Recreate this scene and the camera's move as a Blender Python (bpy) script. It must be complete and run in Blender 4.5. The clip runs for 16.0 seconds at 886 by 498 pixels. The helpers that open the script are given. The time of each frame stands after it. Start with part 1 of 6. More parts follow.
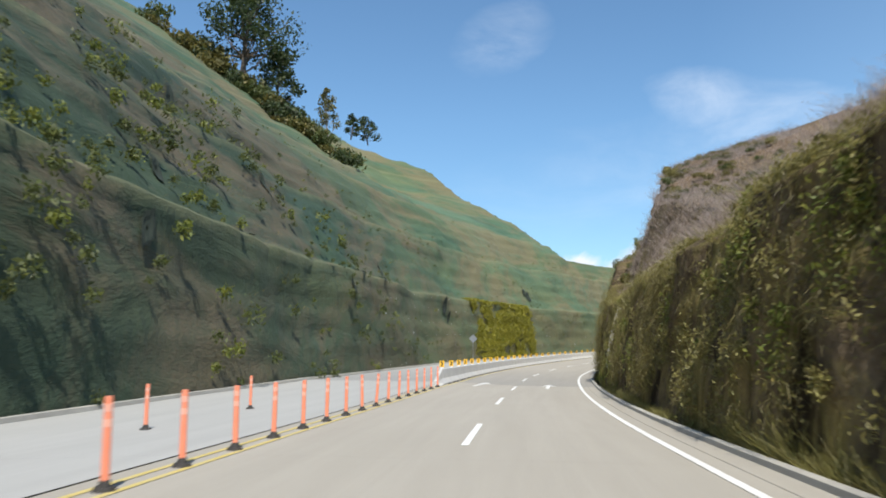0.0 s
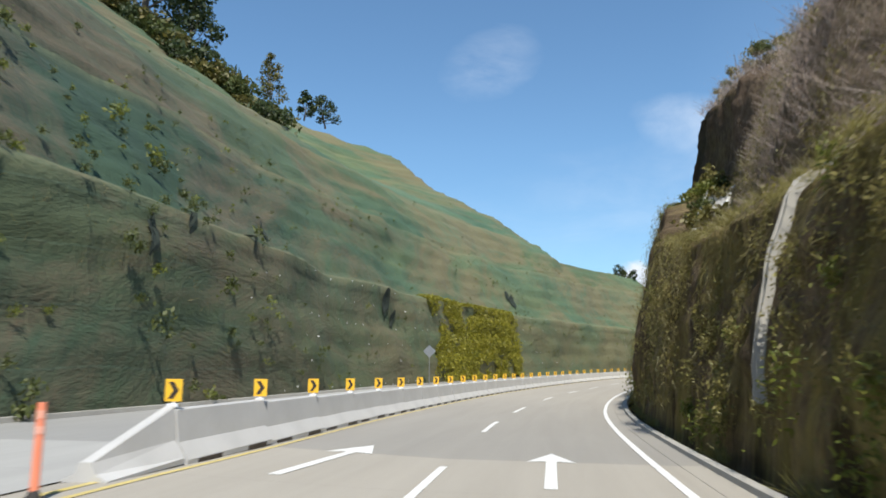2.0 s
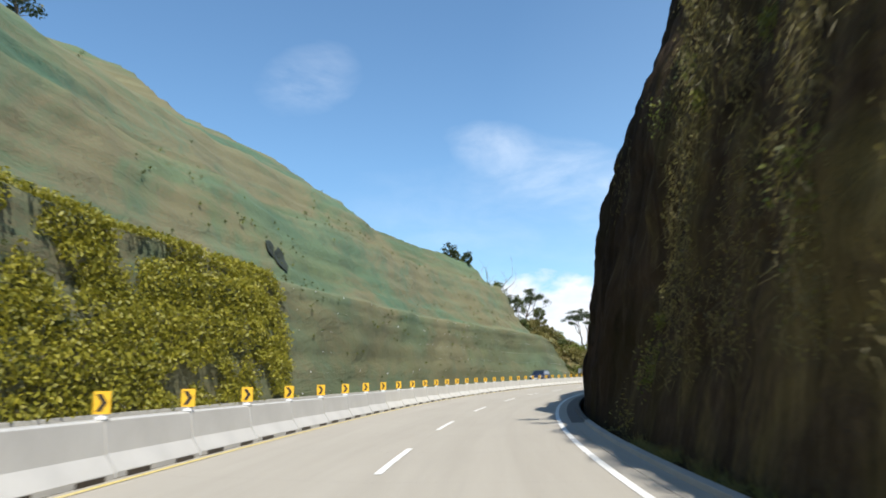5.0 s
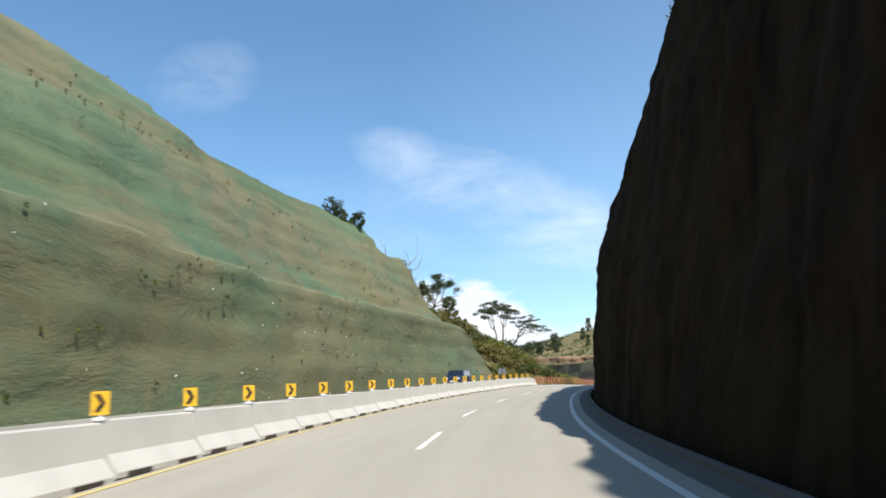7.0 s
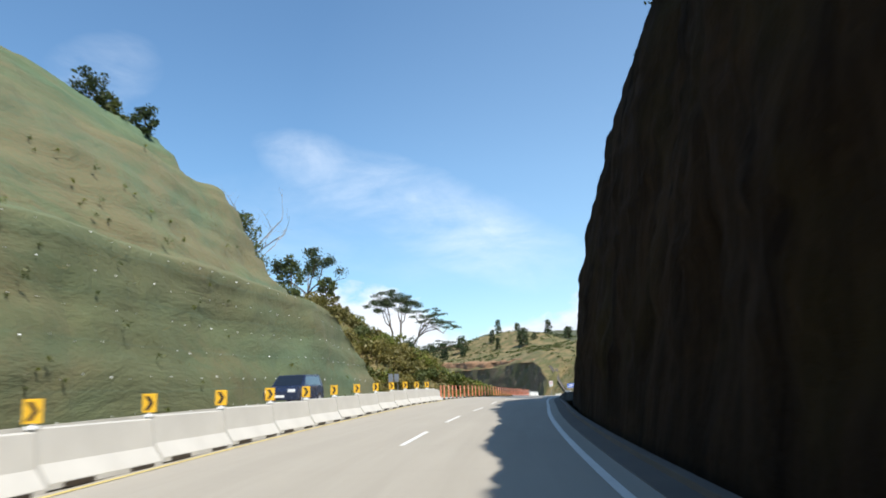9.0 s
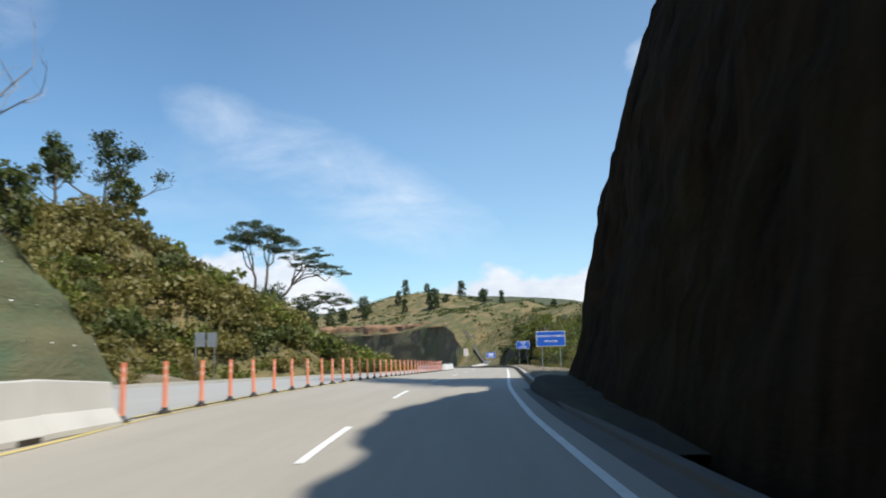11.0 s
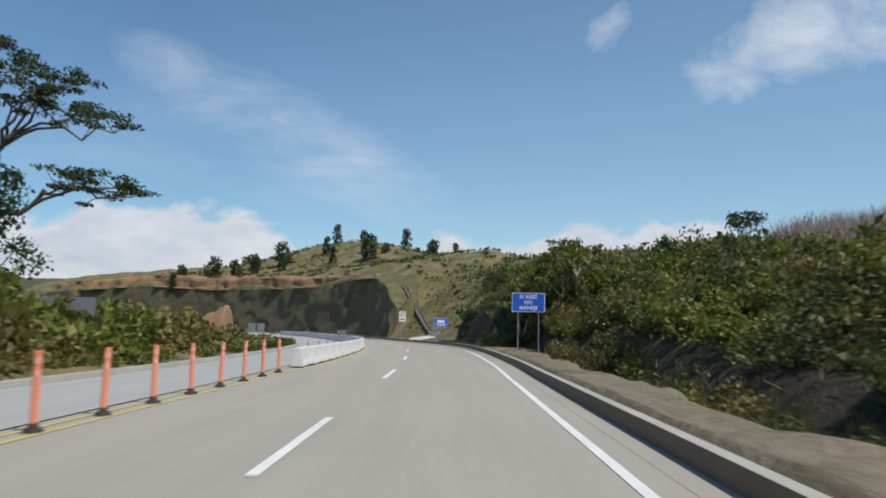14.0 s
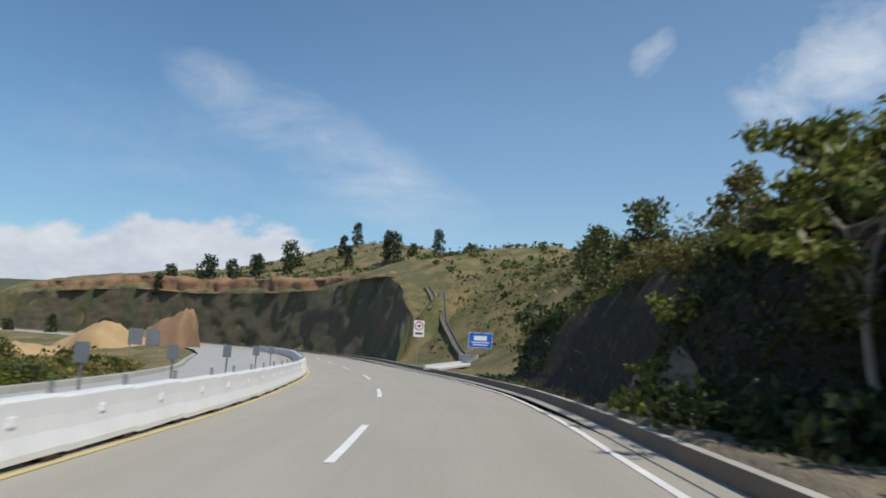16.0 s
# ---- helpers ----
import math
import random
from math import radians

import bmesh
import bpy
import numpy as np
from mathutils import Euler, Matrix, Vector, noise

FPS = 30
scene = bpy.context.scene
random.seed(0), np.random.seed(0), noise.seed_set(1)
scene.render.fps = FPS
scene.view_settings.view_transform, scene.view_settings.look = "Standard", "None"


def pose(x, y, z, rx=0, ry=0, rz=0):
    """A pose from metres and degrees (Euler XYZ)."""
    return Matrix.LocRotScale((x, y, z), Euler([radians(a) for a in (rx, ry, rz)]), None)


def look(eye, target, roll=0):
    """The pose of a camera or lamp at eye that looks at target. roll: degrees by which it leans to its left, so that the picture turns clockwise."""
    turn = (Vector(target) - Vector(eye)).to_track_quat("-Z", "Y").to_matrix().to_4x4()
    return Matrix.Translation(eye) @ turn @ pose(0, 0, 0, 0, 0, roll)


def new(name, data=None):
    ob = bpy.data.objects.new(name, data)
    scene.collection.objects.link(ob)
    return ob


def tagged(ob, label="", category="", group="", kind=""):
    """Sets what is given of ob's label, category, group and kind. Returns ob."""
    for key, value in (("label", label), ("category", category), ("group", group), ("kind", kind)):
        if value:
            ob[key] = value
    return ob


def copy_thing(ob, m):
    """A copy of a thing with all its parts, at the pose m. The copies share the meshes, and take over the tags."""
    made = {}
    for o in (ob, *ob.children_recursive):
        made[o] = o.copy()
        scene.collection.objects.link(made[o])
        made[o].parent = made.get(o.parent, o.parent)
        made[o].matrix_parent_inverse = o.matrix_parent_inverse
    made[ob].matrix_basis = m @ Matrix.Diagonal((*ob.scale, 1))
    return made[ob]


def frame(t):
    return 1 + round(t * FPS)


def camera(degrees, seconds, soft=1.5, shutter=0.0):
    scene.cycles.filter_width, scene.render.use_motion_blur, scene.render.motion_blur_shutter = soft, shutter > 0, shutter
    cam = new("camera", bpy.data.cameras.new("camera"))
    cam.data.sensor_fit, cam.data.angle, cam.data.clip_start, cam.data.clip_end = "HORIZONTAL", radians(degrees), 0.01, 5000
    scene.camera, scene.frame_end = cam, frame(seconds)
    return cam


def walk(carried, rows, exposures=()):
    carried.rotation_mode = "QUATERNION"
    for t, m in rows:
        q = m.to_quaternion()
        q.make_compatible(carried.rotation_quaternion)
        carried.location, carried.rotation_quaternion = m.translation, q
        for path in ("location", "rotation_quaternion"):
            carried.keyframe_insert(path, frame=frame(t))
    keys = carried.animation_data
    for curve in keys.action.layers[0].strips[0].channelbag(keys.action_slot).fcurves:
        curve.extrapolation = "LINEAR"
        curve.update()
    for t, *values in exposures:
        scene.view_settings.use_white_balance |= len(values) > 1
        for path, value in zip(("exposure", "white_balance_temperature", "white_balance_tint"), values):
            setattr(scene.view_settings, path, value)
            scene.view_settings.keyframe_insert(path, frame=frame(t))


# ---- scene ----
cam = camera(62.9, 16.0, soft=1.8, shutter=0.25)
PATH = [
    (0, pose(0.00, 0.00, 1.39, 97.33, -0.60, -0.01)),
    (0.5, pose(0.89, 7.06, 1.18, 98.34, 0.51, 0.24)),
    (1, pose(2.00, 14.19, 0.98, 97.70, -0.10, 0.52)),
    (1.5, pose(2.93, 21.08, 0.76, 98.93, -1.45, -0.66)),
    (2, pose(3.79, 27.98, 0.64, 99.20, -0.68, -0.94)),
    (2.5, pose(4.23, 34.44, 0.51, 99.64, -0.48, -2.93)),
    (3, pose(5.37, 41.23, 0.37, 98.88, 0.32, -6.49)),
    (3.5, pose(6.66, 48.14, 0.24, 99.94, 1.11, -6.17)),
    (3.7, pose(7.26, 50.99, 0.23, 99.74, 1.43, -7.64)),
    (5.8, pose(15.37, 82.34, 0.19, 101.48, 0.28, -16.56)),
    (6, pose(16.36, 85.23, 0.19, 101.67, 0.53, -16.00)),
    (6.5, pose(19.05, 92.45, 0.21, 100.95, 1.85, -20.52)),
    (7, pose(22.38, 99.76, 0.34, 100.81, 1.98, -23.08)),
    (7.5, pose(25.93, 107.15, 0.42, 101.74, 1.87, -25.44)),
    (8, pose(29.97, 114.60, 0.53, 101.18, 0.93, -26.89)),
    (8.2, pose(31.71, 117.58, 0.58, 101.18, 0.54, -28.40)),
    (10.3, pose(54.58, 149.69, 1.15, 100.88, 3.26, -32.04)),
    (10.5, pose(56.67, 152.62, 1.16, 98.69, 1.84, -32.54)),
    (11, pose(61.86, 159.92, 1.21, 98.31, 1.47, -37.72)),
    (11.5, pose(67.38, 166.90, 1.28, 98.06, 1.08, -41.84)),
    (12, pose(73.17, 174.01, 1.33, 98.21, 0.35, -41.45)),
    (12.5, pose(79.15, 180.76, 1.35, 97.44, -0.23, -41.31)),
    (13, pose(85.25, 187.46, 1.32, 97.28, -1.10, -41.84)),
    (13.5, pose(91.14, 194.01, 1.25, 97.07, -1.00, -41.44)),
    (14, pose(97.21, 200.68, 1.20, 95.62, -1.13, -41.94)),
    (14.5, pose(103.17, 207.35, 1.12, 95.96, -1.13, -42.35)),
    (15, pose(109.31, 214.30, 0.99, 97.21, -2.10, -42.95)),
    (15.5, pose(115.24, 221.20, 0.88, 97.85, -3.21, -41.70)),
    (16, pose(121.18, 228.02, 0.76, 97.18, -3.12, -39.22)),
]
walk(cam, PATH, [(0.0, 0.38), (2.2, 0.36), (3.5, 0.48), (8.0, 0.52), (10.5, 0.34), (12.5, -0.02), (13.5, -0.15), (16.0, -0.18)])

# ---- daylight: one sun behind the start of the drive, clear sky with haze and clouds ----
SUN_AZ, SUN_EL = radians(173.0), radians(57.0)   # compass bearing from +y, clockwise
sun_dir = Vector((math.sin(SUN_AZ) * math.cos(SUN_EL), math.cos(SUN_AZ) * math.cos(SUN_EL), math.sin(SUN_EL)))
lamp = bpy.data.lights.new("sun", "SUN")
lamp.energy, lamp.angle, lamp.color = 4.6, radians(0.55), (1.0, 0.955, 0.88)
sun = new("sun", lamp)
sun.matrix_world = look(sun_dir * 100, (0, 0, 0))
world = bpy.data.worlds.new("sky")
scene.world = world
world.use_nodes = True


class Net:
    """A short way to write node trees."""

    def __init__(self, tree):
        self.t = tree

    def add(self, kind, **sets):
        n = self.t.nodes.new(kind)
        for k, v in sets.items():
            n.inputs[k].default_value = v
        return n

    def link(self, a, b):
        self.t.links.new(a, b)

    def put(self, sock, v):
        if isinstance(v, bpy.types.NodeSocket):
            self.link(v, sock)
        else:
            sock.default_value = v

    def math(self, op, a, b=0.0, c=0.0, clamp=False):
        n = self.t.nodes.new("ShaderNodeMath")
        n.operation, n.use_clamp = op, clamp
        for i, v in enumerate((a, b, c)):
            self.put(n.inputs[i], v)
        return n.outputs[0]

    def mix(self, fac, a, b, blend="MIX"):
        n = self.t.nodes.new("ShaderNodeMix")
        n.data_type, n.blend_type = "RGBA", blend
        self.put(n.inputs[0], fac)
        self.put(n.inputs[6], a if isinstance(a, bpy.types.NodeSocket) else (*a[:3], 1))
        self.put(n.inputs[7], b if isinstance(b, bpy.types.NodeSocket) else (*b[:3], 1))
        return n.outputs[2]

    def ramp(self, v, lo, hi, a=0.0, b=1.0):
        n = self.t.nodes.new("ShaderNodeMapRange")
        n.clamp = True
        for i, x in enumerate((v, lo, hi, a, b)):
            self.put(n.inputs[i], x)
        return n.outputs[0]

    def noise(self, vec, scale, detail=5.0, rough=0.6, distort=0.0):
        n = self.t.nodes.new("ShaderNodeTexNoise")
        self.link(vec, n.inputs["Vector"])
        n.inputs["Scale"].default_value, n.inputs["Detail"].default_value = scale, detail
        n.inputs["Roughness"].default_value, n.inputs["Distortion"].default_value = rough, distort
        return n.outputs["Fac"]

    def voronoi(self, vec, scale, feature="F1"):
        n = self.t.nodes.new("ShaderNodeTexVoronoi")
        n.feature = feature
        self.link(vec, n.inputs["Vector"])
        n.inputs["Scale"].default_value = scale
        return n.outputs["Distance"]

    def scaled(self, vec, x, y, z):
        n = self.t.nodes.new("ShaderNodeVectorMath")
        n.operation = "MULTIPLY"
        self.link(vec, n.inputs[0])
        n.inputs[1].default_value = (x, y, z)
        return n.outputs[0]

    def xyz(self, vec):
        n = self.t.nodes.new("ShaderNodeSeparateXYZ")
        self.link(vec, n.inputs[0])
        return n.outputs[0], n.outputs[1], n.outputs[2]


# sky: physical sky, thin cirrus streaks, and a bank of cumulus low over the horizon
w = Net(world.node_tree)
world.node_tree.nodes.clear()
sky = w.add("ShaderNodeTexSky")
sky.sky_type, sky.sun_disc, sky.sun_elevation, sky.sun_rotation = "NISHITA", False, SUN_EL, SUN_AZ
sky.altitude, sky.air_density, sky.dust_density, sky.ozone_density = 300.0, 1.0, 0.4, 2.0
ray = w.add("ShaderNodeTexCoord").outputs["Generated"]
rx_, ry_, rz_ = w.xyz(ray)


def sky_patch(az, el, wide, tall, tilt):
    """A soft oval patch of the sky round a bearing, as a 0 to 1 mask."""
    a = w.math("SUBTRACT", w.math("ARCTAN2", rx_, ry_), radians(az))
    e = w.math("SUBTRACT", w.math("ARCSINE", rz_), radians(el))
    c, s_ = math.cos(radians(tilt)), math.sin(radians(tilt))
    u = w.math("ADD", w.math("MULTIPLY", a, c / radians(wide)), w.math("MULTIPLY", e, s_ / radians(wide)))
    v = w.math("ADD", w.math("MULTIPLY", a, -s_ / radians(tall)), w.math("MULTIPLY", e, c / radians(tall)))
    d = w.math("ADD", w.math("MULTIPLY", u, u), w.math("MULTIPLY", v, v))
    return w.ramp(d, 1.0, 0.0)


wisp = w.noise(w.scaled(ray, 4.0, 4.0, 11.0), 2.0, 8, 0.65, 1.2)
wisp2 = w.noise(w.scaled(ray, 1.0, 1.0, 2.5), 6.0, 8, 0.62, 0.5)
streaks = None
for az, el, wide, tall, tilt, amount in ((4.6, 23.4, 5.2, 3.0, 16, 0.30), (30.0, 13.6, 16.0, 4.2, -23, 0.55), (22.5, 14.6, 8.0, 3.2, -8, 0.22),
                                         (20.0, 12.0, 22.0, 6.0, 0, 0.18)):
    k_ = sky_patch(az, el, wide, tall, tilt)
    k_ = w.ramp(w.math("ADD", k_, w.math("MULTIPLY", w.math("SUBTRACT", wisp2, 0.55), 1.0)), 0.1, 1.25)
    m_ = w.math("MULTIPLY", k_, amount)
    streaks = m_ if streaks is None else w.math("MAXIMUM", streaks, m_)
cirrus = w.math("MULTIPLY", streaks, w.ramp(w.math("ADD", w.math("MULTIPLY", wisp, 0.5), w.math("MULTIPLY", wisp2, 0.8)), 0.42, 0.85))
puff = w.noise(w.scaled(ray, 1.0, 1.0, 1.6), 11.0, 7, 0.55, 0.3)
for az, el, wide, tall, tilt, amount in ((70.5, 20.6, 12.0, 4.0, 14, 0.75), (54.9, 22.4, 2.9, 1.8, 42, 0.55)):
    k_ = w.math("ADD", sky_patch(az, el, wide, tall, tilt), w.math("MULTIPLY", w.math("SUBTRACT", puff, 0.52), 2.6))
    cirrus = w.math("MAXIMUM", cirrus, w.math("MULTIPLY", w.math("MULTIPLY", w.ramp(k_, 0.25, 1.35), w.ramp(sky_patch(az, el, wide * 1.25, tall * 1.25, tilt), 0.0, 0.3)), amount))
bank = w.noise(w.scaled(ray, 1.0, 1.0, 0.2), 4.2, 3, 0.5)
elev = w.math("ARCSINE", rz_)
top = w.math("ADD", w.math("MULTIPLY", w.math("SUBTRACT", bank, 0.5), 0.20), w.math("ADD", 0.120, w.math("MULTIPLY", w.math("SUBTRACT", puff, 0.5), 0.11)))
cumulus = w.math("MULTIPLY", w.ramp(w.math("SUBTRACT", top, elev), -0.003, 0.012), w.ramp(elev, 0.0, 0.03, 0.5, 1.0))
shade = w.ramp(w.noise(w.scaled(ray, 1.0, 1.0, 2.0), 14.0, 5, 0.6), 0.3, 0.7)
haze = w.mix(sky_patch(66.0, 20.0, 46.0, 34.0, 0), (1.0, 1.0, 1.0), (1.42, 1.24, 1.14))
col = w.mix(cirrus, w.mix(1.0, w.mix(1.0, sky.outputs[0], haze, "MULTIPLY"), (0.90, 1.13, 1.19), "MULTIPLY"), (8.0, 8.4, 8.9))
col = w.mix(w.math("MULTIPLY", cumulus, 0.9), col, w.mix(shade, (6.0, 6.5, 7.4), (8.6, 8.7, 8.9)))
col = w.mix(1.0, col, w.mix(w.ramp(elev, 0.02, 0.30), (0.84, 0.84, 0.86), (1.0, 1.0, 1.0)), "MULTIPLY")
bg = w.add("ShaderNodeBackground", Strength=0.112)
w.link(col, bg.inputs["Color"])
w.link(bg.outputs[0], w.add("ShaderNodeOutputWorld").inputs["Surface"])


# ---- materials ----
def shader(name, rough=0.85, metallic=0.0):
    m = bpy.data.materials.new(name)
    m.use_nodes = True
    n = Net(m.node_tree)
    b = m.node_tree.nodes["Principled BSDF"]
    b.inputs["Roughness"].default_value, b.inputs["Metallic"].default_value = rough, metallic
    return m, n, b


def bumped(n, b, height, strength, dist):
    k = n.add("ShaderNodeBump", Strength=strength, Distance=dist)
    n.link(height, k.inputs["Height"])
    n.link(k.outputs[0], b.inputs["Normal"])


def plain(name, a, c, scale=3.0, rough=0.6, metallic=0.0, bump=0.1, fine=40.0):
    """Two colours mixed by two scales of noise, with fine relief."""
    m, n, b = shader(name, rough, metallic)
    p = n.add("ShaderNodeTexCoord").outputs["Object"]
    big, small = n.noise(p, scale), n.noise(p, fine, 4)
    f = n.math("ADD", n.math("MULTIPLY", n.ramp(big, 0.3, 0.7), 0.7), n.math("MULTIPLY", small, 0.3))
    n.link(n.mix(f, a, c), b.inputs["Base Color"])
    n.link(n.ramp(big, 0.2, 0.8, max(rough - 0.12, 0.05), min(rough + 0.12, 1)), b.inputs["Roughness"])
    bumped(n, b, small, bump, 0.01)
    return m


def leafy(name, dark, light, warm, wet=0.55):
    """Leaves: colour by clump and by leaf, some light let through."""
    m, n, b = shader(name, wet)
    g = n.add("ShaderNodeNewGeometry")
    o = n.add("ShaderNodeObjectInfo")
    p = n.add("ShaderNodeTexCoord").outputs["Object"]
    f = n.math("ADD", n.math("MULTIPLY", g.outputs["Random Per Island"], 0.6), n.math("MULTIPLY", n.noise(p, 0.6, 3), 0.5))
    c = n.mix(n.ramp(f, 0.15, 0.95), dark, light)
    c = n.mix(n.math("MULTIPLY", n.ramp(g.outputs["Random Per Island"], 0.72, 1.0), 0.55), c, warm)
    c = n.mix(n.math("MULTIPLY", o.outputs["Random"], 0.35), c, n.mix(0.5, dark, warm))
    n.link(c, b.inputs["Base Color"])
    tr = n.add("ShaderNodeBsdfTranslucent")
    n.link(c, tr.inputs["Color"])
    mx = n.add("ShaderNodeMixShader")
    mx.inputs[0].default_value = 0.36
    n.link(b.outputs[0], mx.inputs[1])
    n.link(tr.outputs[0], mx.inputs[2])
    n.link(mx.outputs[0], m.node_tree.nodes["Material Output"].inputs["Surface"])
    return m


def road_material(name, a, c, wheel=True):
    """Worn concrete pavement: aggregate grain, broad stains along the lanes, transverse joints; uv is (along, across)."""
    m, n, b = shader(name, 0.85)
    uv = n.add("ShaderNodeUVMap").outputs[0]
    p = n.add("ShaderNodeTexCoord").outputs["Object"]
    u, v, _ = n.xyz(uv)
    grain = n.noise(p, 55.0, 3, 0.7)
    stain = n.noise(n.scaled(uv, 0.05, 0.9, 1), 1.6, 6, 0.65, 0.4)
    patch = n.noise(p, 0.22, 4)
    f = n.math("ADD", n.math("MULTIPLY", n.ramp(stain, 0.3, 0.7), 0.55), n.math("MULTIPLY", patch, 0.45))
    c1 = n.mix(f, a, c)
    joint = n.math("LESS_THAN", n.math("ABSOLUTE", n.math("SUBTRACT", n.math("MODULO", n.math("ADD", u, 600.0), 4.5), 2.25)), 0.008)
    c1 = n.mix(n.math("MULTIPLY", joint, 0.35), c1, (0.12, 0.11, 0.1))
    c1 = n.mix(n.math("MULTIPLY", n.ramp(grain, 0.35, 0.75), 0.25), c1, n.mix(0.5, a, (0.1, 0.09, 0.08)))
    worn = n.math("MULTIPLY", n.math("GREATER_THAN", u, 40.6), n.ramp(u, 44.0, 74.0, 0.5, 0.0))
    c1 = n.mix(worn, c1, n.mix(f, (0.17, 0.165, 0.155), (0.22, 0.215, 0.2)))
    n.link(c1, b.inputs["Base Color"])
    bumped(n, b, grain, 0.25, 0.006)
    return m


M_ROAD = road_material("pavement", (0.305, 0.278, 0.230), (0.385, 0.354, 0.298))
M_ROAD_FAR = road_material("pavement_pale", (0.32, 0.315, 0.295), (0.41, 0.405, 0.38))
M_PAINT_W = plain("white_road_paint", (0.62, 0.61, 0.57), (0.78, 0.77, 0.73), 2.0, 0.6, 0, 0.15)
M_PAINT_Y = plain("yellow_road_paint", (0.55, 0.42, 0.10), (0.50, 0.42, 0.20), 1.5, 0.6, 0, 0.15)
M_CONC = plain("cast_concrete", (0.40, 0.395, 0.38), (0.52, 0.515, 0.495), 0.9, 0.85, 0, 0.2)
M_CONC_W = plain("pale_concrete", (0.46, 0.45, 0.42), (0.57, 0.56, 0.525), 0.9, 0.8, 0, 0.2)
M_KERB = plain("kerb_concrete", (0.30, 0.285, 0.25), (0.43, 0.41, 0.36), 0.7, 0.9, 0, 0.3)
# rock's shade on kerb and gutter put into the colour; also used on the drain
M_CONC_DARK = plain("dark_concrete", (0.075, 0.070, 0.062), (0.13, 0.12, 0.105), 0.7, 0.95, 0, 0.3)
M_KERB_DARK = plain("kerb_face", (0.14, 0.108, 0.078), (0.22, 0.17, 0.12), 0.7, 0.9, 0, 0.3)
M_ORANGE = plain("orange_plastic", (0.80, 0.24, 0.13), (0.86, 0.30, 0.18), 3.0, 0.5, 0, 0.05)
M_BAND = plain("pale_reflective_band", (0.80, 0.36, 0.26), (0.86, 0.44, 0.33), 3.0, 0.4, 0, 0.05)
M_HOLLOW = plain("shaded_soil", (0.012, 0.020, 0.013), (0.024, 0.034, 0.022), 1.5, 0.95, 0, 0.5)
M_RUBBER = plain("black_rubber", (0.025, 0.022, 0.02), (0.05, 0.045, 0.04), 4.0, 0.8, 0, 0.2)
M_YELLOW = plain("yellow_sign_sheet", (0.80, 0.45, 0.02), (0.86, 0.50, 0.04), 3.0, 0.4, 0, 0.02)
M_BLACK = plain("black_sheet", (0.02, 0.016, 0.014), (0.045, 0.03, 0.02), 3.0, 0.5, 0, 0.02)
M_BLUE = plain("blue_sign_sheet", (0.015, 0.10, 0.52), (0.02, 0.13, 0.60), 2.0, 0.4, 0, 0.02)
M_WHITE = plain("white_sheet", (0.74, 0.75, 0.76), (0.82, 0.83, 0.83), 2.0, 0.45, 0, 0.02)
M_PLASTIC = plain("white_barrier_plastic", (0.60, 0.60, 0.58), (0.70, 0.70, 0.68), 1.2, 0.5, 0, 0.08)
M_STEEL = plain("galvanised_steel", (0.30, 0.31, 0.32), (0.45, 0.46, 0.47), 2.0, 0.45, 0.8, 0.05)
M_GREY = plain("grey_sign_back", (0.16, 0.175, 0.19), (0.22, 0.24, 0.26), 2.0, 0.5, 0.3, 0.05)
M_BARK = plain("bark", (0.09, 0.065, 0.045), (0.17, 0.135, 0.10), 1.5, 0.95, 0, 0.6, 12.0)
M_BARK_PALE = plain("pale_bark", (0.26, 0.22, 0.18), (0.40, 0.36, 0.31), 1.5, 0.95, 0, 0.5, 12.0)
M_EARTH_HEAP = plain("yellow_earth", (0.33, 0.215, 0.10), (0.45, 0.31, 0.16), 0.35, 0.95, 0, 0.6, 3.0)
M_SOIL_BROWN = plain("brown_soil", (0.20, 0.12, 0.065), (0.28, 0.18, 0.10), 0.35, 0.95, 0, 0.6, 3.0)
M_LEAF = leafy("leaves_green", (0.052, 0.074, 0.019), (0.125, 0.152, 0.038), (0.15, 0.15, 0.035))
M_LEAF_DARK = leafy("leaves_dark", (0.022, 0.042, 0.014), (0.066, 0.098, 0.030), (0.10, 0.11, 0.03))
M_LEAF_OLIVE = leafy("leaves_olive", (0.082, 0.080, 0.021), (0.190, 0.176, 0.044), (0.27, 0.20, 0.055))
M_LEAF_SCRUB = leafy("leaves_dry_scrub", (0.130, 0.122, 0.032), (0.265, 0.232, 0.062), (0.34, 0.255, 0.08))
M_LEAF_YELLOW = leafy("leaves_yellow", (0.15, 0.16, 0.02), (0.36, 0.33, 0.03), (0.47, 0.40, 0.04))
M_LEAF_BRIGHT = leafy("leaves_bright", (0.09, 0.12, 0.02), (0.20, 0.225, 0.035), (0.28, 0.26, 0.045))
M_DRY = leafy("dry_grass", (0.25, 0.19, 0.16), (0.45, 0.36, 0.30), (0.52, 0.44, 0.36))
M_FOOT = leafy("foot_grass", (0.17, 0.15, 0.045), (0.33, 0.28, 0.095), (0.26, 0.27, 0.06))
M_STRAW = leafy("straw_grass", (0.13, 0.105, 0.038), (0.28, 0.225, 0.09), (0.18, 0.18, 0.045))


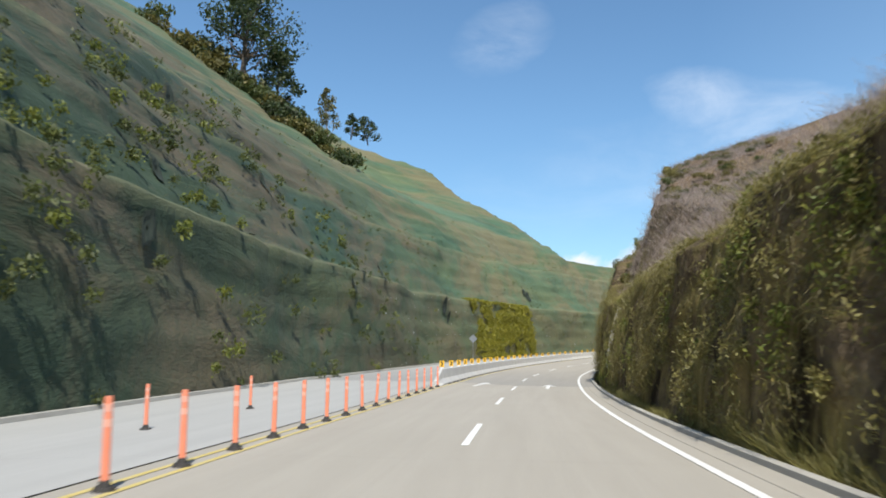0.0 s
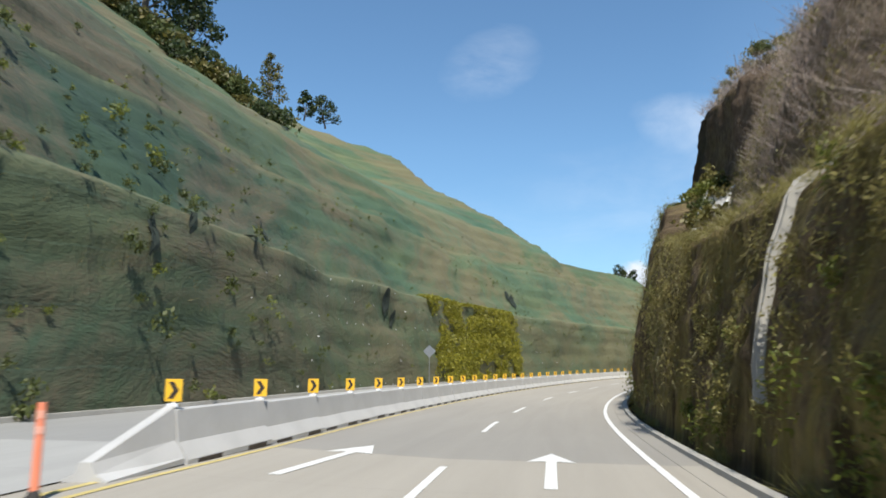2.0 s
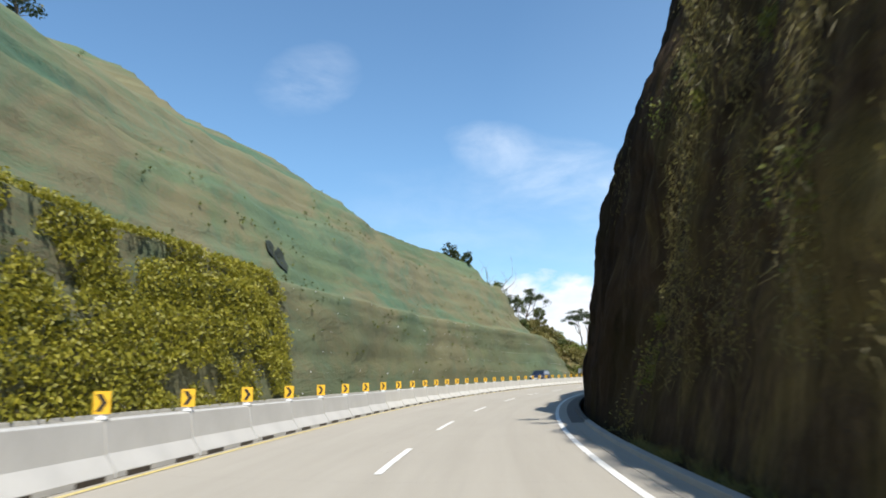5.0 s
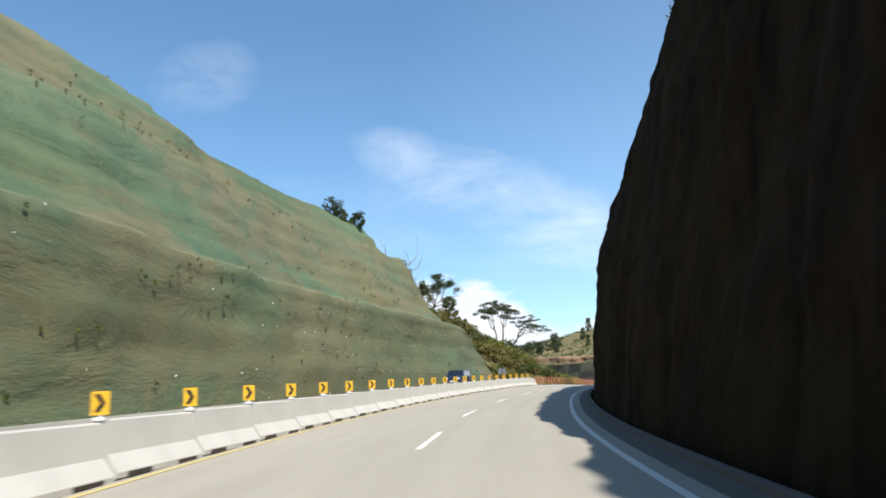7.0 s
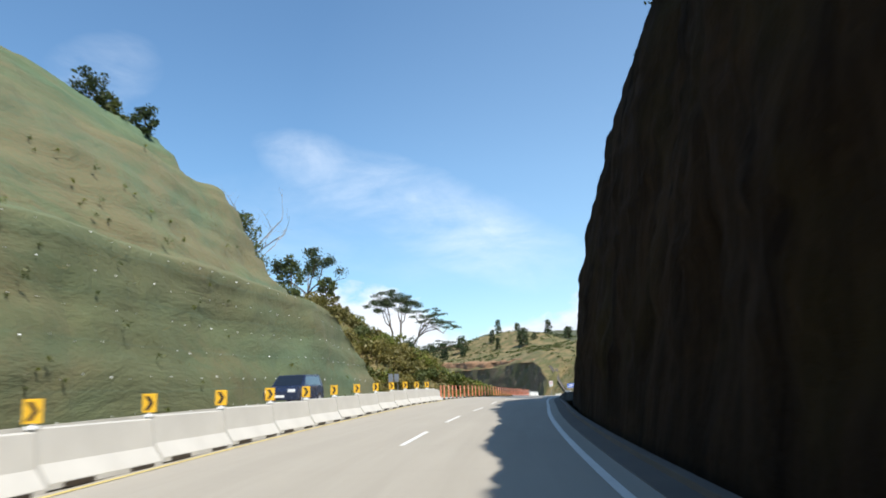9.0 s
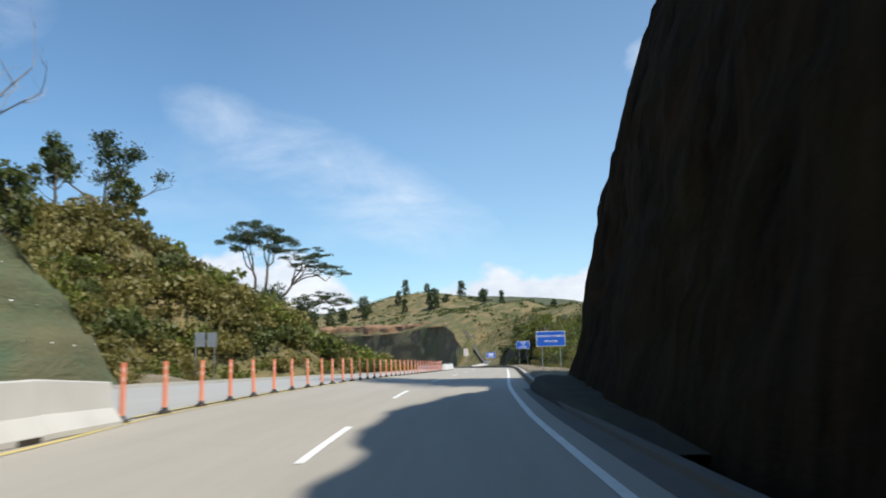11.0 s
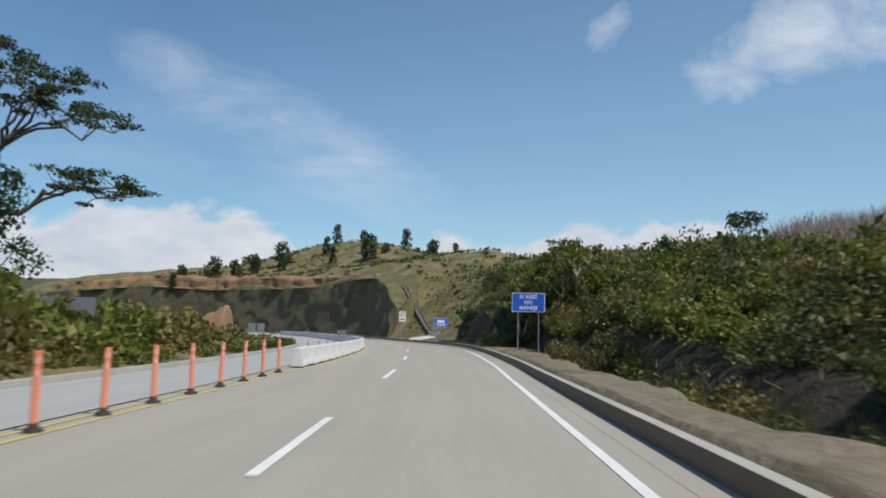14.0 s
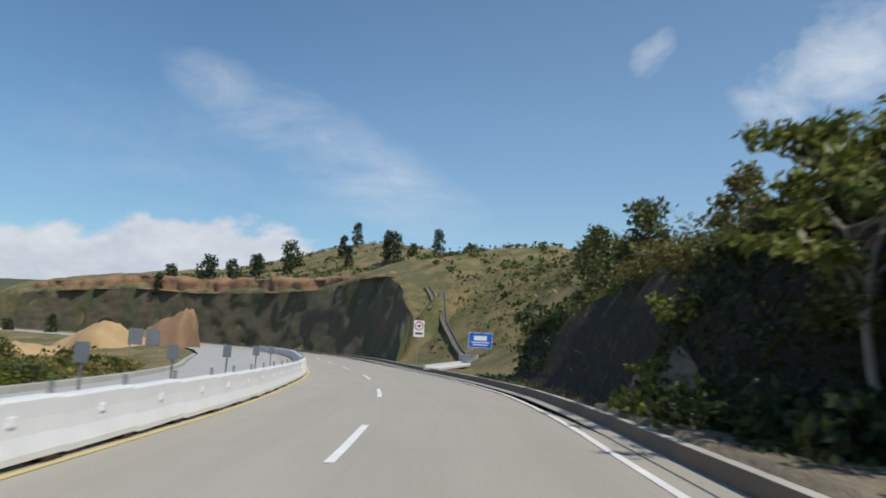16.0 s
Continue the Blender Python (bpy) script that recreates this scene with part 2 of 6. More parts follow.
def slope_material(name):
    """Green erosion netting over an earth cut: seams between the rolls, sun-bleached and dead patches, dimmed light put
    into the first stretch; uv is (along, up the slope).
    """
    m, n, b = shader(name, 0.9)
    uv = n.add("ShaderNodeUVMap").outputs[0]
    u, v, _ = n.xyz(uv)
    big = n.noise(n.scaled(uv, 0.03, 0.06, 1), 1.0, 4, 0.55, 0.3)
    mid = n.noise(n.scaled(uv, 0.16, 0.34, 1), 1.0, 6, 0.65, 0.5)
    weave = n.noise(n.scaled(uv, 3.0, 9.0, 1), 1.0, 3, 0.7)
    run = n.noise(n.scaled(uv, 1.3, 0.14, 1), 1.0, 4, 0.6)
    c = n.mix(n.ramp(mid, 0.35, 0.65), (0.024, 0.064, 0.037), (0.050, 0.098, 0.055))
    c = n.mix(n.ramp(big, 0.42, 0.62, 0.0, 0.7), c, (0.088, 0.138, 0.080))
    dead = n.math("MULTIPLY", n.ramp(n.noise(n.scaled(uv, 0.055, 0.10, 1), 1.0, 7, 0.72, 0.8), 0.45, 0.58), n.ramp(weave, 0.3, 0.6, 0.45, 1.0))
    olive = n.ramp(n.noise(n.scaled(uv, 0.02, 0.11, 1), 1.0, 5, 0.65, 0.4), 0.40, 0.64, 0.0, 0.6)
    c = n.mix(olive, c, (0.100, 0.112, 0.044))
    c = n.mix(n.math("MULTIPLY", n.ramp(run, 0.56, 0.72), 0.35), c, (0.030, 0.062, 0.040))
    # dimmer light put into the first stretch's colour; the rest brightened
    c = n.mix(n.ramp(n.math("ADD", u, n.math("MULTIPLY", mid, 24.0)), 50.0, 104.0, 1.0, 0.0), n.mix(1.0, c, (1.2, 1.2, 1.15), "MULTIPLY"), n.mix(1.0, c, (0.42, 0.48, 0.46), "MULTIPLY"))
    # upper tiers there dimmed further, against the sun that strikes them directly
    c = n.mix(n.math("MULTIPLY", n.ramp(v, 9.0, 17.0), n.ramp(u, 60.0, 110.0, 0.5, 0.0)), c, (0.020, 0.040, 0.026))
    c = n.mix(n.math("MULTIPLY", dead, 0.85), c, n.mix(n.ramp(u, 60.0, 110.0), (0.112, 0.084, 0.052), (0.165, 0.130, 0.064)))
    wave = n.math("ADD", v, n.math("MULTIPLY", n.math("SUBTRACT", mid, 0.5), 1.4))
    low = n.math("MULTIPLY", n.ramp(wave, 7.6, 9.0, 1.0, 0.0), n.ramp(n.noise(n.scaled(uv, 0.05, 0.2, 1), 1.0, 5, 0.6), 0.35, 0.6, 0.15, 0.75))
    low = n.math("MULTIPLY", low, n.ramp(u, 84.0, 118.0, 0.3, 1.0))
    c = n.mix(low, c, (0.100, 0.100, 0.044))
    bench = n.math("MODULO", n.math("ADD", wave, 0.6), 9.75)
    edge = n.math("MULTIPLY", n.ramp(bench, 8.3, 9.1), n.ramp(bench, 9.75, 9.4))
    c = n.mix(n.math("MULTIPLY", edge, n.ramp(weave, 0.3, 0.65, 0.15, 0.6)), c, (0.165, 0.160, 0.080))
    seam = n.math("LESS_THAN", n.math("MODULO", n.math("ADD", n.math("ADD", v, n.math("MULTIPLY", mid, 0.35)), 50.0), 2.0), 0.07)
    c = n.mix(n.math("MULTIPLY", n.math("MULTIPLY", seam, n.ramp(big, 0.4, 0.6)), 0.22), c, (0.11, 0.17, 0.12))
    n.link(c, b.inputs["Base Color"])
    hgt = n.math("ADD", n.math("MULTIPLY", mid, 1.6), n.math("ADD", n.math("MULTIPLY", weave, 0.14), n.math("MULTIPLY", run, 0.6)))
    bumped(n, b, hgt, 0.85, 0.24)
    return m


def rock_material(name):
    """Dark weathered cut with moss and dry roots hanging in streaks; its sunlit stretch is painted brighter, the shaded
    one near-black; uv is (along, up).
    """
    m, n, b = shader(name, 1.0)
    b.inputs["Specular IOR Level"].default_value = 0.05
    uv = n.add("ShaderNodeUVMap").outputs[0]
    streak = n.noise(n.scaled(uv, 0.75, 0.16, 1), 1.0, 7, 0.68, 0.5)
    blot = n.noise(n.scaled(uv, 0.2, 0.16, 1), 1.0, 6, 0.62, 0.6)
    fine = n.noise(n.scaled(uv, 3.0, 2.0, 1), 1.0, 6, 0.72)
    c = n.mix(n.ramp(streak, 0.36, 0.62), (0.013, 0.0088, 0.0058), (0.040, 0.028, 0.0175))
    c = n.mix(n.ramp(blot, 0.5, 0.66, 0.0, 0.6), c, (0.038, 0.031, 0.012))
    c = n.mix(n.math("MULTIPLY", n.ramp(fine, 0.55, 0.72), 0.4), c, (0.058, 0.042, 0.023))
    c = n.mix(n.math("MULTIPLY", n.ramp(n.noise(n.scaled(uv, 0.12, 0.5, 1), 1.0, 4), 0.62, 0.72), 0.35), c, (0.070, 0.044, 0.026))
    u, _, _ = n.xyz(uv)
    root = n.noise(n.scaled(uv, 1.6, 0.12, 1), 1.0, 5, 0.65, 0.6)
    _, v, _ = n.xyz(uv)
    # sunlight put into the colour: brighter roots and moss, fading along u
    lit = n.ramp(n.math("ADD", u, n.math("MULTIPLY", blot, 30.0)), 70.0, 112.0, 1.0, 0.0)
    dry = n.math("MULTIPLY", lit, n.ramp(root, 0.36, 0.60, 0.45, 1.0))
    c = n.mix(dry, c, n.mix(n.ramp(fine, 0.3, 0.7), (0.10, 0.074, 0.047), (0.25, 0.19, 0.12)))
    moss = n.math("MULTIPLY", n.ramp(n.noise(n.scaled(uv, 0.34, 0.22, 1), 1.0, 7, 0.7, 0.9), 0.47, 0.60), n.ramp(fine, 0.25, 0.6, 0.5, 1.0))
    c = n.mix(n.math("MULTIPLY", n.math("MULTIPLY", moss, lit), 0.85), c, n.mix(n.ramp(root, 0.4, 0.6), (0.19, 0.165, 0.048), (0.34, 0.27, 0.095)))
    # shaded recesses between the clumps, painted in by noise
    gap = n.ramp(n.noise(n.scaled(uv, 0.55, 0.20, 1), 1.0, 6, 0.66, 0.7), 0.56, 0.66)
    c = n.mix(n.math("MULTIPLY", gap, 0.85), c, (0.022, 0.016, 0.011))
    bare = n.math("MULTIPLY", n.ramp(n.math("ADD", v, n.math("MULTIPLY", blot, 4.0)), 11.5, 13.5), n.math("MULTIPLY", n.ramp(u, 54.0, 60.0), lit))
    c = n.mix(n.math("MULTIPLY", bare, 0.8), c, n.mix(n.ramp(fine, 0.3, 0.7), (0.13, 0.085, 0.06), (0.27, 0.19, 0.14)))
    lip = n.math("ADD", n.ramp(u, 40.0, 57.0, 5.0, 7.4), n.math("MULTIPLY", n.math("SUBTRACT", fine, 0.5), 0.8))
    brush = n.math("MULTIPLY", n.ramp(n.math("SUBTRACT", v, lip), 0.0, 0.5), n.ramp(u, 56.0, 60.0, 1.0, 0.0))
    c = n.mix(n.math("MULTIPLY", brush, 0.9), c, n.mix(n.ramp(fine, 0.3, 0.7), (0.115, 0.088, 0.062), (0.215, 0.175, 0.125)))
    n.link(c, b.inputs["Base Color"])
    bumped(n, b, n.math("ADD", n.math("MULTIPLY", streak, 1.2), n.math("ADD", fine, n.math("MULTIPLY", root, 0.8))), 0.9, 0.25)
    return m


def soil_material(name, a, c, grass, amount, scale=0.25):
    """Earth with thin grass cover, in world-size noise."""
    m, n, b = shader(name, 0.95)
    p = n.add("ShaderNodeTexCoord").outputs["Object"]
    big, mid, fine = n.noise(p, scale * 0.35, 5, 0.6), n.noise(p, scale * 2.5, 6, 0.7, 0.4), n.noise(p, 6.0, 5, 0.7)
    col_ = n.mix(n.ramp(mid, 0.3, 0.7), a, c)
    k = n.math("MULTIPLY", n.ramp(n.math("ADD", n.math("MULTIPLY", big, 0.6), n.math("MULTIPLY", mid, 0.4)), 0.62 - amount * 0.3, 0.74 - amount * 0.3), n.ramp(fine, 0.25, 0.6, 0.5, 1.0))
    col_ = n.mix(k, col_, n.mix(fine, grass, n.mix(0.5, grass, (0.03, 0.045, 0.015))))
    n.link(col_, b.inputs["Base Color"])
    bumped(n, b, n.math("ADD", mid, n.math("MULTIPLY", fine, 0.4)), 0.8, 0.2)
    return m


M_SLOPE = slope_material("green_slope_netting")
M_ROCK = rock_material("mossy_cut_rock")
M_VERGE = soil_material("verge_dirt", (0.17, 0.135, 0.092), (0.29, 0.235, 0.165), (0.13, 0.12, 0.05), 0.4, 1.2)
# very dark; on the verge beside the rock it stands in for shade
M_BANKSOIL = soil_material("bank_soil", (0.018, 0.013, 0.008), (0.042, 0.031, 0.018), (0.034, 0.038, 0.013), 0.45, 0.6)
M_HILL = soil_material("hill_grass", (0.095, 0.086, 0.052), (0.145, 0.126, 0.078), (0.055, 0.066, 0.027), 0.85, 0.5)
M_SLOPEGRASS = soil_material("dry_slope_grass", (0.165, 0.125, 0.055), (0.275, 0.20, 0.092), (0.085, 0.095, 0.028), 0.62, 0.7)
M_CUT = soil_material("cut_earth", (0.085, 0.068, 0.042), (0.14, 0.105, 0.062), (0.085, 0.09, 0.03), 0.55, 0.4)
M_REDCUT = soil_material("red_cut_earth", (0.22, 0.115, 0.058), (0.34, 0.20, 0.105), (0.16, 0.12, 0.06), 0.1, 0.4)


# ---- plan: the painted dash line is the reference, s metres along it, l metres to its right ----
CTRL = [(-0.9, 1.1), (1.0, 20.4), (3.8, 39.9), (7.5, 59.4), (12.8, 78.7), (19.8, 97.4), (28.5, 115.4), (38.9, 132.5), (50.4, 148.8),
        (62.9, 164.5), (75.8, 179.7), (89.3, 194.5), (102.8, 209.2), (116.2, 224.1), (128.8, 239.6)]
GRADE = [0.6, -0.06, -0.7, -1.14, -1.23, -1.17, -0.9, -0.58, -0.25, -0.09, -0.02, -0.18, -0.43, -0.72, -1.11, -1.44, -1.71, -1.95, -2.17, -2.38]
QX, QY = math.sin(radians(25)), math.cos(radians(25))


def reference():
    c = np.array(CTRL)
    pts = []
    for i in range(len(c) - 1):
        p0, p1, p2, p3 = c[max(i - 1, 0)], c[i], c[i + 1], c[min(i + 2, len(c) - 1)]
        for t in np.linspace(0, 1, 40, endpoint=False):
            pts.append(0.5 * (2 * p1 + (p2 - p0) * t + (2 * p0 - 5 * p1 + 4 * p2 - p3) * t * t + (3 * p1 - p0 - 3 * p2 + p3) * t ** 3))
    pts = np.array(pts)
    back = pts[0] - (pts[30] - pts[0]) / np.linalg.norm(pts[30] - pts[0]) * np.arange(90, 0, -0.5)[:, None]
    h = radians(37.5)
    p, tail = pts[-1].copy(), []
    for k in range(560):
        s = k * 0.5
        h -= 0.5 / 150 if s < 30 else 0.5 / 2000 if s < 55 else 0.5 / 170 if s < 190 else 0.0
        p = p + 0.5 * np.array([math.sin(h), math.cos(h)])
        tail.append(p)
    allp = np.vstack([back, pts, tail])
    ss = np.r_[0, np.cumsum(np.linalg.norm(np.diff(allp, axis=0), axis=1))]
    return allp, ss - ss[len(back)]


REF, REF_S = reference()
TAN = np.gradient(REF, axis=0)
TAN /= np.linalg.norm(TAN, axis=1)[:, None]


def grade(x, y):
    """Height of the road over the plan."""
    q = np.asarray(x) * QX + np.asarray(y) * QY
    k = -20 + 22.0 * np.arange(len(GRADE))
    return sum(np.interp(q + o, k, GRADE) for o in (-10, -5, 0, 5, 10)) / 5


def plan(s, l):
    """World x, y of a place on the plan; arrays or numbers."""
    s, l = np.broadcast_arrays(np.asarray(s, float), np.asarray(l, float))
    x, y = np.interp(s, REF_S, REF[:, 0]), np.interp(s, REF_S, REF[:, 1])
    tx, ty = np.interp(s, REF_S, TAN[:, 0]), np.interp(s, REF_S, TAN[:, 1])
    n = np.hypot(tx, ty)
    return x + l * ty / n, y - l * tx / n


def road_z(s):
    return grade(np.interp(s, REF_S, REF[:, 0]), np.interp(s, REF_S, REF[:, 1]))


def crossfall(s, l):
    """How far the road lies over its level at the dash line: it is banked towards the outer side of the bend."""
    inner = np.interp(s, [0, 18, 26, 36, 45, 150, 165, 176, 190, 200, 212, 222, 230, 245], [-0.03, -0.02, 0.03, 0.13, 0.14, 0.15, 0.2, 0.30, 0.29, 0.25, 0.19, 0.11, 0.05, 0])
    outer = np.interp(s, [12, 26, 40, 50, 76, 150, 176, 192, 202, 222, 230, 245], [-0.45, -0.15, 0.08, 0.13, 0.29, 0.33, 0.5, 0.45, 0.3, 0.13, 0.06, 0])
    k = np.clip(-np.asarray(l, float), 0, 12.0)
    return np.where(k < 3.6, inner * k / 3.6, inner + (outer - inner) * (k - 3.6) / 8.4)


def at(s, l, h=0.0):
    x, y = plan(s, l)
    return Vector((float(x), float(y), float(road_z(s) + crossfall(s, l)) + h))


def bearing(s):
    """Heading of the road, as a turn about z for a thing whose +y points along it."""
    return -math.degrees(math.atan2(np.interp(s, REF_S, TAN[:, 0]), np.interp(s, REF_S, TAN[:, 1])))


def stand(s, l, h=0.0, turn=0.0):
    p = at(s, l, h)
    return pose(p.x, p.y, p.z, 0, 0, bearing(s) + turn)


def locate(x, y):
    """s and l of world places (arrays)."""
    x, y = np.atleast_1d(x).astype(float), np.atleast_1d(y).astype(float)
    step = 6
    r, t, ss = REF[::step], TAN[::step], REF_S[::step]
    out_s, out_l = np.empty_like(x), np.empty_like(x)
    for a in range(0, len(x), 4000):
        dx, dy = x[a:a + 4000, None] - r[None, :, 0], y[a:a + 4000, None] - r[None, :, 1]
        k = np.argmin(dx * dx + dy * dy, axis=1)
        i = np.arange(len(k))
        out_s[a:a + 4000] = ss[k] + dx[i, k] * t[k, 0] + dy[i, k] * t[k, 1]
        out_l[a:a + 4000] = dx[i, k] * t[k, 1] - dy[i, k] * t[k, 0]
    return out_s, out_l


# ---- smooth noise in numpy, for relief ----
def vnoise(x, y, seed=0):
    """Value noise, -1 to 1."""
    x, y = np.asarray(x, float), np.asarray(y, float)
    xi, yi = np.floor(x).astype(np.int64), np.floor(y).astype(np.int64)
    fx, fy = x - xi, y - yi
    fx, fy = fx * fx * (3 - 2 * fx), fy * fy * (3 - 2 * fy)

    def h(a, b):
        n = (a * 374761393 + b * 668265263 + seed * 974711) & 0xFFFFFFFF
        n = ((n ^ (n >> 13)) * 1274126177) & 0xFFFFFFFF
        return ((n ^ (n >> 16)) & 0xFFFF) / 32767.5 - 1

    a, b, c, d = h(xi, yi), h(xi + 1, yi), h(xi, yi + 1), h(xi + 1, yi + 1)
    return (a * (1 - fx) + b * fx) * (1 - fy) + (c * (1 - fx) + d * fx) * fy


def fbm(x, y, octaves=4, seed=0):
    return sum(vnoise(np.asarray(x) * 2 ** k, np.asarray(y) * 2 ** k, seed + k) * 0.5 ** k for k in range(octaves))


# ---- mesh helpers ----
def mesh_object(name, verts, faces, material, parent=None, uvs=None, smooth=True, mats=None, face_mats=None):
    me = bpy.data.meshes.new(name)
    me.from_pydata([tuple(v) for v in verts], [], faces)
    for m in (mats or [material]):
        me.materials.append(m)
    if face_mats is not None:
        me.polygons.foreach_set("material_index", face_mats)
    if uvs is not None:
        layer = me.uv_layers.new(name="UVMap")
        idx = np.empty(len(me.loops), np.int32)
        me.loops.foreach_get("vertex_index", idx)
        layer.data.foreach_set("uv", np.asarray(uvs, np.float32)[idx].ravel())
    if smooth:
        me.polygons.foreach_set("use_smooth", [True] * len(me.polygons))
    me.update()
    ob = new(name, me)
    if parent:
        ob.parent = parent
    return ob


def grid_object(name, X, Y, Z, material, uv=None, parent=None, smooth=True):
    """A sheet from 2D arrays of places."""
    r, c = X.shape
    verts = np.stack([X, Y, Z], -1).reshape(-1, 3)
    i = np.arange(r * c).reshape(r, c)
    f = np.stack([i[:-1, :-1], i[1:, :-1], i[1:, 1:], i[:-1, 1:]], -1).reshape(-1, 4)
    return mesh_object(name, verts.tolist(), f.tolist(), material, parent, None if uv is None else uv.reshape(-1, 2), smooth)


def edge_shift(s):
    """How far the near edge of the road wanders from its usual distance."""
    return np.interp(s, [0, 60, 75, 110, 136, 160, 176, 190, 205, 225, 250, 262, 272, 278, 290, 300, 316, 335, 352, 370], [0.1, 0.02, 0.1, 0.2, 0.28, 0.2, 0.06, -0.26, -0.31, -0.25, -0.22, 0.0, 0.33, 0.45, 0.95, 1.0, 1.0, 1.6, 1.6, 1.0])


def median(s):
    """Where the middle of the whole road runs."""
    return np.interp(s, [0, 34, 40, 50, 184, 188, 196, 205, 230, 250, 255, 272, 290, 330], [-3.3, -3.32, -3.3, -3.48, -3.48, -3.8, -3.82, -3.64, -3.5, -3.4, -3.15, -2.75, -2.95, -2.3])


def lane_shift(s):
    return np.interp(s, [0, 20, 36, 50, 80, 104, 120, 130, 160, 178, 186, 200, 215, 240, 262, 275], [0.05, 0.24, 0.16, -0.06, -0.06, 0, 0.1, -0.06, 0.1, 0.1, -0.14, -0.4, -0.33, -0.24, -0.14, 0.06])


def strip(name, s0, s1, step, section, material, parent=None, label="", kind="structure", smooth=False, shift=None):
    """A band along the road: section is a list of (l, h) from left to right; thickness comes from the section itself."""
    n = max(int(round((s1 - s0) / step)), 1)
    s = np.linspace(s0, s1, n + 1)[:, None]
    sec = np.array(section, float)
    l, h = np.broadcast_to(sec[:, 0], (n + 1, len(sec))) + (shift(s) if shift else 0), sec[:, 1][None, :]
    x, y = plan(s, l)
    z = road_z(s) + crossfall(s, l) + h
    uv = np.stack(np.broadcast_arrays(s, l), -1)
    ob = grid_object(name, x, y, np.broadcast_to(z, x.shape), material, uv, parent, smooth)
    if parent is None:
        tagged(ob, label, name.split("_")[0], kind=kind)
    return ob


def part(name, bm, material, parent=None, label=""):
    me = bpy.data.meshes.new(name)
    bm.to_mesh(me)
    bm.free()
    me.materials.append(material)
    ob = new(name, me)
    if parent:
        ob.parent = parent
    if label:
        ob["label"] = label
    return ob


def box(bm, size, centre, bevel=0.0):
    r = bmesh.ops.create_cube(bm, size=1.0, matrix=Matrix.Translation(centre) @ Matrix.Diagonal((*size, 1)))
    if bevel:
        edges = {e for v in r["verts"] for e in v.link_edges}
        bmesh.ops.bevel(bm, geom=list(edges), offset=bevel, segments=2, affect="EDGES", profile=0.6)


def tube(bm, a, b, r0, r1, n=10):
    a, b = Vector(a), Vector(b)
    d = b - a
    m = Matrix.Translation((a + b) / 2) @ d.to_track_quat("Z", "Y").to_matrix().to_4x4()
    bmesh.ops.create_cone(bm, cap_ends=True, segments=n, radius1=r0, radius2=r1, depth=d.length, matrix=m)


def thing(name, label, category, group="", kind=""):
    ob = new(name)
    return tagged(ob, label, category, group, kind)


# ---- road ----
tagged(strip("road", -60, 520, 1.5, [(-3.98, -0.02), (-3.6, 0), (-1.8, 0), (0, 0.0), (3.9, 0), (4.5, -0.02)], M_ROAD), "pale worn concrete two-lane carriageway", "road")
def opp_shift(s):
    """How far the outer edge of the oncoming lanes comes in."""
    return np.interp(s, [197, 203, 211, 220, 226, 234, 253, 272, 286, 300, 312, 345], [0, 0.8, 2.2, 2.8, 3.8, 4.6, 5.0, 4.9, 4.3, 3.6, 2.6, 0.6])


S_, V_ = np.meshgrid(np.arange(-60, 520, 1.5), np.linspace(0, 1, 7), indexing="ij")
L_ = -12.1 + opp_shift(S_) + (8.13 - opp_shift(S_)) * V_
X_, Y_ = plan(S_, L_)
tagged(grid_object("road_opposite", X_, Y_, road_z(S_) + crossfall(S_, L_) + 0.01 * np.sin(V_ * math.pi), M_ROAD_FAR, np.stack([S_, L_], -1)), "pale concrete carriageway for oncoming traffic", "road", kind="structure")


def painted(name, s0, s1, l0, l1, material, label, step=1.5, h=0.008, shift=None):
    ob = strip(name, s0, s1, step, [(l0, h), (l1, h)], material, shift=shift)
    return tagged(ob, label, "road marking")


painted("road_marking_edge", -60, 430, 3.54, 3.68, M_PAINT_W, "solid white edge line painted on the road", shift=edge_shift)
painted("road_marking_yellow", -60, 470, 0.08, 0.18, M_PAINT_Y, "worn yellow centre line painted on the road", shift=median)
for a_, b_ in ((-60, 36), (188, 252)):
    painted("road_marking_yellow", a_, b_, -0.24, -0.14, M_PAINT_Y, "worn yellow centre line painted on the road", shift=median)
for s_ in (-48, -36, -24, -12.4, -0.6, 11.5, 23.6, 35.0, 47.2, 57.4, 70.2, 82.7, 93.0, 104.6, 117.0, 128.3, 141.0, 153.9, 163.0, 172.6, 184.0, 196.5, 209.3, 222.5,
           235.7, 248.9, 261.0, 273.9, 286.0, 298.2, 310.4, 322.6, 334.8):
    painted("road_marking_dash", s_, s_ + 4.4, 0.0, 0.13, M_PAINT_W, "white lane dash painted on the road", shift=lane_shift)
for s_ in (-55, -43, -31, -19, -7, 5, 17, 29, 41, 200, 212, 224, 236, 248):
    painted("road_marking_dash", s_, s_ + 4.4, -8.06, -7.94, M_PAINT_W, "white lane dash painted on the road")


def arrow_mark(s0, l0, straight=True):
    """A painted lane arrow: shaft and head."""
    pts = [(-0.09, 0), (0.09, 0), (0.09, 3.3), (0.42, 3.2), (0.0, 4.7), (-0.42, 3.2), (-0.09, 3.3)]
    if not straight:
        pts = [(x + 0.16 * y * 0.35, y) for x, y in pts]
    v = [at(s0 + y, l0 + x, 0.009) for x, y in pts]
    ob = mesh_object("road_marking_arrow", v, [[0, 1, 2, 6], [2, 3, 4], [2, 4, 6], [6, 4, 5]], M_PAINT_W, smooth=False)
    tagged(ob, "white lane arrow painted on the road", "road marking", kind="structure")


arrow_mark(37.3, 1.9)
arrow_mark(37.3, -1.9, False)

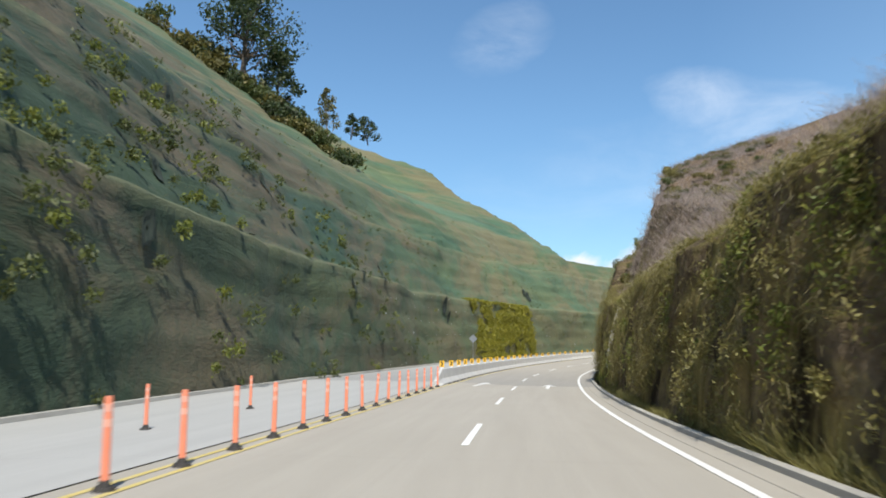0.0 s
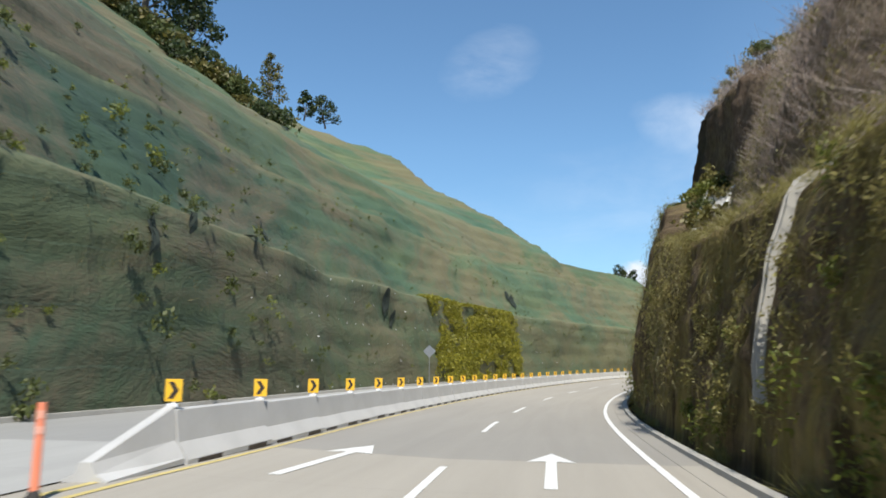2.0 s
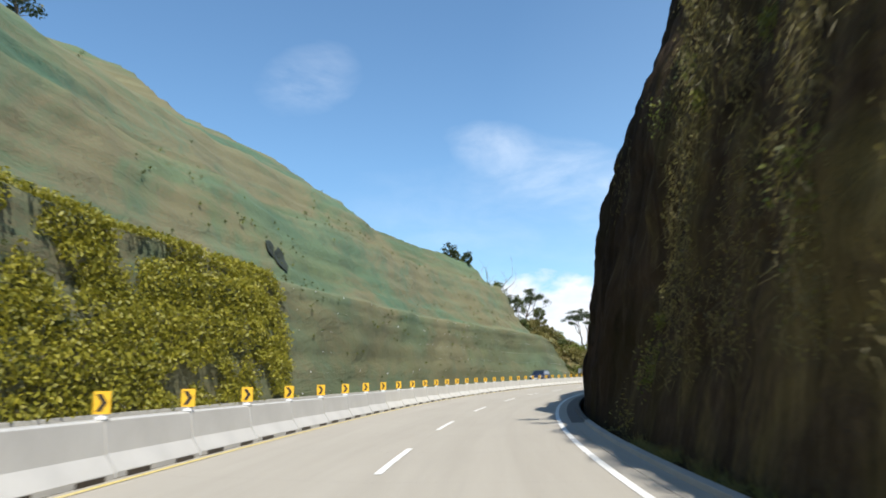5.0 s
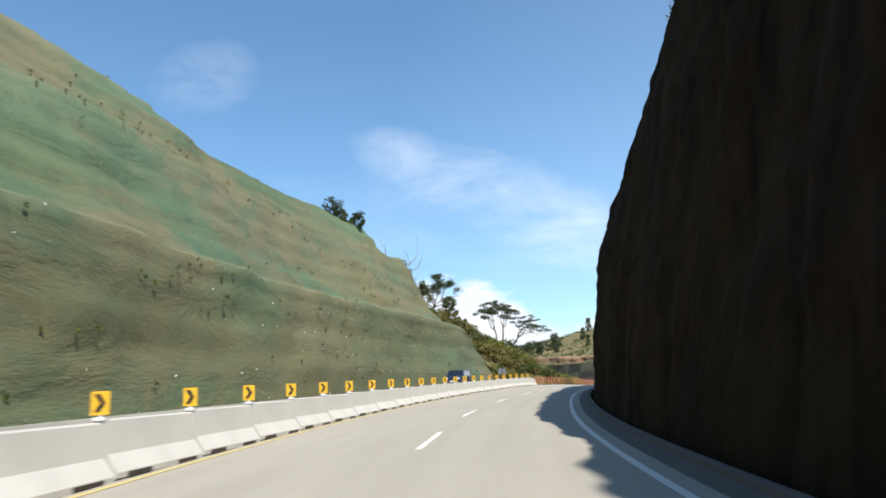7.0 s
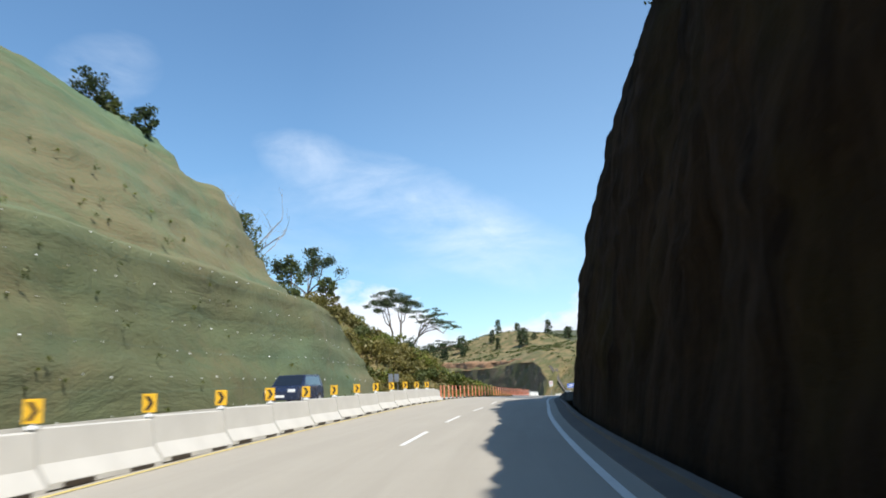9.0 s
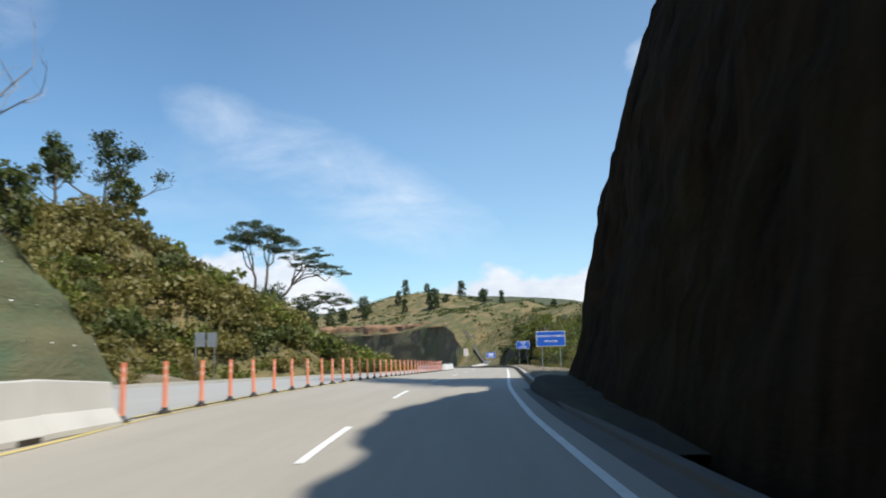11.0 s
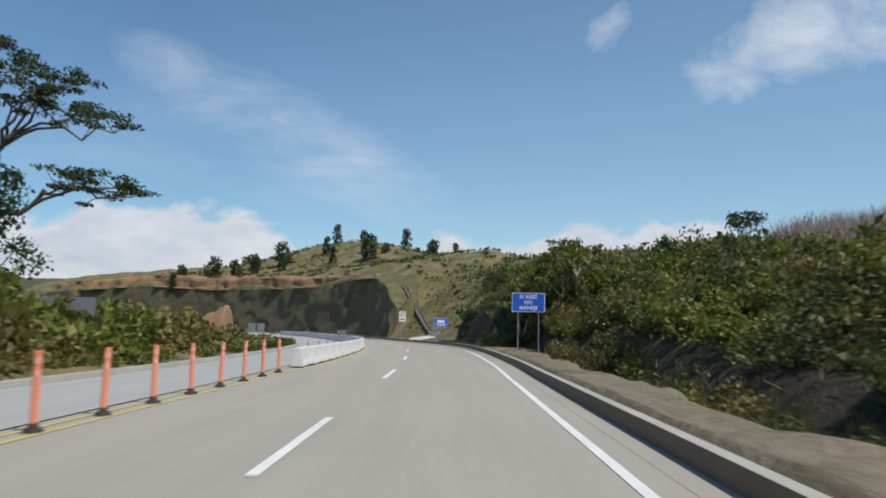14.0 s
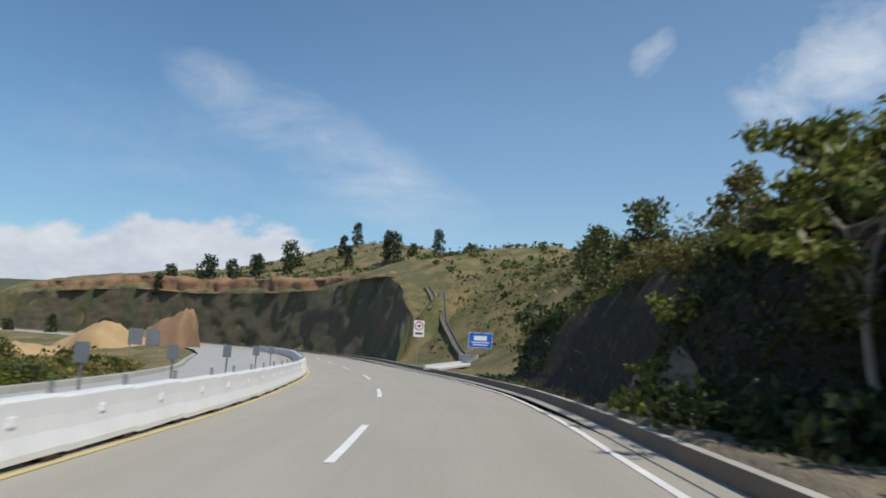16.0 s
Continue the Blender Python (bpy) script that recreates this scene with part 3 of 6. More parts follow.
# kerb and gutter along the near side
# beside the rock, kerb and gutter take a darker concrete as painted shade
for a_, b_, mat_ in ((-60, 96, M_KERB), (96, 201, M_CONC_DARK), (201, 430, M_KERB)):
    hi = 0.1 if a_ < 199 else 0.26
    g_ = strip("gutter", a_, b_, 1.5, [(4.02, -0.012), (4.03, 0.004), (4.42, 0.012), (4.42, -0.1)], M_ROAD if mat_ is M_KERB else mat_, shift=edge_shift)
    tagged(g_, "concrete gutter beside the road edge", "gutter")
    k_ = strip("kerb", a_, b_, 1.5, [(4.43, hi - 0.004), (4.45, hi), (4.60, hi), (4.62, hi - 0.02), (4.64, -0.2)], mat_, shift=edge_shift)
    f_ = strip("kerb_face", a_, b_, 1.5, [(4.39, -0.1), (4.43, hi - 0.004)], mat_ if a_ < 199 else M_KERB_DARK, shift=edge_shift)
    tagged(f_, "dark face of the concrete kerb", "kerb")
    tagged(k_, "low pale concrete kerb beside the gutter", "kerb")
strip_ = strip("kerb_opposite", -60, 330, 1.5, [(-12.4, -0.1), (-12.38, 0.14), (-12.14, 0.14), (-12.1, -0.1)], M_KERB, shift=opp_shift)
tagged(strip_, "low concrete kerb at the foot of the slope", "kerb")

# ---- green netted slope on the far side, in tiers with narrow benches ----
TIER_L = np.array([12.45, 12.6, 13.9, 15.0, 19.6, 20.9, 26.0, 27.6, 34.0, 36.0, 42.5, 44.5, 52.0, 64.0, 82.0, 110.0])
TIER_H = np.array([-0.3, 0.2, 8.0, 8.3, 15.6, 15.9, 22.6, 23.0, 28.2, 28.6, 34.0, 34.4, 41.0, 50.0, 63.0, 72.0])
TIER_V = np.r_[0, np.cumsum(np.hypot(np.diff(TIER_L), np.diff(TIER_H)))]


def crest(s):
    """Height at which the netted slope ends, along the road."""
    return np.interp(s, [-90, 70, 90, 118, 125, 131, 143, 145, 147, 149, 151, 184, 185.5, 187, 188.5, 189.8, 196, 199, 201.5, 204, 206],
                     [70, 66, 62, 66, 60, 47, 43, 37, 28.5, 22.5, 19.8, 19.7, 16.5, 13.5, 10.0, 8.0, 7.2, 5.4, 3.4, 0.6, -0.5])


def slope_place(s, v):
    """l, h of the slope at s and v metres up its face, with its relief."""
    l, h = np.interp(v, TIER_V, TIER_L), np.interp(v, TIER_V, TIER_H)
    back = np.clip((s - 96) / 5, 0, 1) * np.clip((h - 25) / 8, 0, 1) * np.clip((150 - s) / 20, 0, 1)
    l = l + back * 7
    out = 0.55 * fbm(s / 9.0, v / 6.0, 4, 3) + 0.10 * vnoise(s / 0.9, v / 1.6, 9)
    out = out * np.clip(h / 3, 0.1, 1) + 0.10 * np.sin(v * math.pi) * np.clip(h / 2, 0, 1)
    l = l - out * 0.8
    h = h + out * 0.35
    c = crest(s)
    over = np.clip(h - c, 0, None)
    h = np.where(over > 0, c - 0.12 * over + 0.1 * fbm(s / 3, v / 3, 3, 5), h)
    h = h + np.minimum(crossfall(s, -12.0), 0) * np.clip(1 - h / 3, 0, 1)
    return l, h


ss_ = np.r_[np.arange(-88, -10, 2.0), np.arange(-10, 206.6, 0.6)]
vv_ = np.r_[np.arange(0, 62, 0.55), np.arange(62, 118, 3.0)]
S_, V_ = np.meshgrid(ss_, vv_, indexing="ij")
L_, H_ = slope_place(S_, V_)
X_, Y_ = plan(S_, -L_)
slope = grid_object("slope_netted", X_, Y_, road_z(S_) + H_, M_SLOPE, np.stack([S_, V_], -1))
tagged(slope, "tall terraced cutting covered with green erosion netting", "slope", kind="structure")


# ---- dark rock cutting on the near side ----
def wall_top(s):
    return np.interp(s, [-90, 10, 20, 30, 37, 42, 50, 56, 62, 70, 85, 95, 110, 122, 140, 150, 160, 168, 172, 176, 183, 186, 190, 195, 199, 201.2, 203, 204.4, 205.2, 209],
                     [5.0, 5.4, 6.8, 8.2, 9.4, 10.6, 12.0, 13.2, 15.4, 17.6, 21.5, 23.5, 25.5, 25.5, 21.5, 18.5, 18.2, 21, 24, 28.5, 31, 29, 25, 19.5, 13.0, 7.2, 4.6, 2.0, -0.2, -0.5])


def shelf_height(s):
    return np.interp(s, [-90, 38, 48, 53, 57, 60.2, 61.2, 66, 76, 90], [4.7, 4.6, 5.2, 6.1, 6.9, 7.4, 9.2, 10.2, 12.0, 14])


def rise_behind(s):
    """How steeply the land goes on behind the lip of the rock."""
    return np.clip((209 - s) / 20, 0, 1) * np.interp(s, [-90, 48, 60, 90, 108, 120, 160], [-0.6, 0.2, 1.9, 1.4, -0.8, -1.3, 0.6])


def wall_face(s, h):
    """Set-back of the rock face with height: a low face with a brushy slope over it, then a shelf under a higher face."""
    l = np.interp(h, [0, 4, 7, 10, 14, 18, 22, 26, 30, 36, 42], [5.05, 5.7, 6.2, 6.9, 8.5, 10.2, 11.7, 13, 14.2, 16, 18])
    l = 5.05 + (l - 5.05) * np.interp(s, [148, 160, 172, 180, 188, 204], [1.0, 0.91, 0.91, 1.06, 1.26, 1.22])
    l = l + np.interp(s, [192, 203], [0, 0.45])
    hb = shelf_height(s)
    over = np.clip(h - hb, 0, None)
    shelf = np.interp(s, [40, 48, 56, 58, 78, 94], [0.6, 1.6, 2.5, 3.3, 2.9, 0])
    brush = np.interp(s, [34, 42], [1, 0])
    steep = np.interp(s, [56, 60, 88, 104], [0, 1, 1, 0])
    l = l - steep * 0.30 * over + shelf * np.clip(over / 0.7, 0, 1) + brush * over * 0.75
    rough = np.clip(h / 2, 0.15, 1)
    return l + rough * (0.34 * fbm(s / 4.0, h / 7.0, 5, 21) + 0.12 * vnoise(s / 1.3, h / 3.5, 41) + 0.15 * vnoise(s / 0.7, h / 2.2, 31) + 0.10 * vnoise(s / 0.35, h / 0.5, 37))


ss_ = np.r_[np.arange(-88, -6, 2.0), np.arange(-6, 209, 0.45)]
vv_ = np.linspace(0, 1, 120)
S_, V_ = np.meshgrid(ss_, vv_, indexing="ij")
T_ = wall_top(S_)
H_ = V_ * T_
L_ = wall_face(S_, H_)
EXT_L, EXT_H = np.array([1.2, 3.5, 8, 16, 30, 60]), np.array([0.5, 1.0, 1.8, 3.5, 5, 7])
TL, TH = L_[:, -1:], T_[:, -1:]
L2 = TL + EXT_L[None, :]
fall = rise_behind(ss_)[:, None]
H2 = TH + EXT_H[None, :] * fall + 0.5 * fbm(np.broadcast_to(ss_[:, None], L2.shape) / 5, L2 / 5, 3, 8)
H2 = H2 + np.interp(EXT_L, [1.2, 3.5, 8, 16, 60], [0, 1.5, 6, 8, 6])[None, :] * np.interp(ss_, [180, 188, 194, 200], [0, 0.5, 0.3, 0])[:, None]
La, Ha = np.hstack([L_, L2]), np.hstack([H_ - 0.15, H2])
Sa = np.broadcast_to(ss_[:, None], La.shape)
X_, Y_ = plan(Sa, La)
Va = np.hstack([H_, TH + EXT_L[None, :]])
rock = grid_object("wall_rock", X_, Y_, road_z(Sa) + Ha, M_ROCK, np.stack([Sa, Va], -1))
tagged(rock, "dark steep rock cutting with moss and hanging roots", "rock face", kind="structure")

# ---- banks past the cuttings ----
HILLS = ((232, 392, 25.5, 62, 70), (300, 380, 18, 90, 80), (150, 430, 9, 120, 60), (330, 300, 17, 80, 70), (255, 250, 16, 60, 45),
         (-20, 420, 22, 130, 90), (60, 560, 26, 200, 90), (420, 560, 42, 220, 150), (-350, 700, 60, 320, 200))


def hills(x, y):
    z = np.zeros_like(np.asarray(x, float))
    for cx, cy, hh, rx, ry in HILLS:
        z = np.maximum(z, hh * np.exp(-(((x - cx) / rx) ** 2 + ((y - cy) / ry) ** 2) * 1.0))
    return z


def bank_height(s, l, x, y):
    """Ground height over the road's level beside the road, past the cuttings."""
    r = np.clip(l - 4.58 - edge_shift(s), 0, None)
    rough = fbm(x / 7.0, y / 7.0, 4, 12)
    # near side: a verge, a hollow, then a bank that comes close to the road, the drain slope, and the far cut
    q = np.where(s > 303, np.maximum(s - 0.8 * np.clip(l - 6.5, 0, 8), 303), s)
    steep = np.interp(q, [200, 238, 255, 268, 277, 297, 303, 316, 330, 333], [0.22, 0.3, 0.4, 0.7, 2.6, 2.8, 0.5, 0.7, 1.05, 3.2])
    flat = np.interp(q, [200, 220, 232, 262, 274, 280, 297, 303, 318, 330, 333], [3.5, 3.0, 1.6, 2.4, 2.2, 0.7, 0.8, 3.4, 3.4, 1.4, 1.0])
    cap = np.interp(q, [200, 240, 262, 277, 284, 290, 296, 300, 304, 320, 331, 333, 335, 340, 345, 351, 362, 378, 431, 460, 505], [1.0, 2.0, 3.0, 3.4, 3.8, 3.3, 2.4, 1.6, 8.0, 8.0, 7.0, 3.5, 4.6, 6.8, 8.5, 9.9, 10.3, 9.7, 10.5, 11.8, 10])
    up = np.clip(r - flat, 0, None)
    over = np.clip(up - cap / steep, 0, None)
    near = np.minimum(cap + (0.22 * over + np.interp(s, [300, 306], [0, 0.23]) * np.minimum(over, 7)), up * steep) + 0.22
    ditch = -0.8 * np.exp(-((r - np.interp(s, [225, 240], [4.4, 2.7])) / 0.9) ** 2) * np.clip((272 - s) / 14, 0, 1)
    near = near + ditch + rough * np.clip((r - flat) / 4, 0, 1) * 0.45
    q = np.clip(-l - 12.4 + opp_shift(s), 0, None)
    lie = np.interp(s, [200, 206, 214, 223, 229, 236, 270], [1.0, 3.7, 6.9, 6.9, 2.8, 1.5, 0.7])
    far = np.interp(s, [200, 208, 230, 244, 254, 264, 283, 300], [0.9, 0.75, 0.7, 0.42, 0.18, 0.07, 0.0, -0.10])
    farcap = np.interp(s, [200, 246, 262, 285, 300], [14, 14, 8, 2.0, 0.5])
    back = np.clip(q - lie, 0, None)
    left = np.maximum(np.minimum(farcap, back * far), -4.5) + rough * np.clip((q - lie) / 4, 0, 1) * 0.6 + 0.06
    return np.where(l > 0, np.where(r > 0.02, near, -0.3), np.where(q > 0, left, -0.15))


ss_ = np.arange(198, 520, 0.9)
ll_ = np.r_[np.arange(4.3, 16, 0.55), np.arange(16, 60, 1.8)]
S_, L_ = np.meshgrid(ss_, ll_, indexing="ij")
X_, Y_ = plan(S_, L_)
Hn = bank_height(S_, L_, X_, Y_)
blend = np.clip((L_ - 34) / 22, 0, 1)
Zh = np.maximum(hills(X_, Y_), 2)
Zn = (road_z(S_) + Hn) * (1 - blend) + Zh * blend
cut_ = int(np.searchsorted(ss_, 302.0))
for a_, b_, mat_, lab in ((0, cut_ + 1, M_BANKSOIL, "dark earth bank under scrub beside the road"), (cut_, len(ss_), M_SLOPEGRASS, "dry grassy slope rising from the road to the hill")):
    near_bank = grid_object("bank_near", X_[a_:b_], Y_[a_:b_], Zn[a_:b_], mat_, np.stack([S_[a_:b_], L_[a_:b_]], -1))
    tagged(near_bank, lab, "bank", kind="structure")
ss_ = np.arange(200, 520, 1.2)
ll_ = np.r_[np.arange(12.36, 22, 0.8), np.arange(22, 62, 2.5)]
S_, L_ = np.meshgrid(ss_, ll_, indexing="ij")
L_ = L_ - opp_shift(S_) * np.clip((40 - L_) / 20, 0, 1)
X_, Y_ = plan(S_, -L_)
Hn = bank_height(S_, -L_, X_, Y_)
far_bank = grid_object("bank_far", X_, Y_, road_z(S_) + Hn, M_SLOPEGRASS, np.stack([S_, L_], -1))
tagged(far_bank, "overgrown earth bank across the road", "bank", kind="structure")

# dirt verge, a thin crust lying on the near bank
ss_ = np.arange(184, 283, 0.6)
tt_ = np.linspace(0, 1, 14)
S_, V_ = np.meshgrid(ss_, tt_, indexing="ij")
wide = np.interp(S_, [184, 198, 204, 208, 216, 226, 236, 256, 263, 272, 278, 283], [1.3, 2.0, 2.6, 2.6, 3.0, 1.9, 1.3, 1.3, 1.9, 2.2, 1.2, 0.9]) + 0.35 * vnoise(S_ / 2.2, S_ * 0, 4)
spill = np.interp(S_, [184, 200, 208], [0.05, 0.34, 0.0])
L_ = 4.585 + edge_shift(S_) - spill + V_ * wide
X_, Y_ = plan(S_, L_)
lift = np.interp(S_, [184, 198], [0.0, 1.0])
crust = np.maximum(bank_height(S_, L_, X_, Y_), 0.22) + 0.11 + 0.045 * fbm(S_ / 0.7, L_ / 0.7, 4, 14) * (V_ > 0)
Z_ = road_z(S_) + crust * lift * np.interp(V_, [0, 0.12], [0.3, 1.0]) ** (spill > 0.03) + 0.02 - 0.12 * (V_ > 0.95) - np.where(spill > 0.03, 0.06, 0.19) * (V_ < 0.02)
turn_ = int(np.searchsorted(ss_, 204.0))
# the part beside the rock gets near-black soil, shade put into its colour
for a_, b_, mat_, lab in ((0, turn_ + 1, M_BANKSOIL, "earth spilling from the rock over the gutter, darkened for its shade"), (turn_, len(ss_), M_VERGE, "bare dusty dirt verge behind the kerb")):
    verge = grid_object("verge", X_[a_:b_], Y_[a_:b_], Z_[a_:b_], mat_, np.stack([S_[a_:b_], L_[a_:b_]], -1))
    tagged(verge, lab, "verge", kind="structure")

# ---- ground sheet to the horizon with the hills ----
def ground_axis(lo, hi, far):
    core = np.arange(lo, hi + 0.1, 5.0)
    out = np.geomspace(8, far, 26)
    return np.r_[lo - out[::-1], core, hi + out]


gx, gy = ground_axis(-60, 380, 2600), ground_axis(-100, 520, 3200)
X_, Y_ = np.meshgrid(gx, gy, indexing="ij")
s_, l_ = locate(X_.ravel(), Y_.ravel())
s_, l_ = s_.reshape(X_.shape), l_.reshape(X_.shape)
Zr = road_z(np.clip(s_, -80, 500))
inside = Zr - 1.2
Zw = np.maximum(hills(X_, Y_), np.minimum(-1.0, Zr))
Zs = np.where(l_ < 0, np.where(s_ < 204, np.interp(-l_, TIER_L, TIER_H) - 10, np.where(s_ < 275, -1.2, -6.5)), np.where(s_ < 200, 4.0, Zw * 0.8 - 2)) + 0 * Zr
# past the tops of the cuttings the land goes on
band = np.clip((np.abs(l_) - 40) / 40, 0, 1)
Zg = np.where(np.abs(l_) < 13, inside, Zs * (1 - band) + Zw * band)
Zg = np.where((s_ < 206) & (l_ < -24), np.minimum(np.interp(-l_, TIER_L, TIER_H), crest(np.clip(s_, -80, 204))) - 10, Zg)
Zg = np.where((s_ < 195) & (l_ > 40), wall_top(np.clip(s_, -80, 195)) - 2, Zg)
Zg = np.where((np.abs(l_) < 16), np.minimum(Zg, inside), Zg)
Zg = Zg + np.where(np.abs(l_) > 30, fbm(X_ / 18, Y_ / 18, 4, 17) * 1.0, 0)
ground = grid_object("ground", X_, Y_, Zg, M_HILL)
tagged(ground, "open rolling hills with dry grass and scrub", "ground", kind="structure")


# ---- foliage helpers ----
rng = np.random.default_rng(7)


def quads_mesh(name, verts, material):
    """A mesh of loose quads, four places each."""
    n = len(verts) // 4
    me = bpy.data.meshes.new(name)
    me.vertices.add(n * 4)
    me.vertices.foreach_set("co", np.ascontiguousarray(verts, np.float32).ravel())
    me.loops.add(n * 4)
    me.loops.foreach_set("vertex_index", np.arange(n * 4, dtype=np.int32))
    me.polygons.add(n)
    me.polygons.foreach_set("loop_start", np.arange(0, n * 4, 4, dtype=np.int32))
    me.update(calc_edges=True)
    me.materials.append(material)
    return me


def unit(v):
    return v / np.maximum(np.linalg.norm(v, axis=1, keepdims=True), 1e-6)


def leaves(centres, size, spread=0.5, up=0.4, seed=0, slim=0.5):
    """Leaf blades round the centres: each a folded diamond of its own lean and length."""
    r = np.random.default_rng(seed)
    c = np.asarray(centres, float)
    n = len(c)
    d = unit(r.normal(size=(n, 3)) + [0, 0, up])
    side = unit(np.cross(d, r.normal(size=(n, 3))))
    nrm = np.cross(d, side)
    k = (size * r.uniform(1 - spread, 1 + spread, n))[:, None]
    a, b = c - d * k * 0.5, c + d * k * 0.5
    m1, m2 = c + side * k * slim * 0.5 + nrm * k * 0.12, c - side * k * slim * 0.5 + nrm * k * 0.12
    return np.stack([a, m1, b, m2], 1).reshape(-1, 3)


def blades(bases, length, width, droop=0.3, lean=0.35, seed=0, down=False):
    """Grass or cane blades standing on, or hanging from, the bases."""
    r = np.random.default_rng(seed)
    c = np.asarray(bases, float)
    n = len(c)
    d = r.normal(size=(n, 3)) * lean
    d[:, 2] = -1 if down else 1
    d = unit(d)
    side = unit(np.cross(d, r.normal(size=(n, 3))))
    k = (length * r.uniform(0.5, 1.3, n))[:, None]
    wv = side * width * r.uniform(0.6, 1.4, n)[:, None]
    tip = c + d * k + r.normal(size=(n, 3)) * [droop, droop, 0.05] * k
    return np.stack([c - wv * 0.5, c + wv * 0.5, tip + wv * 0.12, tip - wv * 0.12], 1).reshape(-1, 3)


def stuff(name, verts, material, label, category):
    ob = new(name, quads_mesh(name, verts, material))
    return tagged(ob, label, category, kind="stuff")


def clumped(n, clumps, radius, squash, seed, shell=0.65):
    """Places on the outer shells of a heap of clumps resting on the ground."""
    r = np.random.default_rng(seed)
    cc = r.normal(size=(clumps, 3)) * [radius * 0.5, radius * 0.5, radius * 0.28 * squash]
    cc[:, 2] = np.abs(cc[:, 2]) + radius * 0.35 * squash
    cr = radius * r.uniform(0.22, 0.5, clumps)
    k = r.integers(0, clumps, n)
    d = unit(r.normal(size=(n, 3)))
    p = cc[k] + d * (cr[k] * r.uniform(shell, 1.05, n))[:, None] * [1, 1, 0.85]
    p[:, 2] = np.maximum(p[:, 2], 0.02)
    return p


def limb(bm, pts, r0, r1, n=7):
    for i in range(len(pts) - 1):
        a, b = r0 + (r1 - r0) * i / (len(pts) - 1), r0 + (r1 - r0) * (i + 1) / (len(pts) - 1)
        tube(bm, pts[i], pts[i + 1], a, b, n)


def bend(r, a, d, length, wander, steps=4, lift=0.0):
    """A wandering line from a along d."""
    pts, p, d = [Vector(a)], Vector(a), Vector(d).normalized()
    for _ in range(steps):
        d = (d + Vector(r.normal(size=3)) * wander + Vector((0, 0, lift))).normalized()
        p = p + d * (length / steps)
        pts.append(p.copy())
    return pts


def umbrella_tree(name, height, reach, seed, label, material, leaf=0.3, count=2600, trunk_r=0.28, fork=0.3, bark=None, lean=(0, 0), layers=1.0, sparse=False):
    """A wide flat-topped tree: low fork, long rising limbs, thin flat layers of leaves over the limb ends."""
    r = np.random.default_rng(seed)
    t = thing(name, label, "tree")
    bm = bmesh.new()
    trunk = bend(r, (0, 0, -0.3), (lean[0], lean[1], 1), height * fork, 0.1, 3)
    limb(bm, trunk, trunk_r, trunk_r * 0.8, 10)
    ends = []
    n = r.integers(5, 7)
    for i in range(n):
        a = 2 * math.pi * (i + r.uniform(-0.3, 0.3)) / n
        rise = r.uniform(0.55, 1.0)
        d = Vector((math.cos(a) * 0.8 + lean[0], math.sin(a) * 0.8 + lean[1], rise))
        l1 = bend(r, trunk[-1], d, height * r.uniform(0.36, 0.5), 0.14, 4, 0.05)
        limb(bm, l1, trunk_r * 0.55, trunk_r * 0.26)
        for _ in range(3):
            k = l1[r.integers(2, 5)]
            d2 = Vector((d.x + r.normal() * 0.6, d.y + r.normal() * 0.6, 0.55 + r.uniform(0, 0.5)))
            l2 = bend(r, k, d2, reach * r.uniform(0.3, 0.55), 0.2, 4, 0.04)
            limb(bm, l2, trunk_r * 0.22, trunk_r * 0.07, 5)
            ends += l2[2:]
            for _ in range(2):
                l3 = bend(r, l2[3], Vector((r.normal(), r.normal(), 0.4 + r.uniform(0, 0.6))), reach * 0.22, 0.25, 3)
                limb(bm, l3, trunk_r * 0.07, trunk_r * 0.03, 4)
                ends += l3[1:]
    part("trunk", bm, bark or M_BARK, t)
    if not sparse:
        e = np.array([tuple(p) for p in ends])
        top = e[:, 2].max()
        e = e[e[:, 2] > height * 0.55]
        tier = np.round(e[:, 2] / (height * 0.11)) * height * 0.11
        e[:, 2] = 0.85 * e[:, 2] + 0.15 * tier
        pick = e[r.integers(0, len(e), count)]
        flat = r.normal(size=(count, 3)) * [reach * 0.11, reach * 0.11, height * 0.026 * layers]
        p = pick + flat + [0, 0, height * 0.02]
        p[:, 2] = np.minimum(p[:, 2], top + height * 0.03)
        crown = new("crown", quads_mesh("crown", leaves(p, leaf, 0.5, 0.2, seed, 0.55), material))
        crown.parent = t
    return t


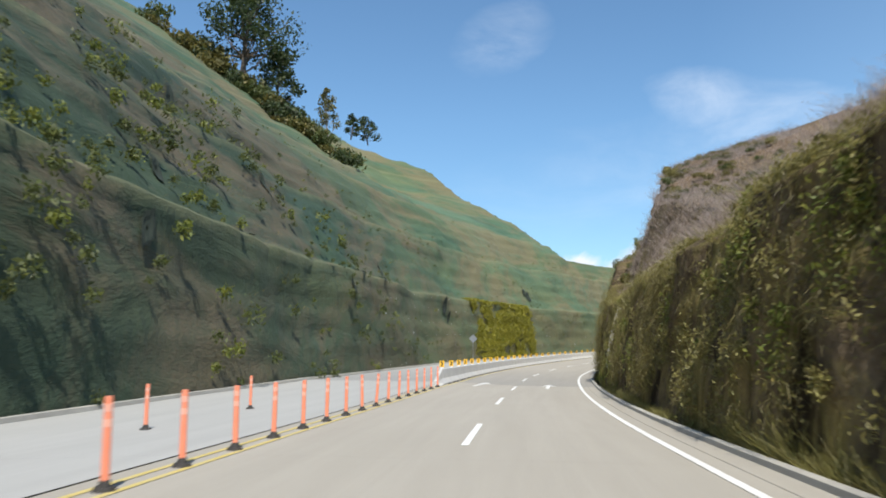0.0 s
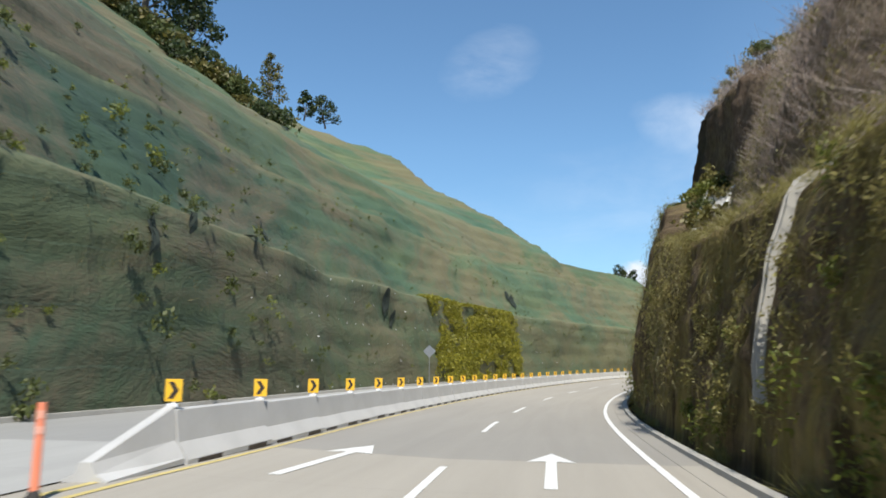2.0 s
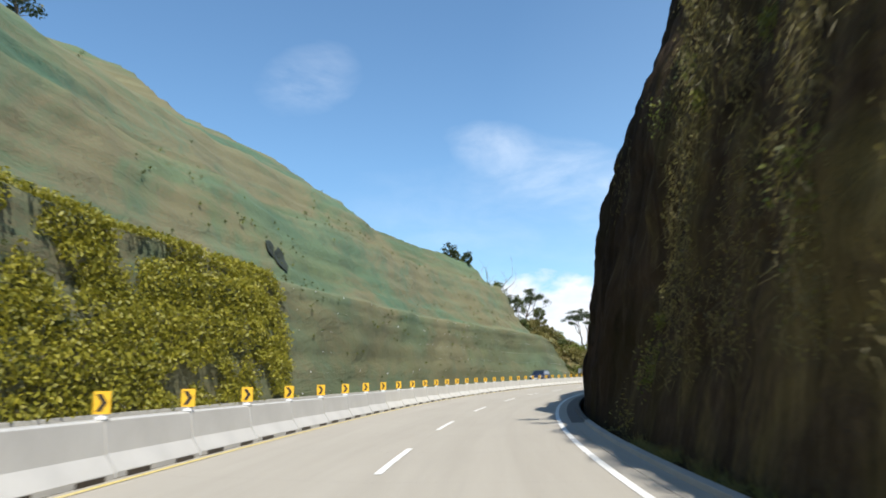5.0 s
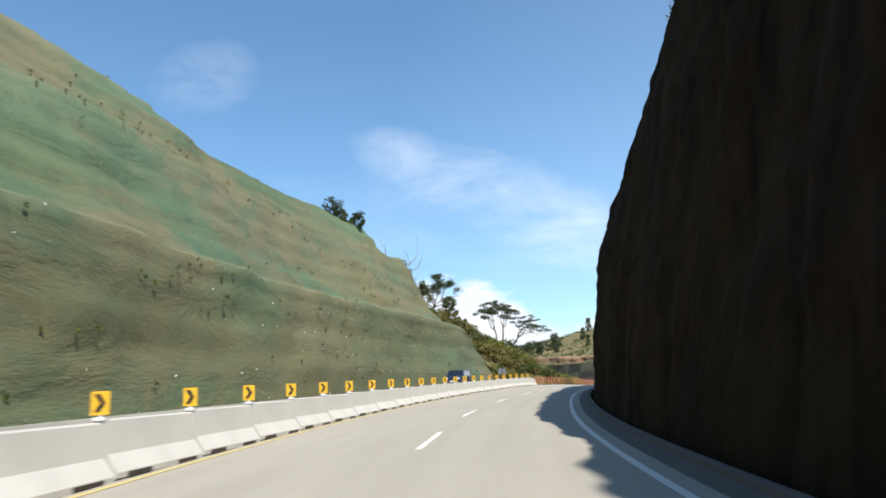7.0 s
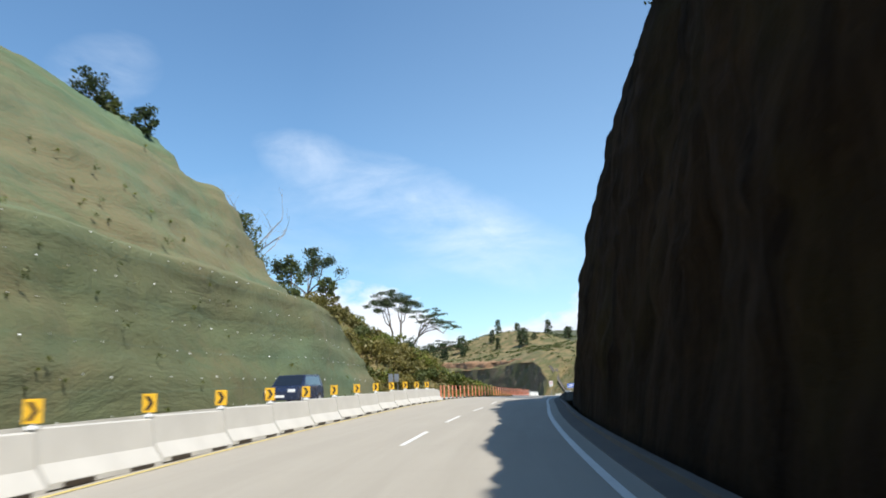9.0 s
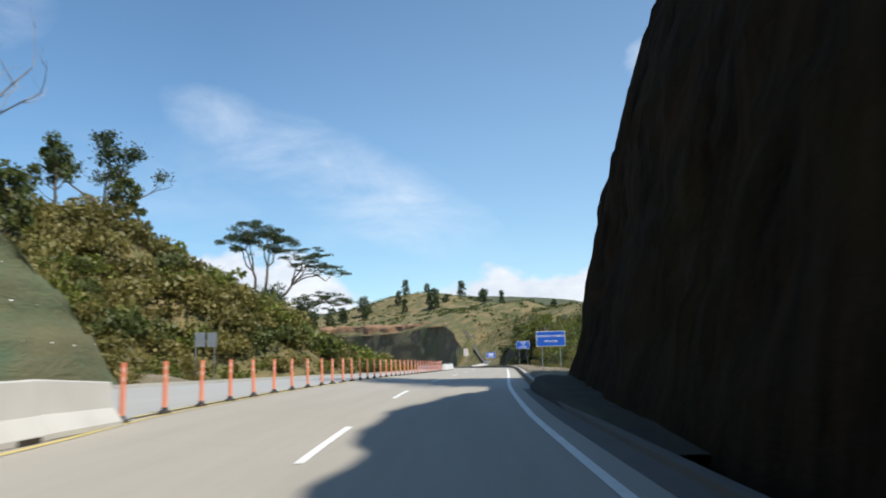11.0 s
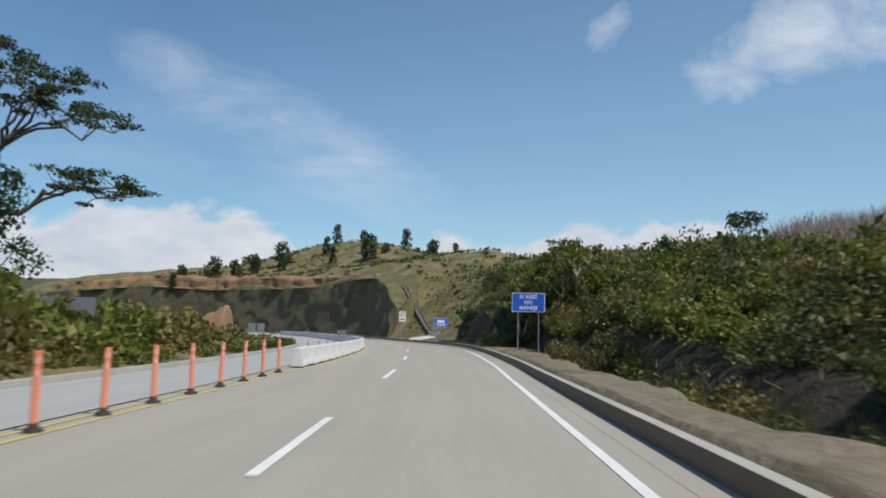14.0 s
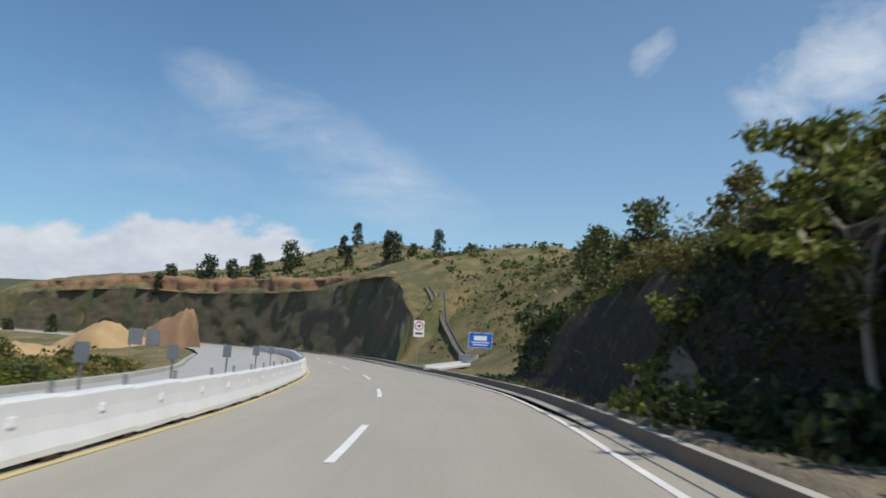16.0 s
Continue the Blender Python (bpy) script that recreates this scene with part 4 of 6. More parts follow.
def round_tree(name, height, reach, seed, label, material, leaf=0.4, count=2200, clumps=16, trunk_r=0.2, bare=0.35, slender=1.0, bark=None):
    """A tree with a broken, clumpy crown with gaps over a visible trunk with limbs."""
    r = np.random.default_rng(seed)
    t = thing(name, label, "tree")
    bm = bmesh.new()
    trunk = bend(r, (0, 0, -0.3), (r.normal() * 0.06, r.normal() * 0.06, 1), height * 0.8, 0.05, 5)
    limb(bm, trunk, trunk_r, trunk_r * 0.3, 9)
    cs, rad = [], []
    for i in range(clumps):
        k = bare + (1 - bare) * (i + 0.5) / clumps
        base = trunk[min(int(k * 5), 4)]
        a = i * 2.4 + r.uniform(-0.5, 0.5)
        w_ = reach * slender * r.uniform(0.35, 1.0) * (1.0 - 0.65 * max(k - 0.55, 0) / 0.45)
        tip = Vector((base.x + math.cos(a) * w_ * 0.75, base.y + math.sin(a) * w_ * 0.75, height * k))
        limb(bm, [base, (base + tip) / 2 + Vector((0, 0, -0.05 * height)), tip], trunk_r * 0.35, trunk_r * 0.1, 5)
        cs.append(tuple(tip))
        rad.append(reach * r.uniform(0.22, 0.42))
    part("trunk", bm, bark or M_BARK, t)
    cs, rad = np.array(cs), np.array(rad)
    k = r.integers(0, clumps, count)
    p = cs[k] + unit(r.normal(size=(count, 3))) * (rad[k] * r.uniform(0.3, 1.05, count))[:, None] * [1, 1, 0.75]
    crown = new("crown", quads_mesh("crown", leaves(p, leaf, 0.5, 0.2, seed, 0.6), material))
    crown.parent = t
    return t


def place(ob, x, y, z, turn=0.0, k=1.0):
    ob.matrix_basis = pose(x, y, z, 0, 0, turn) @ Matrix.Diagonal((k, k, k, 1))
    return ob


def again(ob, x, y, z, turn, k):
    c = copy_thing(ob, pose(x, y, z, 0, 0, turn))
    c.scale = (k, k, k)
    return c


def land(s, l):
    """World place on the near or far bank."""
    x, y = plan(s, l)
    return float(x), float(y), float(road_z(s) + bank_height(np.array(float(s)), np.array(float(l)), x, y))


# ---- concrete median barriers with chevron boards ----
BARRIER_H = 0.81


def jersey_body(bm, length, h=BARRIER_H):
    sec = [(-0.30, 0.0), (-0.30, 0.08), (-0.14, 0.33), (-0.08, h - 0.02), (-0.06, h), (0.06, h), (0.08, h - 0.02), (0.14, 0.33), (0.30, 0.08), (0.30, 0.0)]
    g = length / 2 - 0.004
    a = [bm.verts.new((x, -g, z)) for x, z in sec]
    b = [bm.verts.new((x, g, z)) for x, z in sec]
    n = len(sec)
    for i in range(n):
        bm.faces.new((a[i], a[(i + 1) % n], b[(i + 1) % n], b[i]))
    bm.faces.new(a[::-1])
    bm.faces.new(b)
    bmesh.ops.recalc_face_normals(bm, faces=bm.faces)


def median_barrier(material, label, length):
    t = thing("median_barrier", label, "barrier", "concrete median barriers")
    bm = bmesh.new()
    jersey_body(bm, length)
    part("body", bm, material, t)
    for y in (-length * 0.28, length * 0.28):
        bm = bmesh.new()
        box(bm, (0.05, 0.72, 0.075), (0.292, y, 0.03))
        part("drain_slot", bm, M_BLACK, t, "dark drain slot at the foot")
    return t


def chevron_board():
    t = thing("chevron_sign", "small yellow board with a dark chevron on a white bracket", "road sign", "chevron boards on the barrier")
    bm = bmesh.new()
    box(bm, (0.25, 0.012, 0.33), (0, 0, 0.245), 0.005)
    part("board", bm, M_YELLOW, t, "yellow reflective board")
    bm = bmesh.new()
    v = [bm.verts.new((x, -0.012, z)) for x, z in ((-0.08, 0.37), (0.0, 0.37), (0.08, 0.245), (0.0, 0.12), (-0.08, 0.12), (0.0, 0.245))]
    bm.faces.new((v[0], v[5], v[2], v[1]))
    bm.faces.new((v[5], v[4], v[3], v[2]))
    part("chevron", bm, M_BLACK, t, "dark red-brown chevron")
    bm = bmesh.new()
    box(bm, (0.16, 0.13, 0.05), (0, 0.03, 0.025), 0.01)
    box(bm, (0.05, 0.03, 0.12), (0, 0.022, 0.09), 0.005)
    part("bracket", bm, M_WHITE, t, "white plastic bracket")
    return t


def board_place(k):
    """How far along the road the k-th joint of the barrier row lies; a board stands on each."""
    return float(np.interp(k, [0, 4, 6, 15, 18, 24, 29, 44, 46, 47], [37.6, 50.8, 57.0, 84.3, 93.9, 112.3, 127.4, 176.0, 182.5, 184.6]))


first = median_barrier(M_CONC, "pale grey concrete median barrier with dark drain slots", 3.0)
bright = median_barrier(M_CONC_W, "whitish new concrete median barrier with dark drain slots", 3.04)
board = chevron_board()
used = set()
for k in range(47):
    a_, b_ = board_place(k), board_place(k + 1)
    s_ = (a_ + b_) / 2
    src = bright if s_ > 104 else first
    m = stand(s_, float(median(s_)) - 0.34, 0, float(rng.normal() * 0.12))
    ob = copy_thing(src, m) if src in used else src
    used.add(src)
    ob.matrix_basis = m
    ob.scale = (1, (b_ - a_ - 0.005) / (3.04 if src is bright else 3.0), 1)
    m = stand(a_ + 0.03, float(median(a_)) - 0.34, BARRIER_H, 10 + 4 * math.sin(k * 1.7))
    if k == 0:
        board.matrix_basis = m
    else:
        copy_thing(board, m)
# sloped nose pieces at both ends of the concrete row
for s_, sign in ((36.6, 1), (185.6, -1)):
    t = thing("barrier_nose", "sloped concrete end piece of the median barrier", "barrier")
    bm = bmesh.new()
    jersey_body(bm, 1.9 if sign > 0 else 2.1)
    for v in bm.verts:
        if v.co.y * sign < 0:
            v.co.z *= 0.30 if sign > 0 else 0.86
    part("body", bm, M_CONC if sign > 0 else M_CONC_W, t)
    t.matrix_basis = stand(s_, float(median(min(s_, 184.0))) - 0.34)


# ---- orange delineator posts ----
def delineator():
    t = thing("delineator_post", "orange plastic delineator post on a black rubber foot", "delineator post", "delineator posts along the centre line")
    bm = bmesh.new()
    limb(bm, [Vector((0, 0, 0.08)), Vector((0, 0, 0.55)), Vector((0, 0, 1.0))], 0.045, 0.042, 12)
    part("post", bm, M_ORANGE, t)
    for z in (0.72, 0.88):
        bm = bmesh.new()
        tube(bm, (0, 0, z - 0.04), (0, 0, z + 0.04), 0.0465, 0.0465, 12)
        part("band", bm, M_BAND, t, "pale reflective band")
    bm = bmesh.new()
    tube(bm, (0, 0, 0.0), (0, 0, 0.05), 0.13, 0.11, 14)
    tube(bm, (0, 0, 0.05), (0, 0, 0.12), 0.075, 0.05, 12)
    part("foot", bm, M_RUBBER, t, "black rubber foot")
    return t


post = delineator()
spots = list(6.6 + 1.85 * np.arange(-9, 16)) + list(np.interp(np.arange(0, 36), [0, 8, 9, 36], [187.0, 202.0, 203.6, 252.3]))[:36]
for i, s_ in enumerate(spots):
    lean_ = rng.normal(size=2) * 1.2
    p = at(s_, float(median(s_)), 0.0)
    m = pose(p.x, p.y, p.z, lean_[0], lean_[1], rng.uniform(0, 360))
    if i == 0:
        post.matrix_basis = m
    else:
        copy_thing(post, m)
# a few on the far side of the oncoming lanes
for s_ in (9.5, 14.5, 20.5):
    copy_thing(post, stand(s_, -7.0))


# ---- white water-filled barriers round the left bend ----
def plastic_barrier(length=2.0):
    t = thing("plastic_barrier", "white water-filled plastic barrier with a reflector", "barrier", "white plastic barriers")
    bm = bmesh.new()
    g, h = length / 2 - 0.008, 0.67
    sec = [(-0.21, 0.06), (-0.21, 0.13), (-0.15, 0.3), (-0.12, 0.46), (-0.10, h - 0.03), (-0.07, h), (0.07, h), (0.10, h - 0.03), (0.12, 0.46), (0.15, 0.3), (0.21, 0.13), (0.21, 0.06)]
    rows_ = []
    for y, k in ((-g, 0.975), (-g + 0.03, 1.0), (-0.25, 1.0), (0.25, 1.0), (g - 0.03, 1.0), (g, 0.975)):
        rows_.append([bm.verts.new((x * k, y, z if z < 0.1 else z * (1 if k == 1 else 0.985))) for x, z in sec])
    n = len(sec)
    for a, b in zip(rows_[:-1], rows_[1:]):
        for i in range(n):
            bm.faces.new((a[i], a[(i + 1) % n], b[(i + 1) % n], b[i]))
    bm.faces.new(rows_[0][::-1])
    bm.faces.new(rows_[-1])
    bmesh.ops.recalc_face_normals(bm, faces=bm.faces)
    part("shell", bm, M_PLASTIC, t)
    for y in (-g + 0.3, g - 0.3):
        bm = bmesh.new()
        box(bm, (0.40, 0.32, 0.07), (0, y, 0.035), 0.01)
        part("foot", bm, M_BLACK, t, "dark foot block")
    bm = bmesh.new()
    box(bm, (0.03, 0.11, 0.10), (0.14, 0.0, 0.46), 0.008)
    part("reflector", bm, M_WHITE, t, "white square reflector")
    bm = bmesh.new()
    box(bm, (0.05, 0.05, 0.14), (0, g - 0.1, h + 0.07), 0.005)
    part("pin", bm, M_STEEL, t, "grey locking pin standing at the joint")
    return t


plastic = plastic_barrier()
for i, s_ in enumerate(np.arange(254.2, 366, 2.02)):
    m = stand(s_, float(median(s_)) - 0.18, 0, rng.normal() * 0.8)
    if i == 0:
        plastic.matrix_basis = m
    else:
        copy_thing(plastic, m)


def plate_post(seed):
    """Low post with a dark plate, standing behind the plastic barriers."""
    t = thing("plate_post", "grey rectangular plate on a short steel post behind the barrier", "delineator", "plates behind the barriers")
    bm = bmesh.new()
    tube(bm, (0, 0, 0), (0, 0, 1.2), 0.025, 0.025, 8)
    part("post", bm, M_STEEL, t)
    bm = bmesh.new()
    box(bm, (0.24, 0.02, 0.34), (0, -0.035, 1.05), 0.006)
    part("plate", bm, M_GREY, t, "grey metal plate")
    return t


plate = plate_post(0)
for i, s_ in enumerate((277.0, 281.5, 287.0, 293.0, 300.0)):
    if i == 0:
        plate.matrix_basis = stand(s_, -4.4)
    else:
        copy_thing(plate, stand(s_, -4.4))


# ---- road signs ----
def lettering(body, size, material, name="lettering"):
    cu = bpy.data.curves.new(name, "FONT")
    cu.body, cu.size, cu.align_x, cu.align_y = body, size, "CENTER", "CENTER"
    cu.offset, cu.extrude, cu.space_character = size * 0.025, 0.002, 1.12
    tmp = new(name, cu)
    dg = bpy.context.evaluated_depsgraph_get()
    me = bpy.data.meshes.new_from_object(tmp.evaluated_get(dg))
    bpy.data.objects.remove(tmp)
    me.materials.clear()
    me.materials.append(material)
    return me


def rounded_plate(bm, w_, h_, y, thick, rad=0.06):
    pts = []
    for cx, cz, a0 in ((w_ / 2 - rad, h_ / 2 - rad, 0), (-w_ / 2 + rad, h_ / 2 - rad, 90), (-w_ / 2 + rad, -h_ / 2 + rad, 180), (w_ / 2 - rad, -h_ / 2 + rad, 270)):
        for a in range(0, 91, 30):
            pts.append((cx + rad * math.cos(radians(a0 + a)), cz + rad * math.sin(radians(a0 + a))))
    f = [bm.verts.new((x, y, z)) for x, z in pts]
    b = [bm.verts.new((x, y + thick, z)) for x, z in pts]
    n = len(pts)
    bm.faces.new(f)
    bm.faces.new(b[::-1])
    for i in range(n):
        bm.faces.new((f[i], b[i], b[(i + 1) % n], f[(i + 1) % n]))
    bmesh.ops.recalc_face_normals(bm, faces=bm.faces)


def blue_sign(lines, w_, h_, bottom, label, foot=0.0, bars_=False):
    """Blue information board on two steel posts; its face looks to -y."""
    t = thing("information_sign", label, "road sign")
    for x in (-w_ * 0.31, w_ * 0.31):
        bm = bmesh.new()
        box(bm, (0.055, 0.055, bottom + h_ * 0.9 - foot), (x, 0.05, (bottom + h_ * 0.9 + foot) / 2), 0.006)
        part("post", bm, M_STEEL, t, "galvanised steel post")
    bm = bmesh.new()
    rounded_plate(bm, w_, h_, 0.0, 0.015, 0.05)
    bmesh.ops.translate(bm, verts=bm.verts, vec=(0, 0, bottom + h_ / 2))
    rim = part("board", bm, M_WHITE, t, "white rim of the board")
    bm = bmesh.new()
    rounded_plate(bm, w_ - 0.06, h_ - 0.06, -0.006, 0.004, 0.04)
    bmesh.ops.translate(bm, verts=bm.verts, vec=(0, 0, bottom + h_ / 2))
    part("face", bm, M_BLUE, t, "blue reflective sign face")
    n = len(lines)
    for i, (txt, size) in enumerate(lines):
        z = bottom + h_ / 2 + (n - 1) * h_ * 0.27 * 0.5 * (1.08 if n > 2 else 1.25) - i * h_ * 0.27 * (1.08 if n > 2 else 1.25)
        if bars_:
            bm = bmesh.new()
            box(bm, (size, 0.004, h_ * (0.30 if i == 0 else 0.07)), (0, -0.010, bottom + h_ * (0.64 if i == 0 else 0.36 - 0.16 * (i - 1))))
            part("writing", bm, M_WHITE, t, "white bar of writing")
        else:
            ob = new("writing", lettering(txt, size, M_WHITE))
            ob.parent = t
            ob["label"] = "white capital letters"
            ob.matrix_basis = pose(0, -0.009, z, 90, 0, 0)
    return t


sign_a = blue_sign((("CONCEDA CAMBIO", 0.150), ("DE LUCES", 0.150)), 1.60, 0.84, 1.62, "blue board with white words asking to dip headlights", -0.4)
sign_a.matrix_basis = pose(91.35, 188.25, float(road_z(215.5)), 0, 0, -42)
sign_b = blue_sign((("SI BEBE", 0.235), ("NO", 0.235), ("MANEJE", 0.235)), 1.60, 0.92, 2.28, "blue board with white words against drinking and driving", -0.3)
sign_b.matrix_basis = pose(123.85, 224.15, float(road_z(263.6)), 0, 0, -50)
sign_c = blue_sign((("", 0.95), ("", 1.35), ("", 1.1)), 1.75, 1.10, 1.75, "blue board with white lettering on two posts by the drain", -0.5, True)
sign_c.matrix_basis = pose(157.0, 267.6, -1.4, 0, 0, -34)


def speed_sign():
    t = thing("speed_sign", "white upright board with a red ring on a single post", "road sign")
    bm = bmesh.new()
    box(bm, (0.06, 0.06, 3.4), (0, 0.04, 1.3), 0.005)
    part("post", bm, M_STEEL, t)
    bm = bmesh.new()
    rounded_plate(bm, 0.75, 1.15, 0.0, 0.012, 0.04)
    bmesh.ops.translate(bm, verts=bm.verts, vec=(0, 0, 2.55))
    part("board", bm, M_WHITE, t)
    bm = bmesh.new()
    bmesh.ops.create_circle(bm, cap_ends=False, segments=28, radius=0.24)
    inner = bmesh.ops.create_circle(bm, cap_ends=False, segments=28, radius=0.32)
    bmesh.ops.bridge_loops(bm, edges=bm.edges)
    bmesh.ops.transform(bm, verts=bm.verts, matrix=pose(0, -0.008, 2.75, 90, 0, 0))
    part("ring", bm, plain("red_sheet", (0.55, 0.06, 0.06), (0.62, 0.10, 0.09), 2, 0.4), t, "red ring")
    for z, wd in ((2.75, 0.24), (2.22, 0.5)):
        bm = bmesh.new()
        box(bm, (wd, 0.004, 0.13), (0, -0.01, z))
        part("writing", bm, M_BLACK, t, "dark bar of writing")
    return t


speed_sign().matrix_basis = stand(326.0, 7.5, 0.1, -4) @ Matrix.Scale(1.2, 4)


def sign_backs():
    t = thing("double_sign", "two grey boards seen from behind on steel posts", "road sign")
    for x in (-0.75, 0.75):
        bm = bmesh.new()
        box(bm, (0.07, 0.07, 3.3), (x, 0, 1.4), 0.006)
        part("post", bm, M_STEEL, t)
    for x in (-0.48, 0.48):
        bm = bmesh.new()
        rounded_plate(bm, 0.80, 0.95, -0.07, 0.015, 0.04)
        bmesh.ops.translate(bm, verts=bm.verts, vec=(x, 0, 2.55))
        part("board", bm, M_GREY, t, "bare grey back of a board")
    return t


backs = sign_backs()
backs.matrix_basis = stand(221.4, -16.4, 0.05, 62)
copy_thing(backs, stand(254.0, -11.5, -0.8, 14))


copy_thing(backs, stand(311.5, -12.0, -1.2, 10))


def diamond_back():
    t = thing("warning_sign", "grey back of a diamond warning board on a post", "road sign")
    bm = bmesh.new()
    tube(bm, (0, 0, -0.2), (0, 0, 3.1), 0.035, 0.035, 8)
    part("post", bm, M_STEEL, t)
    bm = bmesh.new()
    rounded_plate(bm, 0.75, 0.75, -0.05, 0.012, 0.05)
    bmesh.ops.transform(bm, verts=bm.verts, matrix=Matrix.Translation((0, 0, 2.75)) @ Euler((0, radians(45), 0)).to_matrix().to_4x4())
    part("board", bm, M_STEEL, t, "pale metal board set on its corner")
    return t


diamond_back().matrix_basis = stand(85.0, -11.75, 0.0, 10)

# ---- concrete drains ----
def chute(name, pts, width, label):
    """Stepped concrete channel: a floor and two side walls along a line of places."""
    t = thing(name, label, "drain")
    pts = [Vector(p) for p in pts]
    d = (pts[-1] - pts[0])
    side = Vector((d.y, -d.x, 0)).normalized()
    up = d.cross(side).normalized() * -1
    if up.z < 0 and abs(up.z) > 0.05:
        up = -up
    for nm, o, wd, th, mat_ in (("floor", 0.0, width, 0.08, M_CONC_DARK), ("side_wall", -width / 2, 0.08, 0.24, M_KERB_DARK), ("side_wall", width / 2, 0.08, 0.24, M_CONC_DARK)):
        bm = bmesh.new()
        ring_prev = None
        for p in pts:
            c = p + side * o
            ring = [bm.verts.new(c + side * a * wd / 2 + up * b * th) for a, b in ((-1, 0), (1, 0), (1, 1), (-1, 1))]
            if ring_prev:
                for i in range(4):
                    bm.faces.new((ring_prev[i], ring_prev[(i + 1) % 4], ring[(i + 1) % 4], ring[i]))
            else:
                bm.faces.new(ring[::-1])
            ring_prev = ring
        bm.faces.new(ring_prev)
        bmesh.ops.recalc_face_normals(bm, faces=bm.faces)
        part(nm, bm, mat_, t)
    return t


def on_ground(x, y, up):
    s, l = locate(np.array([x]), np.array([y]))
    return (x, y, float(road_z(s[0]) + bank_height(s, l, np.array([x]), np.array([y]))[0]) + up)


chute("slope_drain", [on_ground(*(float(v) for v in plan(317.5 + 27.0 * k / 15, 9.8 + 2.8 * k / 15)), 0.10) for k in range(16)], 0.55, "narrow concrete drain running down the far hillside")


def wall_strip(l0, w0, w1, out):
    """A narrow band lying on the rock face, from its foot up to the lip, slimmer at the foot."""
    bm = bmesh.new()
    rings = []
    for k in range(15):
        u = k / 14
        h = 1.1 + 3.9 * u
        mid, wd = l0 + 0.55 * u + 0.12 * math.sin(u * 5.0), w0 + (w1 - w0) * u
        face = float(wall_face(np.array(mid), np.array(h)))
        rings.append([bm.verts.new(at(mid + a * wd / 2, face + b, h)) for a, b in ((-1, 0.15), (-1, -out), (1, -out), (1, 0.15))])
    for a, b in zip(rings[:-1], rings[1:]):
        for i in range(4):
            bm.faces.new((a[i], a[(i + 1) % 4], b[(i + 1) % 4], b[i]))
    bm.faces.new(rings[0])
    bm.faces.new(rings[-1][::-1])
    bmesh.ops.recalc_face_normals(bm, faces=bm.faces)
    return bm


drop = thing("wall_drain", "narrow pale concrete strip drain running down the rock", "drain")
part("channel", wall_strip(39.2, 0.07, 0.17, 0.07), M_KERB, drop)
for o_ in (-0.075, 0.085):
    part("side_wall", wall_strip(39.2 + o_, 0.03, 0.035, 0.10), M_KERB, drop)
stair = thing("shelf_drain", "stepped pale concrete drain climbing beside the rock shelf", "drain")
foot_, head_ = at(59.2, 7.9, 6.9), at(61.2, 9.0, 9.3)
along_ = (head_ - foot_).normalized()
turn_ = -math.degrees(math.atan2(along_.x, along_.y))
for k in range(12):
    bm = bmesh.new()
    box(bm, (0.95, 0.80, 0.55), (0, 0, 0), 0.03)
    part("step", bm, M_CONC_W, stair).matrix_basis = Matrix.Translation(foot_.lerp(head_, k / 11)) @ pose(0, 0, 0, 0, 0, turn_)
for x in (-0.55, 0.55):
    bm = bmesh.new()
    limb_ = (head_ - foot_).length
    box(bm, (0.14, limb_ + 0.8, 0.75), (x, 0, 0.15), 0.02)
    part("side_wall", bm, M_CONC_W, stair).matrix_basis = Matrix.Translation((foot_ + head_) / 2) @ pose(0, 0, 0, 0, 0, turn_) @ pose(0, 0, 0, math.degrees(math.asin(along_.z)), 0, 0)
bm = bmesh.new()
box(bm, (1.0, 7.4, 0.16), (0, 0, 0), 0.03)
box(bm, (0.16, 7.4, 0.30), (-0.5, 0, 0.06), 0.02)
box(bm, (1.5, 0.5, 0.9), (0, 3.6, 0.25), 0.03)
headwall = tagged(part("drain_headwall", bm, M_CONC_W), "pale concrete apron and headwall at the drain outlet", "drain")
pa_, pb_ = at(311.6, 5.6, 0.25), at(317.4, 9.6, 0.55)
headwall.matrix_basis = pose(*((pa_ + pb_) / 2), math.degrees(math.atan2(pb_.z - pa_.z, 7.0)), 0, -math.degrees(math.atan2(pb_.x - pa_.x, pb_.y - pa_.y)))


